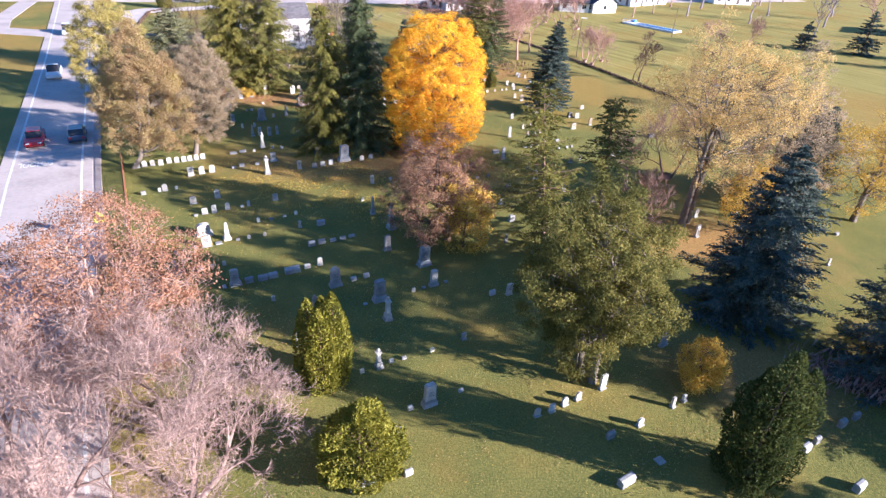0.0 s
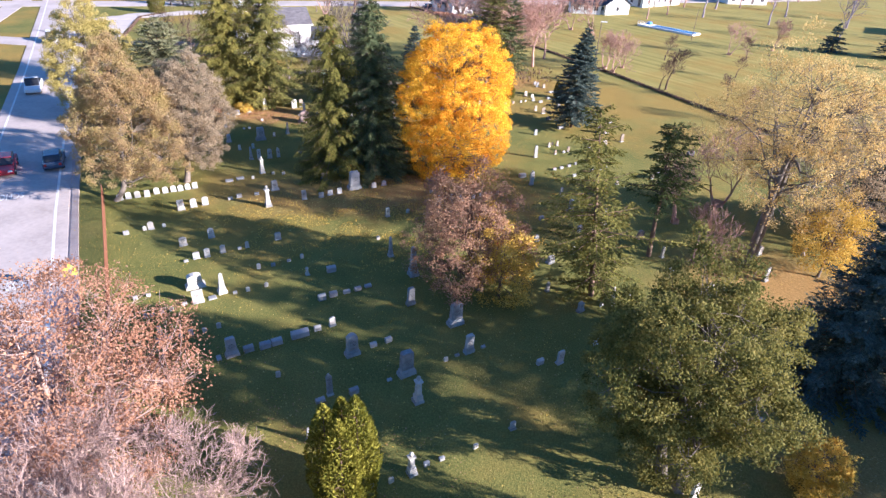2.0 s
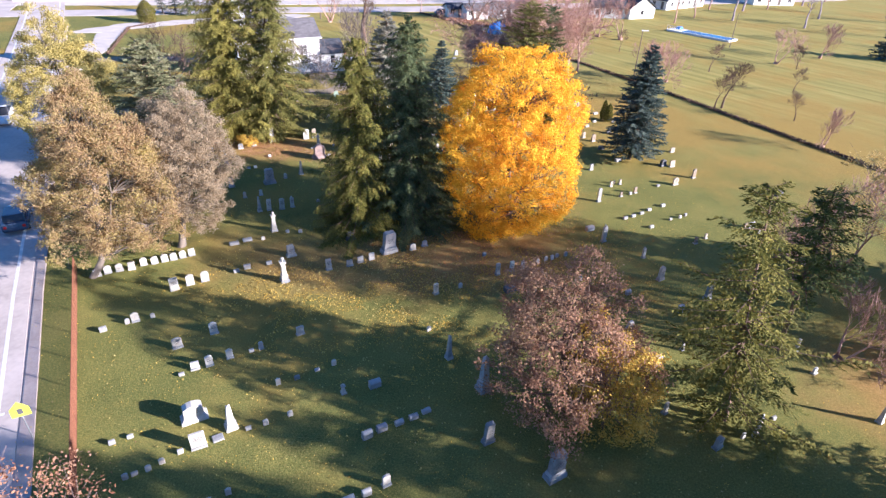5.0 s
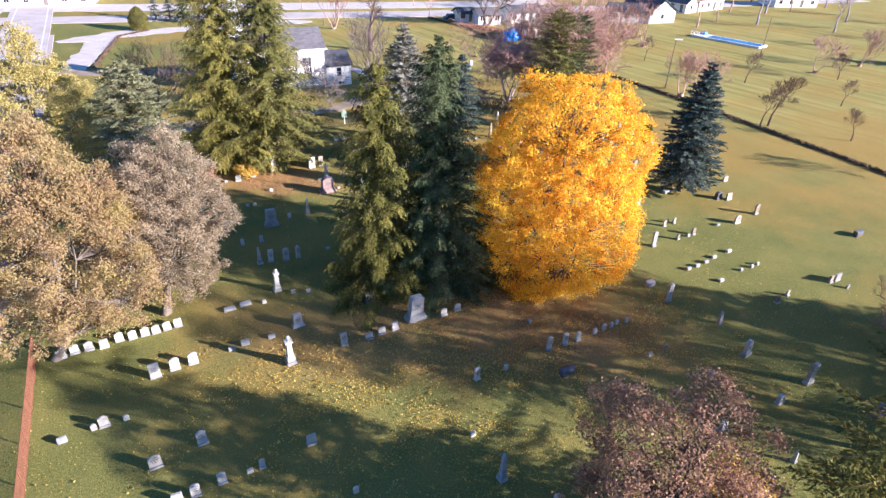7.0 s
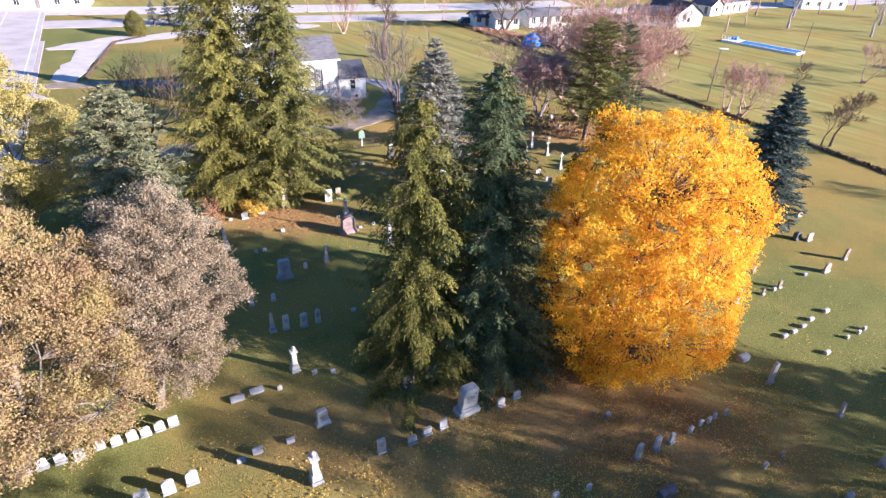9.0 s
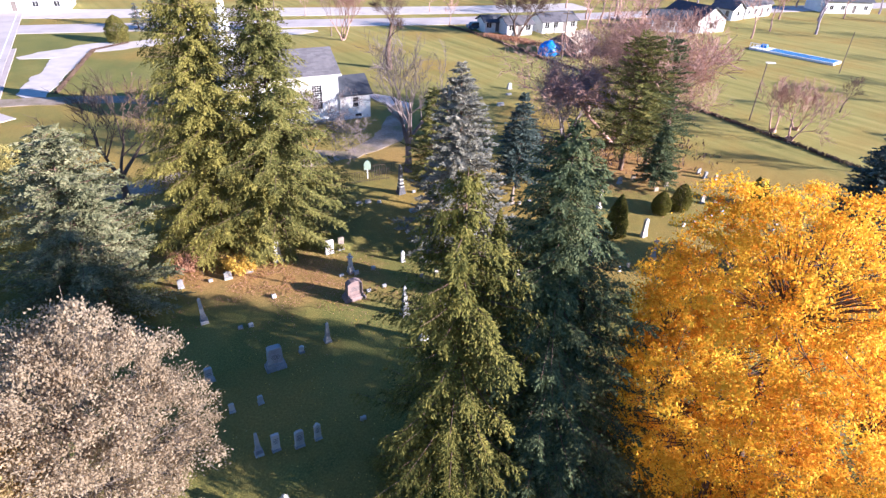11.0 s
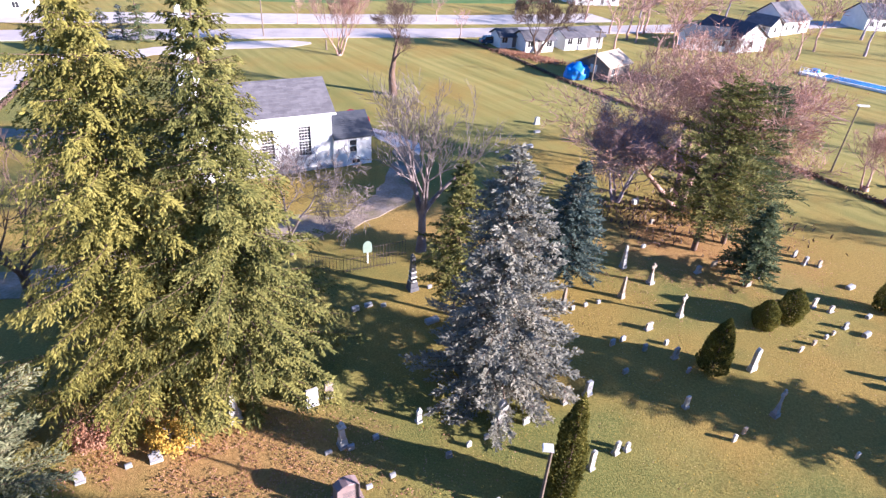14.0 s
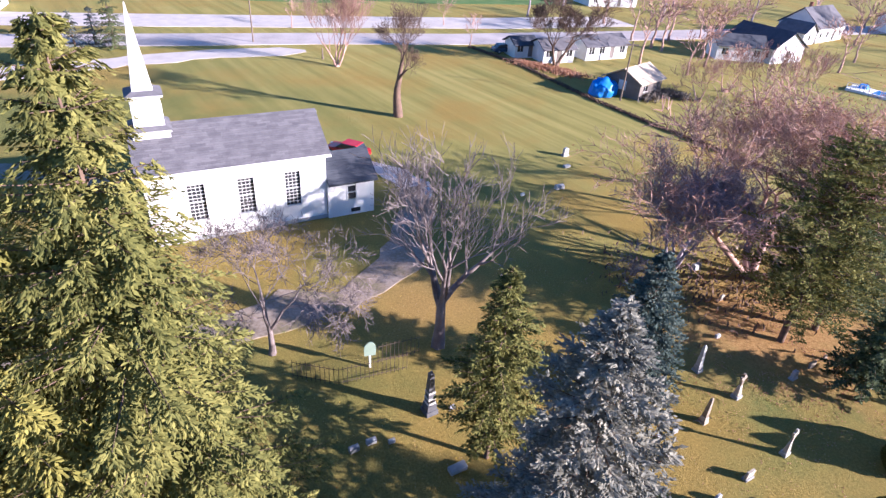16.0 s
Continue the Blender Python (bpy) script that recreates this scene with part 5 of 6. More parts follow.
tablet(-17.79, 49.00, 0.49, 0.93, stone_white)
tablet(-16.33, 49.72, 0.55, 0.51, stone_white)
tablet(-15.62, 50.35, 0.55, 0.51, stone_white)
tablet(-14.82, 50.89, 0.51, 0.57, stone_white)
tablet(-9.34, 46.80, 0.42, 0.91, stone_white)
tablet(-7.60, 47.79, 0.33, 0.43, stone_white)
tablet(-4.84, 49.93, 0.39, 1.05, stone_white)
marker(-3.91, 47.83, 0.95, 0.50, stone_dark)
tablet(-3.73, 50.60, 0.40, 0.89, stone_white)
tablet(-2.84, 51.13, 0.32, 0.65, stone_white)
tablet(-1.63, 51.90, 0.32, 0.47, stone_white)
tablet(1.54, 49.98, 0.32, 0.35, stone_white)
tablet(2.71, 50.80, 0.32, 0.39, stone_white)
die_stone(4.16, 44.35, 0.60, 0.60, stone_grey)
marker(4.87, 48.48, 0.47, 0.39, stone_grey)
die_stone(7.80, 50.81, 0.68, 1.23, stone_grey)
die_stone(8.22, 46.73, 0.64, 0.60, stone_grey)
die_stone(10.67, 48.60, 0.66, 1.59, stone_grey)
die_stone(13.52, 46.32, 0.80, 0.81, stone_red)
tablet(23.36, 44.90, 0.55, 0.93, stone_white)
tablet(27.43, 45.58, 0.34, 0.69, stone_white)
obelisk(-26.27, 57.66, 0.44, 1.49, stone_grey)
tablet(-25.52, 57.98, 0.44, 1.09, stone_white)
marker(-25.45, 52.36, 0.74, 0.23, stone_grey)
tablet(-24.44, 58.33, 0.52, 1.11, stone_white)
tablet(-24.23, 52.66, 0.32, 0.35, stone_white)
urn_column(-23.83, 54.28, 0.55, 1.87, stone_white)
tablet(-23.66, 58.90, 0.37, 1.11, stone_white)
marker(-22.64, 54.14, 0.30, 0.29, stone_grey)
marker(-21.59, 54.33, 0.30, 0.29, stone_grey)
die_stone(-17.13, 53.74, 0.85, 0.75, stone_dark)
die_stone(-13.63, 52.16, 1.35, 1.87, stone_grey)
tablet(-11.76, 52.78, 0.52, 0.57, stone_white)
tablet(-10.86, 53.48, 0.53, 0.53, stone_white)
marker(-5.91, 52.56, 0.30, 0.31, stone_grey)
tablet(-0.92, 52.48, 0.32, 0.43, stone_white)
tablet(-0.39, 52.73, 0.32, 0.43, stone_white)
tablet(0.03, 53.10, 0.32, 0.39, stone_white)
tablet(0.77, 53.46, 0.32, 0.39, stone_white)
marker(3.40, 58.18, 0.78, 0.43, stone_grey)
tablet(4.31, 56.33, 0.54, 1.60, stone_white)
tablet(7.20, 54.01, 0.32, 1.01, stone_grey)
marker(9.12, 59.44, 0.45, 0.25, stone_grey)
tablet(12.30, 57.01, 0.40, 0.65, stone_white)
tablet(13.48, 58.07, 0.32, 0.51, stone_white)
tablet(18.65, 59.65, 0.33, 0.35, stone_white)
obelisk(-33.18, 67.26, 0.50, 1.93, stone_grey)
marker(-30.70, 66.91, 0.30, 0.21, stone_grey)
die_stone(-30.69, 62.23, 0.60, 0.97, stone_grey)
marker(-30.14, 67.19, 0.30, 0.25, stone_grey)
tablet(-28.59, 60.18, 0.32, 0.57, stone_white)
die_stone(-27.40, 63.71, 1.17, 1.51, stone_grey)
tablet(-27.31, 60.92, 0.32, 0.57, stone_white)
tablet(-26.29, 65.15, 0.32, 0.51, stone_white)
obelisk(-25.00, 66.35, 0.44, 1.51, stone_grey)
marker(-21.64, 60.36, 0.30, 0.23, stone_grey)
die_stone(-19.15, 67.15, 0.60, 1.43, stone_grey)
tablet(5.14, 64.30, 0.48, 1.43, stone_white)
marker(7.07, 60.86, 0.46, 0.25, stone_grey)
tablet(7.56, 65.77, 0.32, 0.53, stone_white)
marker(7.90, 61.40, 0.46, 0.25, stone_grey)
marker(8.64, 66.42, 0.31, 0.27, stone_grey)
marker(8.81, 62.10, 0.46, 0.25, stone_grey)
tablet(9.19, 66.83, 0.43, 0.67, stone_white)
marker(9.71, 62.96, 0.47, 0.25, stone_grey)
marker(11.27, 61.22, 0.30, 0.23, stone_grey)
marker(11.28, 64.08, 0.48, 0.27, stone_grey)
marker(12.30, 61.80, 0.30, 0.29, stone_grey)
marker(12.93, 62.29, 0.30, 0.29, stone_grey)
tablet(17.71, 60.36, 0.45, 0.63, stone_white)
tablet(18.37, 60.72, 0.78, 0.63, stone_white)
tablet(-36.32, 70.69, 0.43, 0.69, stone_grey)
marker(-34.65, 71.69, 0.30, 0.21, stone_grey)
tablet(-33.57, 72.16, 0.59, 0.65, stone_grey)
tablet(-32.43, 73.16, 0.60, 0.67, stone_white)
obelisk(-30.95, 75.02, 0.83, 1.79, stone_white)
marker(-29.68, 70.37, 0.30, 0.27, stone_grey)
marker(-25.75, 73.52, 0.35, 0.17, stone_grey)
marker(-24.72, 73.90, 0.34, 0.31, stone_grey)
urn_column(-25.15, 74.05, 0.52, 1.65, stone_white)
die_stone(-24.30, 70.98, 1.5, 1.5, stone_red)
marker(-23.63, 74.67, 0.31, 0.29, stone_grey)
marker(-23.45, 71.87, 0.30, 0.17, stone_grey)
marker(-22.48, 72.58, 0.30, 0.21, stone_grey)
obelisk(-20.61, 69.56, 0.57, 2.39, stone_grey)
marker(-19.92, 73.99, 0.30, 0.35, stone_grey)
tablet(-18.96, 74.76, 0.32, 0.35, stone_white)
tablet(-18.10, 75.34, 0.32, 0.35, stone_white)
marker(-18.05, 71.04, 0.30, 0.17, stone_grey)
tablet(-17.61, 71.48, 0.32, 0.67, stone_white)
tablet(-13.00, 74.12, 0.35, 1.29, stone_white)
tablet(-11.61, 75.20, 0.36, 0.87, stone_white)
tablet(-10.99, 75.47, 0.33, 0.53, stone_white)
tablet(5.56, 72.29, 0.47, 0.71, stone_white)
tablet(6.99, 68.11, 0.32, 0.61, stone_white)
tablet(7.46, 68.86, 0.32, 0.35, stone_white)
tablet(8.03, 68.79, 0.32, 0.61, stone_white)
marker(9.06, 75.41, 0.83, 0.29, stone_grey)
marker(11.99, 68.90, 0.43, 0.21, stone_grey)
tablet(13.91, 69.59, 0.83, 0.83, stone_white)
die_stone(13.93, 74.78, 0.95, 0.73, stone_dark)
tablet(14.90, 74.66, 0.82, 0.73, stone_white)
tablet(16.43, 71.78, 0.53, 1.07, stone_white)
marker(24.13, 68.62, 0.98, 0.50, stone_dark)
tablet(-27.33, 76.44, 0.74, 1.19, stone_white)
tablet(-26.60, 77.13, 0.53, 1.09, stone_white)
obelisk(-21.78, 80.52, 0.38, 0.79, stone_grey)
tablet(-21.62, 76.03, 0.32, 0.97, stone_white)
die_stone(-17.39, 76.42, 0.81, 1.67, stone_white)
tablet(-16.02, 76.60, 0.48, 0.45, stone_white)
tablet(-13.85, 78.32, 0.34, 0.83, stone_white)
die_stone(-12.47, 79.10, 0.60, 1.01, stone_grey)
tablet(-10.27, 83.64, 0.47, 0.49, stone_grey)
marker(-9.94, 81.20, 0.37, 0.31, stone_grey)
marker(-8.31, 83.44, 0.30, 0.50, stone_grey)
tablet(-7.09, 78.85, 0.34, 0.85, stone_grey)
tablet(-6.59, 82.95, 0.46, 0.87, stone_grey)
tablet(-6.10, 81.77, 0.32, 0.39, stone_grey)
tablet(-5.17, 76.76, 0.32, 0.43, stone_white)
tablet(-4.45, 77.35, 0.32, 0.43, stone_white)
cross_stone(-2.22, 78.84, 0.39, 1.89, stone_white)
die_stone(-2.10, 82.48, 0.61, 1.75, stone_white)
tablet(0.95, 76.43, 0.32, 0.35, stone_white)
tablet(6.12, 82.66, 0.49, 0.77, stone_white)
tablet(7.14, 81.51, 0.67, 0.93, stone_white)
marker(7.73, 78.92, 0.72, 0.37, stone_dark)
tablet(16.17, 79.36, 0.71, 0.61, stone_white)
marker(-26.71, 84.80, 0.50, 0.35, stone_grey)
marker(-25.98, 85.38, 0.51, 0.29, stone_grey)
marker(-24.99, 85.53, 0.34, 0.25, stone_grey)
tall = obelisk(-23.33, 87.74, 0.71, 2.97, stone_dark)
for z, k in ((0.72, 0.235), (1.05, 0.225), (1.45, 0.205)):
    part("band", box(bmesh.new(), -k, k, -k, k, z, z + 0.12, 0.004, 0.01), stone_white, tall, "pale carved band")
marker(-22.18, 88.09, 0.35, 0.25, stone_grey)
marker(-21.67, 84.35, 0.90, 0.29, stone_grey)
obelisk(-13.04, 87.08, 0.43, 1.75, stone_white)
marker(-12.36, 87.03, 0.30, 0.31, stone_grey)
marker(-11.41, 87.57, 0.30, 0.25, stone_grey)
marker(-10.45, 88.04, 0.30, 0.25, stone_grey)
tablet(-9.52, 84.17, 0.48, 0.39, stone_white)
obelisk(-8.71, 88.97, 0.44, 1.79, stone_white)
tablet(-7.58, 85.59, 0.65, 0.55, stone_white)
marker(-6.80, 84.20, 0.30, 0.35, stone_grey)
cross_stone(-6.19, 91.10, 0.45, 1.73, stone_white)
cross_stone(-5.09, 87.32, 0.38, 1.85, stone_white)
tablet(1.15, 91.79, 0.64, 0.43, stone_white)
tablet(1.77, 84.66, 0.47, 0.39, stone_white)
tablet(2.96, 85.45, 0.40, 0.39, stone_white)
marker(4.13, 86.26, 0.30, 0.31, stone_grey)
tablet(4.82, 86.72, 0.41, 0.35, stone_white)
tablet(4.94, 89.78, 0.52, 0.79, stone_white)
tablet(5.94, 89.35, 0.56, 0.57, stone_white)
tablet(6.02, 87.56, 0.50, 0.51, stone_white)
marker(7.08, 86.89, 0.63, 0.33, stone_grey)
marker(8.40, 89.07, 0.51, 0.27, stone_grey)
die_stone(9.60, 85.07, 0.60, 0.69, stone_grey)
marker(10.95, 89.45, 0.43, 0.27, stone_grey)
obelisk(-7.81, 93.00, 0.48, 1.99, stone_grey)
marker(-5.52, 96.34, 0.36, 0.29, stone_grey)
die_stone(-2.12, 93.14, 0.60, 0.65, stone_grey)
tablet(-0.54, 94.27, 0.67, 0.49, stone_white)
tablet(0.68, 95.17, 0.39, 0.39, stone_white)
tablet(2.41, 93.09, 0.56, 0.55, stone_white)
tablet(6.76, 96.90, 0.53, 0.61, stone_white)
die_stone(7.07, 95.79, 0.60, 0.73, stone_grey)
tablet(8.12, 95.61, 0.52, 0.61, stone_white)
marker(9.08, 92.75, 0.73, 0.27, stone_grey)
marker(-4.47, 104.52, 0.68, 0.49, stone_grey)
tablet(-3.82, 100.69, 0.43, 0.47, stone_white)
tablet(-0.27, 107.96, 0.32, 0.37, stone_white)
marker(-17.24, 114.58, 0.41, 0.23, stone_grey)
marker(-13.67, 116.75, 0.95, 0.41, stone_grey)
marker(-12.40, 122.07, 0.80, 0.25, stone_grey)
die_stone(-12.25, 125.09, 0.84, 0.97, stone_grey)

# ---- drives, fences, road furniture ----
DRIVE = [(-66.0, 77.0), (-58.0, 79.4), (-52.0, 82.3), (-46.4, 85.6), (-39.5, 89.6), (-33.5, 94.0), (-29.5, 97.4)]
strip("church_drive", DRIVE, -2.0, 1.2, 0.05, dirt, "worn earth drive fading into the grass", "drive", wobble=1.1)
strip("church_drive", [(-31.0, 95.6), (-28.4, 98.4), (-26.9, 101.6), (-26.6, 106.0), (-26.2, 110.5), (-27.4, 114.2)], -1.5, 1.5, 0.062, dirt, "worn gravel drive bending round the church", "drive", wobble=1.0)
strip("church_drive", [(-25.6, 111.0), (-27.2, 114.6), (-30.4, 117.8), (-33.5, 119.6)], -1.5, 1.5, 0.05, gravel, "pale gravel drive ending behind the church", "drive", wobble=0.7)
strip("church_drive", [(-82.0, 103.6), (-70.0, 108.3), (-61.0, 110.6), (-54.0, 110.2), (-50.0, 107.4)], -1.6, 1.6, 0.05, dirt, "worn grey drive leading to the church front", "drive", wobble=0.7)
strip("road_apron", [(-71.0, 108.0), (-73.2, 112.6), (-77.0, 123.0), (-81.4, 134.6), (-80.0, 141.5)], -4.6, -0.5, 0.04, gravel, "pale sunlit gravel apron beside the junction", "road shoulder", wobble=0.9)
LOOP = [(-89.0, 127.0), (-82.0, 135.5), (-73.0, 144.8), (-62.0, 154.0), (-50.0, 160.0)]
strip("side_drive", LOOP, -2.6, 2.6, 0.045, gravel, "pale sunlit gravel drive across the lawn", "drive", wobble=0.7)
HIGH = [(-150.0, 128.0), (-72.0, 160.0), (-52.0, 168.5), (-26.0, 178.0), (20.0, 200.0), (120.0, 250.0)]
strip("cross_road", HIGH, -4.2, 4.2, 0.07, asphalt, "grey asphalt cross road in patchy shade")
strip("gravel_lot", [(-150.0, 150.0), (-100.0, 166.0), (-60.0, 181.0), (-20.0, 196.0), (10.0, 211.0)], -5.5, 5.5, 0.05, gravel, "pale sunlit gravel lot beyond the road", "lot")
strip("side_street", [(-71.5, 98.5), (-84.0, 104.5), (-150.0, 104.0)], -2.8, 2.8, 0.06, asphalt, "pale asphalt side street")
strip("side_street", [(-96.0, 104.0), (-103.0, 114.0), (-125.0, 160.0)], -2.0, 2.0, 0.058, asphalt, "pale asphalt side street")
crop_green = material("crop_green", [(0.05, 0.11, 0.02), (0.09, 0.16, 0.035), (0.14, 0.18, 0.05)], 0.3, 0.95, 0.3)
crop_rust = material("crop_rust", [(0.26, 0.11, 0.035), (0.38, 0.19, 0.07)], 0.5, 0.95, 0.3)
strip("crop_field", [(-190.0, 163.0), (-60.0, 200.0), (0.0, 226.0)], -70, -3.0, 0.03, crop_green, "flat green crop field beyond the road", "field", 0.05)
for i in range(7):
    x = -110.0 + i * 11.0
    strip("crop_row", [(x, 190.0 + i * 4.2), (x - 26.0, 250.0 + i * 4.2)], -1.3, 1.3, 0.06, crop_rust, "rust-brown strip of dry crop", "field", 0.03)


def chain_fence(a, b, height):
    """A rusty wire-mesh fence: posts, a top rail and a net of crossing wires."""
    t = thing("wire_fence", 0, 0, "rusty wire-mesh fence along the roadside", "fence")
    a, b = Vector(a), Vector(b)
    L = (b - a).length
    n = int(L / 2.6)
    for i in range(n + 1):
        p = a.lerp(b, i / n)
        v, f = tubes([(*p, p.x, p.y, height + 0.05, 0.035, 0.035)], 6)
        under(new("post", mesh_from("post", v, f, rust)), t)
    for z in (height, 0.08):
        v, f = tubes([(a.x, a.y, z, b.x, b.y, z, 0.022, 0.022)], 5)
        under(new("rail", mesh_from("rail", v, f, rust)), t)
    rows = []
    step = 0.11
    m = int(L / step)
    k = int(height / step)
    for i in range(-k, m):
        for sgn in (0, 1):
            lo, hi = (i, i + k) if sgn == 0 else (i + k, i)
            z0, z1 = 0.05, height
            if min(lo, hi) < 0 or max(lo, hi) > m:
                continue
            p, q = a.lerp(b, lo / m), a.lerp(b, hi / m)
            rows.append((p.x, p.y, z0, q.x, q.y, z1, 0.0085, 0.0085))
    v, f = tubes(rows, 3)
    ob = under(new("wire_net", mesh_from("wire_net", v, f, rust)), t)
    ob["kind"] = "stuff"
    return t


chain_fence((-36.2, 46.4, 0), (-18.6, 18.8, 0), 1.25)

ys = thing("road_sign", -28.9, 31.3, "yellow school crossing sign on a post", "sign", turn=212)
v, f = tubes([(0, 0, 0, 0, 0, 2.5, 0.03, 0.03)], 6)
under(new("post", mesh_from("post", v, f, stone_grey)), ys)
sign_yellow = material("sign_yellow", [(0.55, 0.62, 0.03), (0.7, 0.75, 0.06)], 2.0, 0.5)
bm = prism(bmesh.new(), [(-0.42, 1.7), (0.42, 1.7), (0.42, 2.2), (0, 2.65), (-0.42, 2.2)], 0.03, 0.05)
part("panel", bm, sign_yellow, ys)
cbox("pictogram", -0.12, 0.12, 0.05, 0.056, 1.85, 2.2, stone_dark, ys)


def road_word(word, x, y, turn, size):
    cu = bpy.data.curves.new("road_word", "FONT")
    cu.body, cu.size, cu.align_x, cu.align_y = word, size, "CENTER", "CENTER"
    cu.offset = 0.02
    cu.materials.append(line_white)
    ob = new("road_word", cu)
    ob.matrix_basis = pose(x, y, 0.099, 0, 0, turn) @ Matrix.Diagonal((0.62, 1.5, 1, 1))
    return tagged(ob, "white painted word SCHOOL on asphalt", "road marking", kind="structure")


road_word("SCHOOL", -33.0, 32.2, 33.0, 1.25)
road_word("SCHOOL", -44.6, 44.6, 213.0, 1.25)


def wooden_pole(x, y, h, label, arm=0.0, turn=0.0, lamp=0, r=0.13):
    t = thing("utility_pole", x, y, label, "pole", turn=turn)
    v, f = tubes([(0, 0, -0.1, 0, 0, h, r, r * 0.65)], 8)
    under(new("shaft", mesh_from("shaft", v, f, wood_pole, True)), t)
    if arm:
        cbox("crossarm", -arm, arm, -0.06, 0.06, h - 0.6, h - 0.45, wood_pole, t)
    if lamp:
        cbox("lamp_head", -0.2 * lamp, 1.0 * lamp, -0.15, 0.15, h, h + 0.14, paint_white, t, 0.03)
    return t


wooden_pole(19.35, 116.5, 7.4, "brown wooden pole with a white lamp head", lamp=1, r=0.1)
wooden_pole(-16.3, 69.4, 6.6, "dark wooden post with a small lamp", r=0.09, lamp=0.35, turn=180)
wooden_pole(-59.5, 162.8, 8.5, "tall thin grey utility pole", arm=0.9)
wooden_pole(-46.2, 155.9, 1.6, "short pale post beside the road", r=0.16)
wooden_pole(-2.2, 147.4, 8.0, "brown wooden utility pole by the shed", arm=0.8)
wooden_pole(46.0, 146.5, 7.0, "thin wooden pole beside the pool", r=0.09)


# ---- vehicles ----
car_red = material("car_red", [(0.35, 0.015, 0.02), (0.45, 0.03, 0.03)], 1.0, 0.25, spec=0.6)
car_white = material("car_white", [(0.6, 0.6, 0.61), (0.72, 0.72, 0.73)], 1.0, 0.3, spec=0.6)
car_blue = material("car_blue", [(0.03, 0.045, 0.08), (0.05, 0.07, 0.12)], 1.0, 0.25, spec=0.6)
tyre_black = material("tyre_black", [(0.015, 0.015, 0.015), (0.03, 0.03, 0.03)], 4.0, 0.9)
lamp_clear = material("lamp_clear", [(0.6, 0.6, 0.58), (0.75, 0.75, 0.72)], 4.0, 0.2, spec=0.6)
lamp_red = material("lamp_red", [(0.3, 0.01, 0.01), (0.4, 0.02, 0.02)], 4.0, 0.25)


def car(name, x, y, turn, mat, label, L=4.5, W=1.8, H=1.45, pickup=False):
    t = thing(name, x, y, label, "car", z=0.09, turn=turn)
    hood, cab0, cab1 = (0.82, 0.42 if not pickup else 0.35, -0.75 if not pickup else -0.05)
    a = L / 2
    outline = [(-a, 0.3), (a, 0.3), (a + 0.04, 0.55), (a - 0.1, 0.78), (a * 0.42, 0.92), (-a + 0.1, 0.95), (-a - 0.03, 0.6)]
    bm = prism(bmesh.new(), outline, -W / 2, W / 2)
    bmesh.ops.bevel(bm, geom=list(bm.edges), offset=0.07, segments=2, affect="EDGES")
    part("body", bm, mat, t, smooth=False)
    c1 = -a * 0.78 if not pickup else -a * 0.1
    cab = [(c1, 0.92), (a * 0.46, 0.9), (a * 0.12, H), (c1 + 0.35, H)]
    bm = prism(bmesh.new(), cab, -W / 2 + 0.14, W / 2 - 0.14)
    bmesh.ops.bevel(bm, geom=list(bm.edges), offset=0.05, segments=1, affect="EDGES")
    part("cabin_glass", bm, glass_dark, t)
    bm = box(bmesh.new(), c1 + 0.3, a * 0.16, -W / 2 + 0.17, W / 2 - 0.17, H - 0.035, H + 0.02, 0.04, 0.01)
    part("roof", bm, mat, t)
    if pickup:
        cbox("bed", -a + 0.12, -a * 0.14, -W / 2 + 0.12, W / 2 - 0.12, 0.9, 0.96, tyre_black, t)
    for sx in (-0.62, 0.62):
        for sy in (-1, 1):
            bm = lathe(bmesh.new(), [(0.2, -0.11), (0.32, -0.11), (0.34, -0.06), (0.34, 0.06), (0.32, 0.11), (0.2, 0.11)], 16)
            bm.transform(Matrix.Translation((sx * a, sy * (W / 2 - 0.1), 0.33)) @ Matrix.Rotation(math.pi / 2, 4, "X"))
            wh = under(new("wheel"), t)
            part("tyre", bm, tyre_black, wh)
            bm = lathe(bmesh.new(), [(0.05, -0.12), (0.19, -0.115), (0.19, 0.115), (0.05, 0.12)], 12)
            bm.transform(Matrix.Translation((sx * a, sy * (W / 2 - 0.1), 0.33)) @ Matrix.Rotation(math.pi / 2, 4, "X"))
            part("rim", bm, stone_grey, wh)
    for sy in (-1, 1):
        cbox("headlight", a - 0.1, a + 0.03, sy * (W / 2 - 0.32) - 0.18, sy * (W / 2 - 0.32) + 0.18, 0.6, 0.74, lamp_clear, t, 0.01)
        cbox("tail_light", -a - 0.02, -a + 0.1, sy * (W / 2 - 0.25) - 0.12, sy * (W / 2 - 0.25) + 0.12, 0.62, 0.82, lamp_red, t, 0.01)
    return t


car("car", -48.6, 50.2, -57, car_red, "red compact car on the asphalt road")
car("car", -45.2, 52.6, 123, car_blue, "dark blue car on the asphalt road")
car("pickup_truck", -64.6, 76.4, -57, car_white, "white pickup truck on the asphalt road", 5.6, 1.95, 1.8, True)
car("van", -82.0, 105.4, -57, car_white, "white van on the asphalt road", 5.0, 1.9, 1.9)
car("car", -34.6, 120.0, 160, car_red, "dark red car parked behind the church")
car("car", -18.0, 170.0, 25, car_blue, "dark car parked beside the small house")


# ---- houses, shed, pool ----
siding = material("siding", [(0.62, 0.61, 0.6), (0.76, 0.75, 0.73)], 0.7, 0.7, 0.1)
shed_tan = material("shed_tan", [(0.13, 0.11, 0.10), (0.22, 0.19, 0.17)], 0.8, 0.9, 0.2)
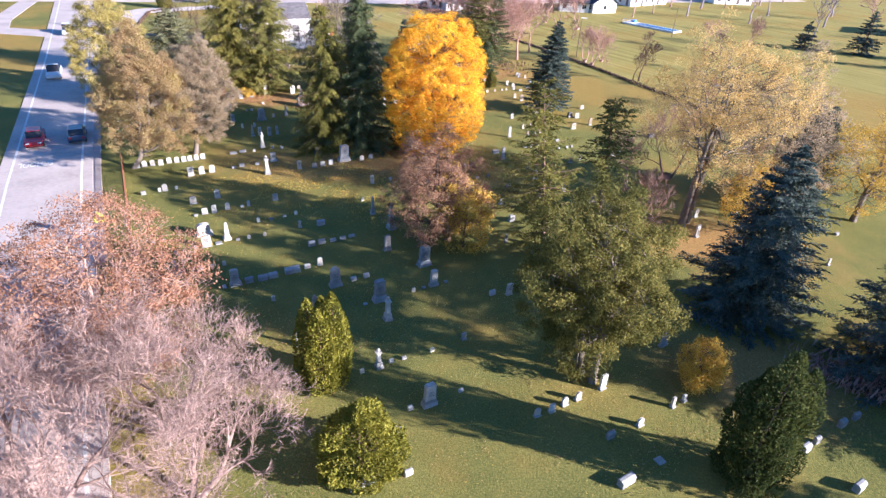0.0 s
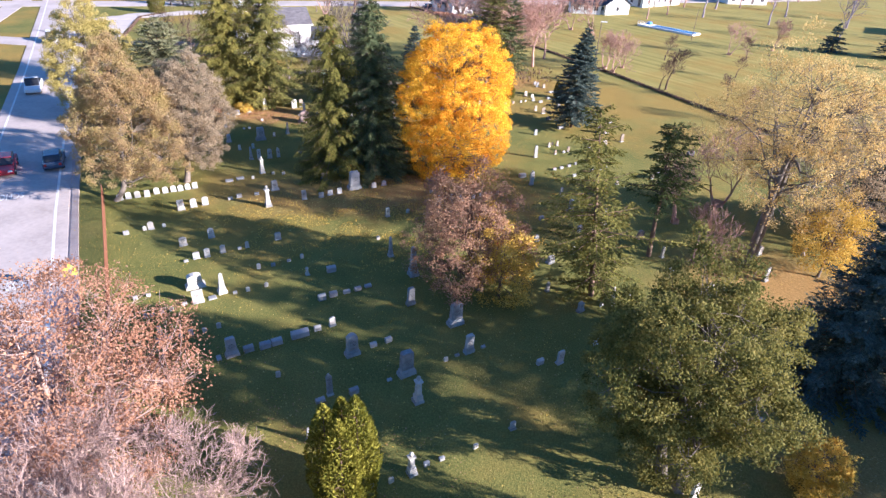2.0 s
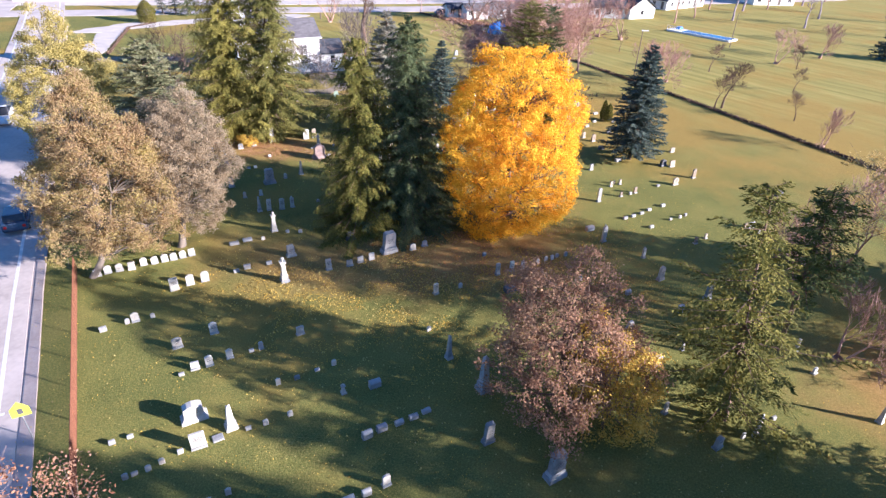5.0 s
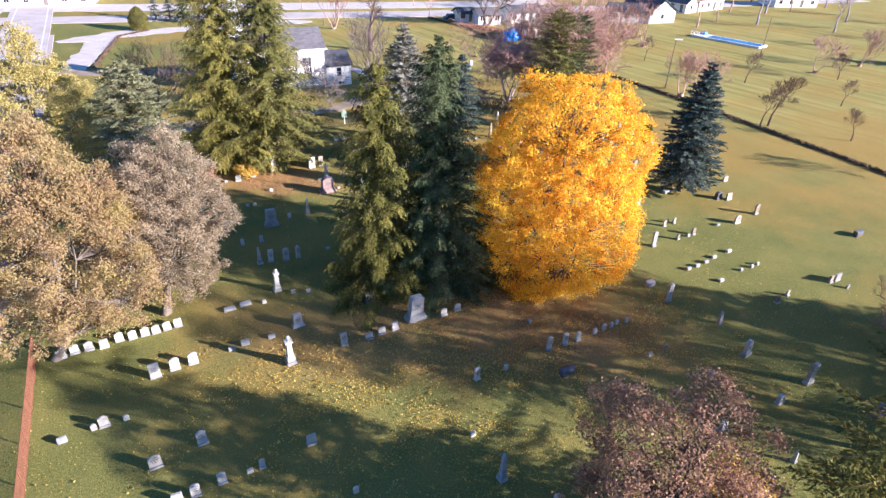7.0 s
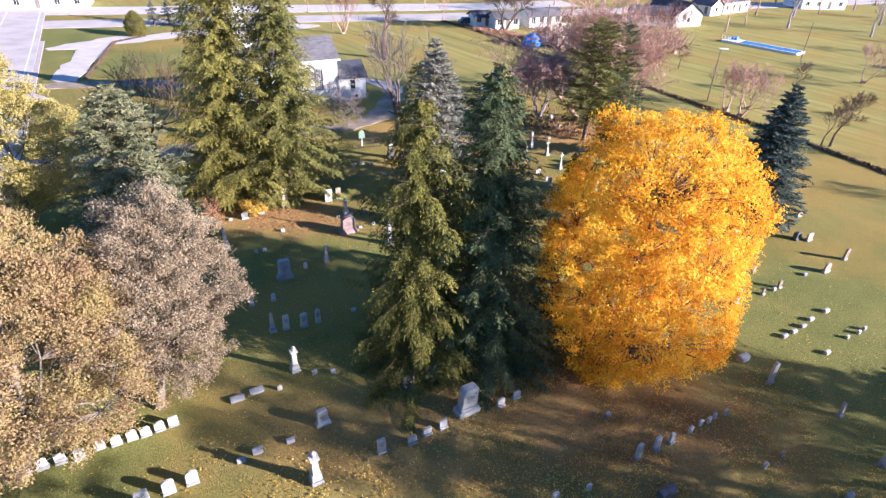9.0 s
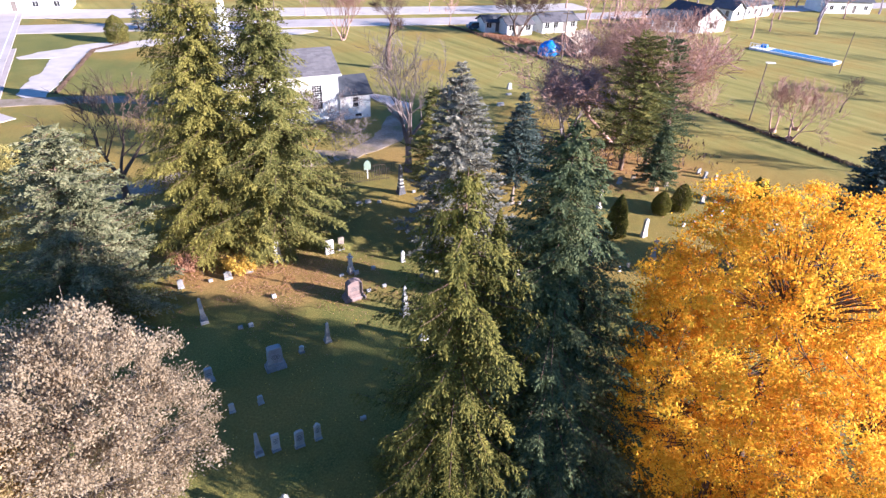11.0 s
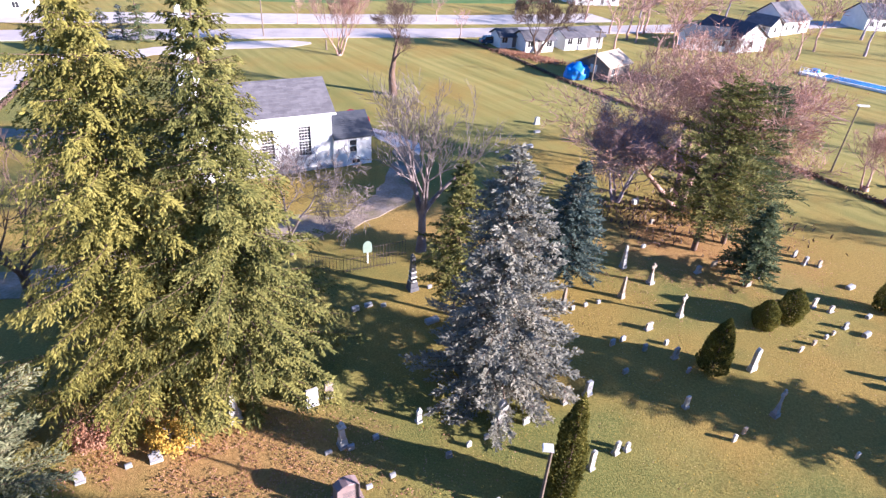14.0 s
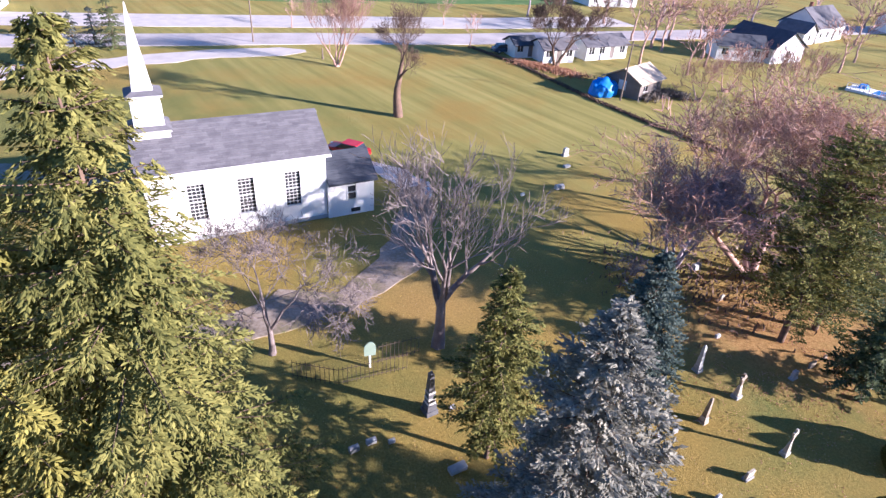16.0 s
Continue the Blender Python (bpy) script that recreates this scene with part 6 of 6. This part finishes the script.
tarp_blue = material("tarp_blue", [(0.02, 0.14, 0.5), (0.04, 0.24, 0.7)], 1.0, 0.45, 0.3)
pool_water = material("pool_water", [(0.02, 0.09, 0.26), (0.05, 0.2, 0.45)], 0.6, 0.15)


def house(x, y, turn, L, D, E, R, wallmat, roofmat, label, windows=3, door=True, chimney=False):
    """A gabled house with windows, a door and overhanging roof; its length along x."""
    t = thing("house", x, y, label, "house", turn=turn)
    holes = []
    for k in range(windows):
        cx = -L / 2 + L * (k + 0.5) / windows
        if door and k == windows // 2:
            holes.append((cx - 0.48, cx + 0.48, 0.15, 2.15))
        else:
            holes.append((cx - 0.55, cx + 0.55, 1.0, 2.1))
    wall_panel("wall", -L / 2, L / 2, 0, E, -D / 2 + 0.2, 0.2, holes, wallmat, t)
    wall_panel("wall", -L / 2, L / 2, 0, E, D / 2, 0.2, holes, wallmat, t)
    for x0 in (-L / 2, L / 2 - 0.2):
        bm = prism(bmesh.new(), [(-D / 2 + 0.2, 0), (D / 2 - 0.2, 0), (D / 2 - 0.2, E), (0, R - 0.12), (-D / 2 + 0.2, E)], x0, x0 + 0.2)
        bm.transform(Matrix(((0, 1, 0, 0), (1, 0, 0, 0), (0, 0, 1, 0), (0, 0, 0, 1))))
        bmesh.ops.recalc_face_normals(bm, faces=bm.faces)
        part("gable", bm, wallmat, t)
        sx = -1 if x0 < 0 else 1
        g = under(new("window"), t)
        cbox("pane", sx * L / 2 - 0.02, sx * L / 2 + 0.015, -0.5, 0.5, 1.0, 2.1, glass_dark, g)
        cbox("frame", sx * L / 2 - 0.03, sx * L / 2 + 0.01, -0.6, 0.6, 0.9, 2.2, paint_white, g)
    for s in (-1, 1):
        roof_side("roof", -L / 2 - 0.4, L / 2 + 0.4, s * (D / 2 + 0.4), E - 0.05, 0, R + 0.1, roofmat, t)
    for x0, x1, z0, z1 in holes:
        for s in (-1, 1):
            y0 = s * (D / 2 - 0.1)
            if z0 < 0.5:
                cbox("door", x0, x1, y0 - 0.03, y0 + 0.03, z0, z1, shed_tan, t)
                continue
            w = under(new("window"), t)
            cbox("pane", x0, x1, y0 - 0.02, y0 + 0.02, z0, z1, glass_dark, w)
            cbox("sill", x0 - 0.08, x1 + 0.08, s * (D / 2) - 0.06, s * (D / 2) + 0.08, z0 - 0.08, z0 - 0.002, paint_white, w)
            cbox("frame", (x0 + x1) / 2 - 0.03, (x0 + x1) / 2 + 0.03, y0 - 0.045, y0 + 0.045, z0, z1, paint_white, w)
    if chimney:
        cbox("chimney", -L * 0.2 - 0.3, -L * 0.2 + 0.3, 0.3, 0.9, E, R + 0.9, brick_red, t)
    return t


house(31.7, 185.2, -60, 11.0, 8.6, 2.8, 5.4, siding, roof_blue, "white single-storey house with a dark roof", 4)
house(25.3, 181.6, 0, 8.6, 5.6, 2.6, 4.2, siding, roof_blue, "white house wing with a dark roof", 3, door=False)
house(52.3, 210.4, 40, 12.5, 9.0, 3.1, 6.6, siding, roof_grey, "white house with a steep grey roof", 4, chimney=True)
house(45.6, 202.6, -50, 6.0, 5.2, 2.6, 4.4, siding, roof_grey, "small white gabled wing beside the steep-roofed house", 2)
house(-10.1, 168.1, 25, 5.8, 4.8, 2.3, 3.5, siding, roof_grey, "small low white cottage", 3)
house(-1.6, 173.6, 31, 9.0, 5.2, 2.4, 3.7, siding, roof_grey, "long low white cottage", 4)
house(-15.4, 169.4, 25, 4.0, 4.0, 2.2, 3.2, siding, roof_blue, "low white outbuilding with a dark blue roof", 2)
house(0.3, 152.2, 49, 6.4, 5.6, 2.3, 3.8, shed_tan, material("roof_tan", [(0.42, 0.33, 0.24), (0.55, 0.45, 0.34)], 0.7, 0.9, 0.2), "dark-walled shed with a pale brown roof", 2)
house(10.0, 236.0, 20, 14.0, 9.0, 3.2, 6.0, siding, roof_grey, "distant pale house with a grey roof", 4)
house(85.0, 226.0, 10, 14.0, 9.0, 3.2, 6.0, siding, roof_blue, "distant pale house with a dark roof", 4)
house(120.0, 175.0, 60, 12.0, 8.0, 3.0, 5.6, siding, roof_blue, "distant low house among bare trees", 4)
house(-118.0, 168.0, 25, 20.0, 10.0, 3.4, 5.5, siding, roof_grey, "long pale building beyond the road", 5)

tp = thing("covered_boat", -4.3, 149.7, "bright blue tarpaulin over a boat", "tarpaulin", turn=45)
bm = bmesh.new()
bmesh.ops.create_icosphere(bm, subdivisions=4, radius=1.0)
for q in bm.verts:
    k = 1 + 0.16 * noise.noise(q.co * 2.3) + 0.07 * noise.noise(q.co * 6.0)
    q.co = Vector((q.co.x * 2.3 * k, q.co.y * 1.7 * k, max(0.0, (q.co.z + 0.35) * 1.75 * k)))
part("cover", bm, tarp_blue, tp, smooth=True)

pl = thing("swimming_pool", 45.0, 158.2, "blue covered pool with a white deck rail", "pool", turn=-46)
cbox("basin", -6.2, 6.2, -1.9, 1.9, -0.3, 0.4, paint_white, pl)
cbox("water", -5.9, 5.9, -1.55, 1.55, 0.3, 0.42, pool_water, pl)
cbox("deck", -9.6, -6.3, -1.9, 1.9, 0, 0.4, paint_white, pl)
for k in range(6):
    cbox("rail_post", -9.6 + k * 0.64, -9.5 + k * 0.64, -1.9, -1.82, 0.4, 1.3, paint_white, pl)
cbox("rail", -9.6, -6.3, -1.9, -1.82, 1.25, 1.34, paint_white, pl)
cbox("slide", -8.6, -7.2, 0.2, 1.4, 0.4, 1.0, tarp_blue, pl, 0.2)

# ---- trees farther off ----
bare_tree("bare_tree", -31.3, 133.0, 13.5, bark_brown, "old leafless tree with a thick forked trunk", 101, trunk_r=0.5, levels=5, clear=2.0, stem_len=0.3, twig=0.014)
bare_tree("bare_tree", -43.2, 152.6, 12.5, twig_red, "cluster of slim leafless stems", 102, trunk_r=0.15, levels=4, stems=5, splay=0.15, spread=0.5)
bare_tree("bare_tree", -9.6, 164.6, 11.5, bark_brown, "dark leafless tree beside the cottages", 103, trunk_r=0.3, levels=5, stems=2, splay=0.5, wide=1.25, twig=0.024)
young = bare_tree("bare_tree", 27.6, 99.4, 5.2, bark_brown, "young leafless tree on the field's edge", 104, trunk_r=0.1, levels=4, clear=0.8)
wide = bare_tree("bare_tree", 20.6, 112.2, 7.0, twig_red, "slender leafless tree on the field's edge", 105, trunk_r=0.13, levels=4, stems=2, splay=0.3)
far_a = bare_tree("bare_tree", 60.0, 185.0, 12.0, twig_purple, "leafless grey-purple tree near the houses", 106, trunk_r=0.25, levels=3, clear=1.2, wide=1.5, twig=0.055, kids=3)
far_b = bare_tree("bare_tree", 8.0, 190.0, 11.0, twig_red, "leafless reddish tree near the houses", 107, trunk_r=0.22, levels=3, clear=1.0, wide=1.5, twig=0.055, spread=0.85, kids=3)
tree_rng = random.Random(9)


def again(src, x, y, s):
    c = copy_thing(src, pose(x, y, 0, 0, 0, tree_rng.uniform(0, 360)))
    c.scale = (s, s, s * tree_rng.uniform(0.9, 1.1))
    return c


for x, y, s in ((37.1, 94.8, 0.85), (20.4, 136.1, 0.8), (34.0, 122.4, 1.0), (28.6, 99.3, 1.5), (52.0, 128.0, 0.9), (44.0, 111.0, 0.8)):
    again(young, x, y, s)
for x, y, s in ((21.4, 109.4, 1.1), (49.9, 132.2, 1.05), (24.0, 113.5, 0.9), (36.0, 84.5, 0.7), (62.0, 140.0, 1.0), (22.9, 54.6, 1.25), (17.5, 50.0, 1.0), (17.0, 42.5, 0.8), (15.3, 156.6, 1.2), (9.5, 150.5, 1.0), (18.3, 151.2, 1.2), (23.0, 149.0, 1.3)):
    again(wide, x, y, s)
for x, y, s in ((70, 205, 1.1), (88, 196, 1.0), (76, 178, 0.9), (98, 180, 1.1), (20, 215, 1.0), (45, 225, 1.1), (66, 236, 1.2), (96, 224, 1.1), (112, 205, 1.0), (-2, 226, 1.0), (30, 242, 1.2), (122, 160, 0.9), (104, 150, 0.8), (84, 156, 0.8), (130, 190, 1.2), (-12, 208, 0.9), (140, 150, 0.9), (118, 125, 0.8)):
    again(far_a, x, y, s)
for x, y, s in ((12, 182, 0.9), (16, 196, 1.0), (5, 206, 1.0), (24, 198, 0.8), (36, 206, 0.9), (58, 222, 1.1), (80, 212, 1.0), (104, 168, 0.9), (3, 118, 0.9), (7, 110, 1.1), (-2.5, 114, 1.0), (9.5, 117, 0.9), (-24, 172, 0.5), (-57, 176, 0.45), (92, 240, 1.1), (110, 238, 1.2), (-30, 190, 0.5), (12, 165, 0.8), (17, 172, 0.8), (126, 140, 0.8), (5.2, 169.4, 1.0), (18.8, 179.1, 1.0), (22.3, 183.7, 1.0), (10.6, 184.2, 1.1), (16.0, 192.6, 1.1), (75.4, 229.8, 1.1), (84.0, 233.0, 1.2), (60.0, 205.0, 1.0), (50.0, 186.0, 0.9), (42.0, 176.0, 0.9)):
    again(far_b, x, y, s)
spruce("spruce_tree", -76.7, 152.3, 9.5, 2.4, needle_dark, "dark spruce beside the side drive", 111, low=0.03)
spruce("blue_spruce", -80.1, 153.0, 5.5, 1.8, needle_blue, "small blue spruce beside the side drive", 112, low=0.03)
spruce("blue_spruce", -82.8, 152.0, 5.0, 1.6, needle_blue, "small blue spruce beside the side drive", 113, low=0.03)
# the last two are unseen, added so that their shade falls across the field
for x, y, h, r, seed in ((76.0, 142.5, 6.0, 3.0, 115), (87.5, 139.0, 9.5, 4.0, 116), (103.0, 135.0, 12.0, 4.2, 117), (108.0, 121.0, 12.0, 4.2, 118)):
    spruce("spruce_tree", x, y, h, r, needle_teal, "dark blue-green spruce beyond the mown field, the outer two added for shade", seed, low=0.02, hang=0.1, step=0.6, per=8, gap=0.45, spray=0.45, width=0.2, sprays=6)
evergreen_bush("yew_bush", -80.9, 141.5, 4.6, 1.9, leaf_olive, "rounded olive bush beside the side drive", 114, n=5000)


def brush(pts, width, height, mat, label, seed, n=2500):
    """A rough strip of weeds and brush along a line, as one mass of blades."""
    rng = np.random.default_rng(seed)
    P = np.array(pts, dtype=float)
    seg = np.linalg.norm(np.diff(P, axis=0), axis=1)
    s = rng.uniform(0, seg.sum(), n)
    i = np.searchsorted(np.cumsum(seg), s).clip(0, len(seg) - 1)
    u = (s - np.concatenate([[0], np.cumsum(seg)])[i]) / seg[i]
    c = P[i] + (P[i + 1] - P[i]) * u[:, None] + rng.normal(size=(n, 2)) * width
    hh = height * rng.uniform(0.3, 1.0, n)
    cc = np.stack([c[:, 0], c[:, 1], hh * 0.45], 1)
    v, f = leaves(cc, rng.normal(size=(n, 3)) * 0.4 + np.array([0, 0, 1.0]), height, 0.16, rng)
    return tagged(new("brush_strip", mesh_from("brush_strip", v, f, mat)), label, "brush", kind="stuff")


brush([(-24, 172), (-16, 163), (-6.5, 147.0), (0.0, 138.0), (9.8, 125.8), (21.9, 106.9), (36.0, 82.6), (44, 70)], 0.2, 0.5, bark_brown, "dark brushy hedge line along the field", 121, 6000)
brush([(-72.0, 111.0), (-76.5, 122.0), (-81.4, 134.6), (-79.0, 141.0)], 0.15, 0.4, bark_brown, "dark weedy edge of the ditch by the road", 124, 1500)
brush([(1.5, 148.0), (5.5, 152.6), (8.0, 150.0)], 0.7, 1.3, bark_grey, "grey brush against the shed", 125, 700)
brush([(-16.0, 164.0), (-11.0, 161.5), (-6.5, 158.0)], 0.9, 0.7, leaf_russet, "rusty dry weeds before the cottages", 126, 1500)
brush([(-10, 104), (-4, 101), (2, 106), (8, 102)], 2.6, 0.6, bark_brown, "brown brush under the bare trees", 122, 900)
brush([(33, 25), (29, 21), (25, 23.5)], 0.9, 0.9, twig_red, "bare reddish brush beside the spruces", 123, 800)
leafy_tree("yellow_shrub", -33.18, 73.0, 1.3, 0.95, leaf_gold, bark_grey, "low golden shrub under the big spruces", 131, low=0.02, clumps=70, per=40, leaf=0.14, trunk_r=0.04, clump_r=0.35)
leafy_tree("yellow_shrub", -37.07, 73.0, 1.3, 1.0, leaf_russet, bark_grey, "low russet shrub under the big spruces", 132, low=0.02, clumps=70, per=40, leaf=0.14, trunk_r=0.04, clump_r=0.35)

# ---- fallen leaves ----
def litter(cx, cy, rx, ry, n, mat, label, seed, size=0.095, patchy=-0.05):
    rng = np.random.default_rng(seed)
    p = rng.normal(size=(n, 2)) * np.array([rx, ry]) + np.array([cx, cy])
    p = p[np.array([noise.noise(Vector((a, b, 0)) * 0.3) + 0.5 * noise.noise(Vector((a, b, 5)) * 1.1) > patchy for a, b in p])]
    n = len(p)
    c = np.stack([p[:, 0], p[:, 1], np.full(n, 0.08)], 1)
    a = rng.normal(size=(n, 3)) * np.array([1, 1, 0.2])
    v, f = leaves(c, a, size, size * 0.75, rng, 0.2)
    return tagged(new("fallen_leaves", mesh_from("fallen_leaves", v, f, mat)), label, "leaves", kind="stuff")


litter(-5.0, 51.0, 6.5, 4.5, 9000, leaf_gold, "yellow fallen leaves scattered over the lawn", 141)
litter(-15.0, 44.5, 7.5, 3.5, 5000, leaf_gold, "yellow fallen leaves scattered over the lawn", 142)
litter(-5.0, 55.0, 5.0, 4.0, 9000, leaf_russet, "russet fallen leaves under the maple", 143)
litter(-32.0, 72.5, 6.0, 2.5, 7000, leaf_russet, "russet needle litter under the spruces", 144)
litter(-2.0, 96.0, 6.0, 5.0, 7000, leaf_russet, "russet leaf litter under the pines", 145)
litter(15.0, 20.0, 9.0, 7.0, 5000, leaf_tan, "tan fallen leaves scattered over the lawn", 146)
litter(-18.0, 14.0, 8.0, 6.0, 6000, leaf_russet, "russet fallen leaves under the bare trees", 147)
litter(-10.0, 45.0, 18.0, 22.0, 14000, leaf_gold, "pale fallen leaves strewn over the lawn", 148, 0.08)
litter(-12.0, 85.0, 14.0, 14.0, 9000, leaf_tan, "tan fallen leaves strewn over the lawn", 149, 0.08)
litter(-9.0, 46.5, 8.5, 4.2, 1700, leaf_straw, "bright yellow fallen leaves dotted over the lawn", 150, 0.13, -0.6)
litter(-8.0, 30.0, 14.0, 9.0, 900, leaf_straw, "bright yellow fallen leaves dotted over the lawn", 151, 0.12, -0.6)
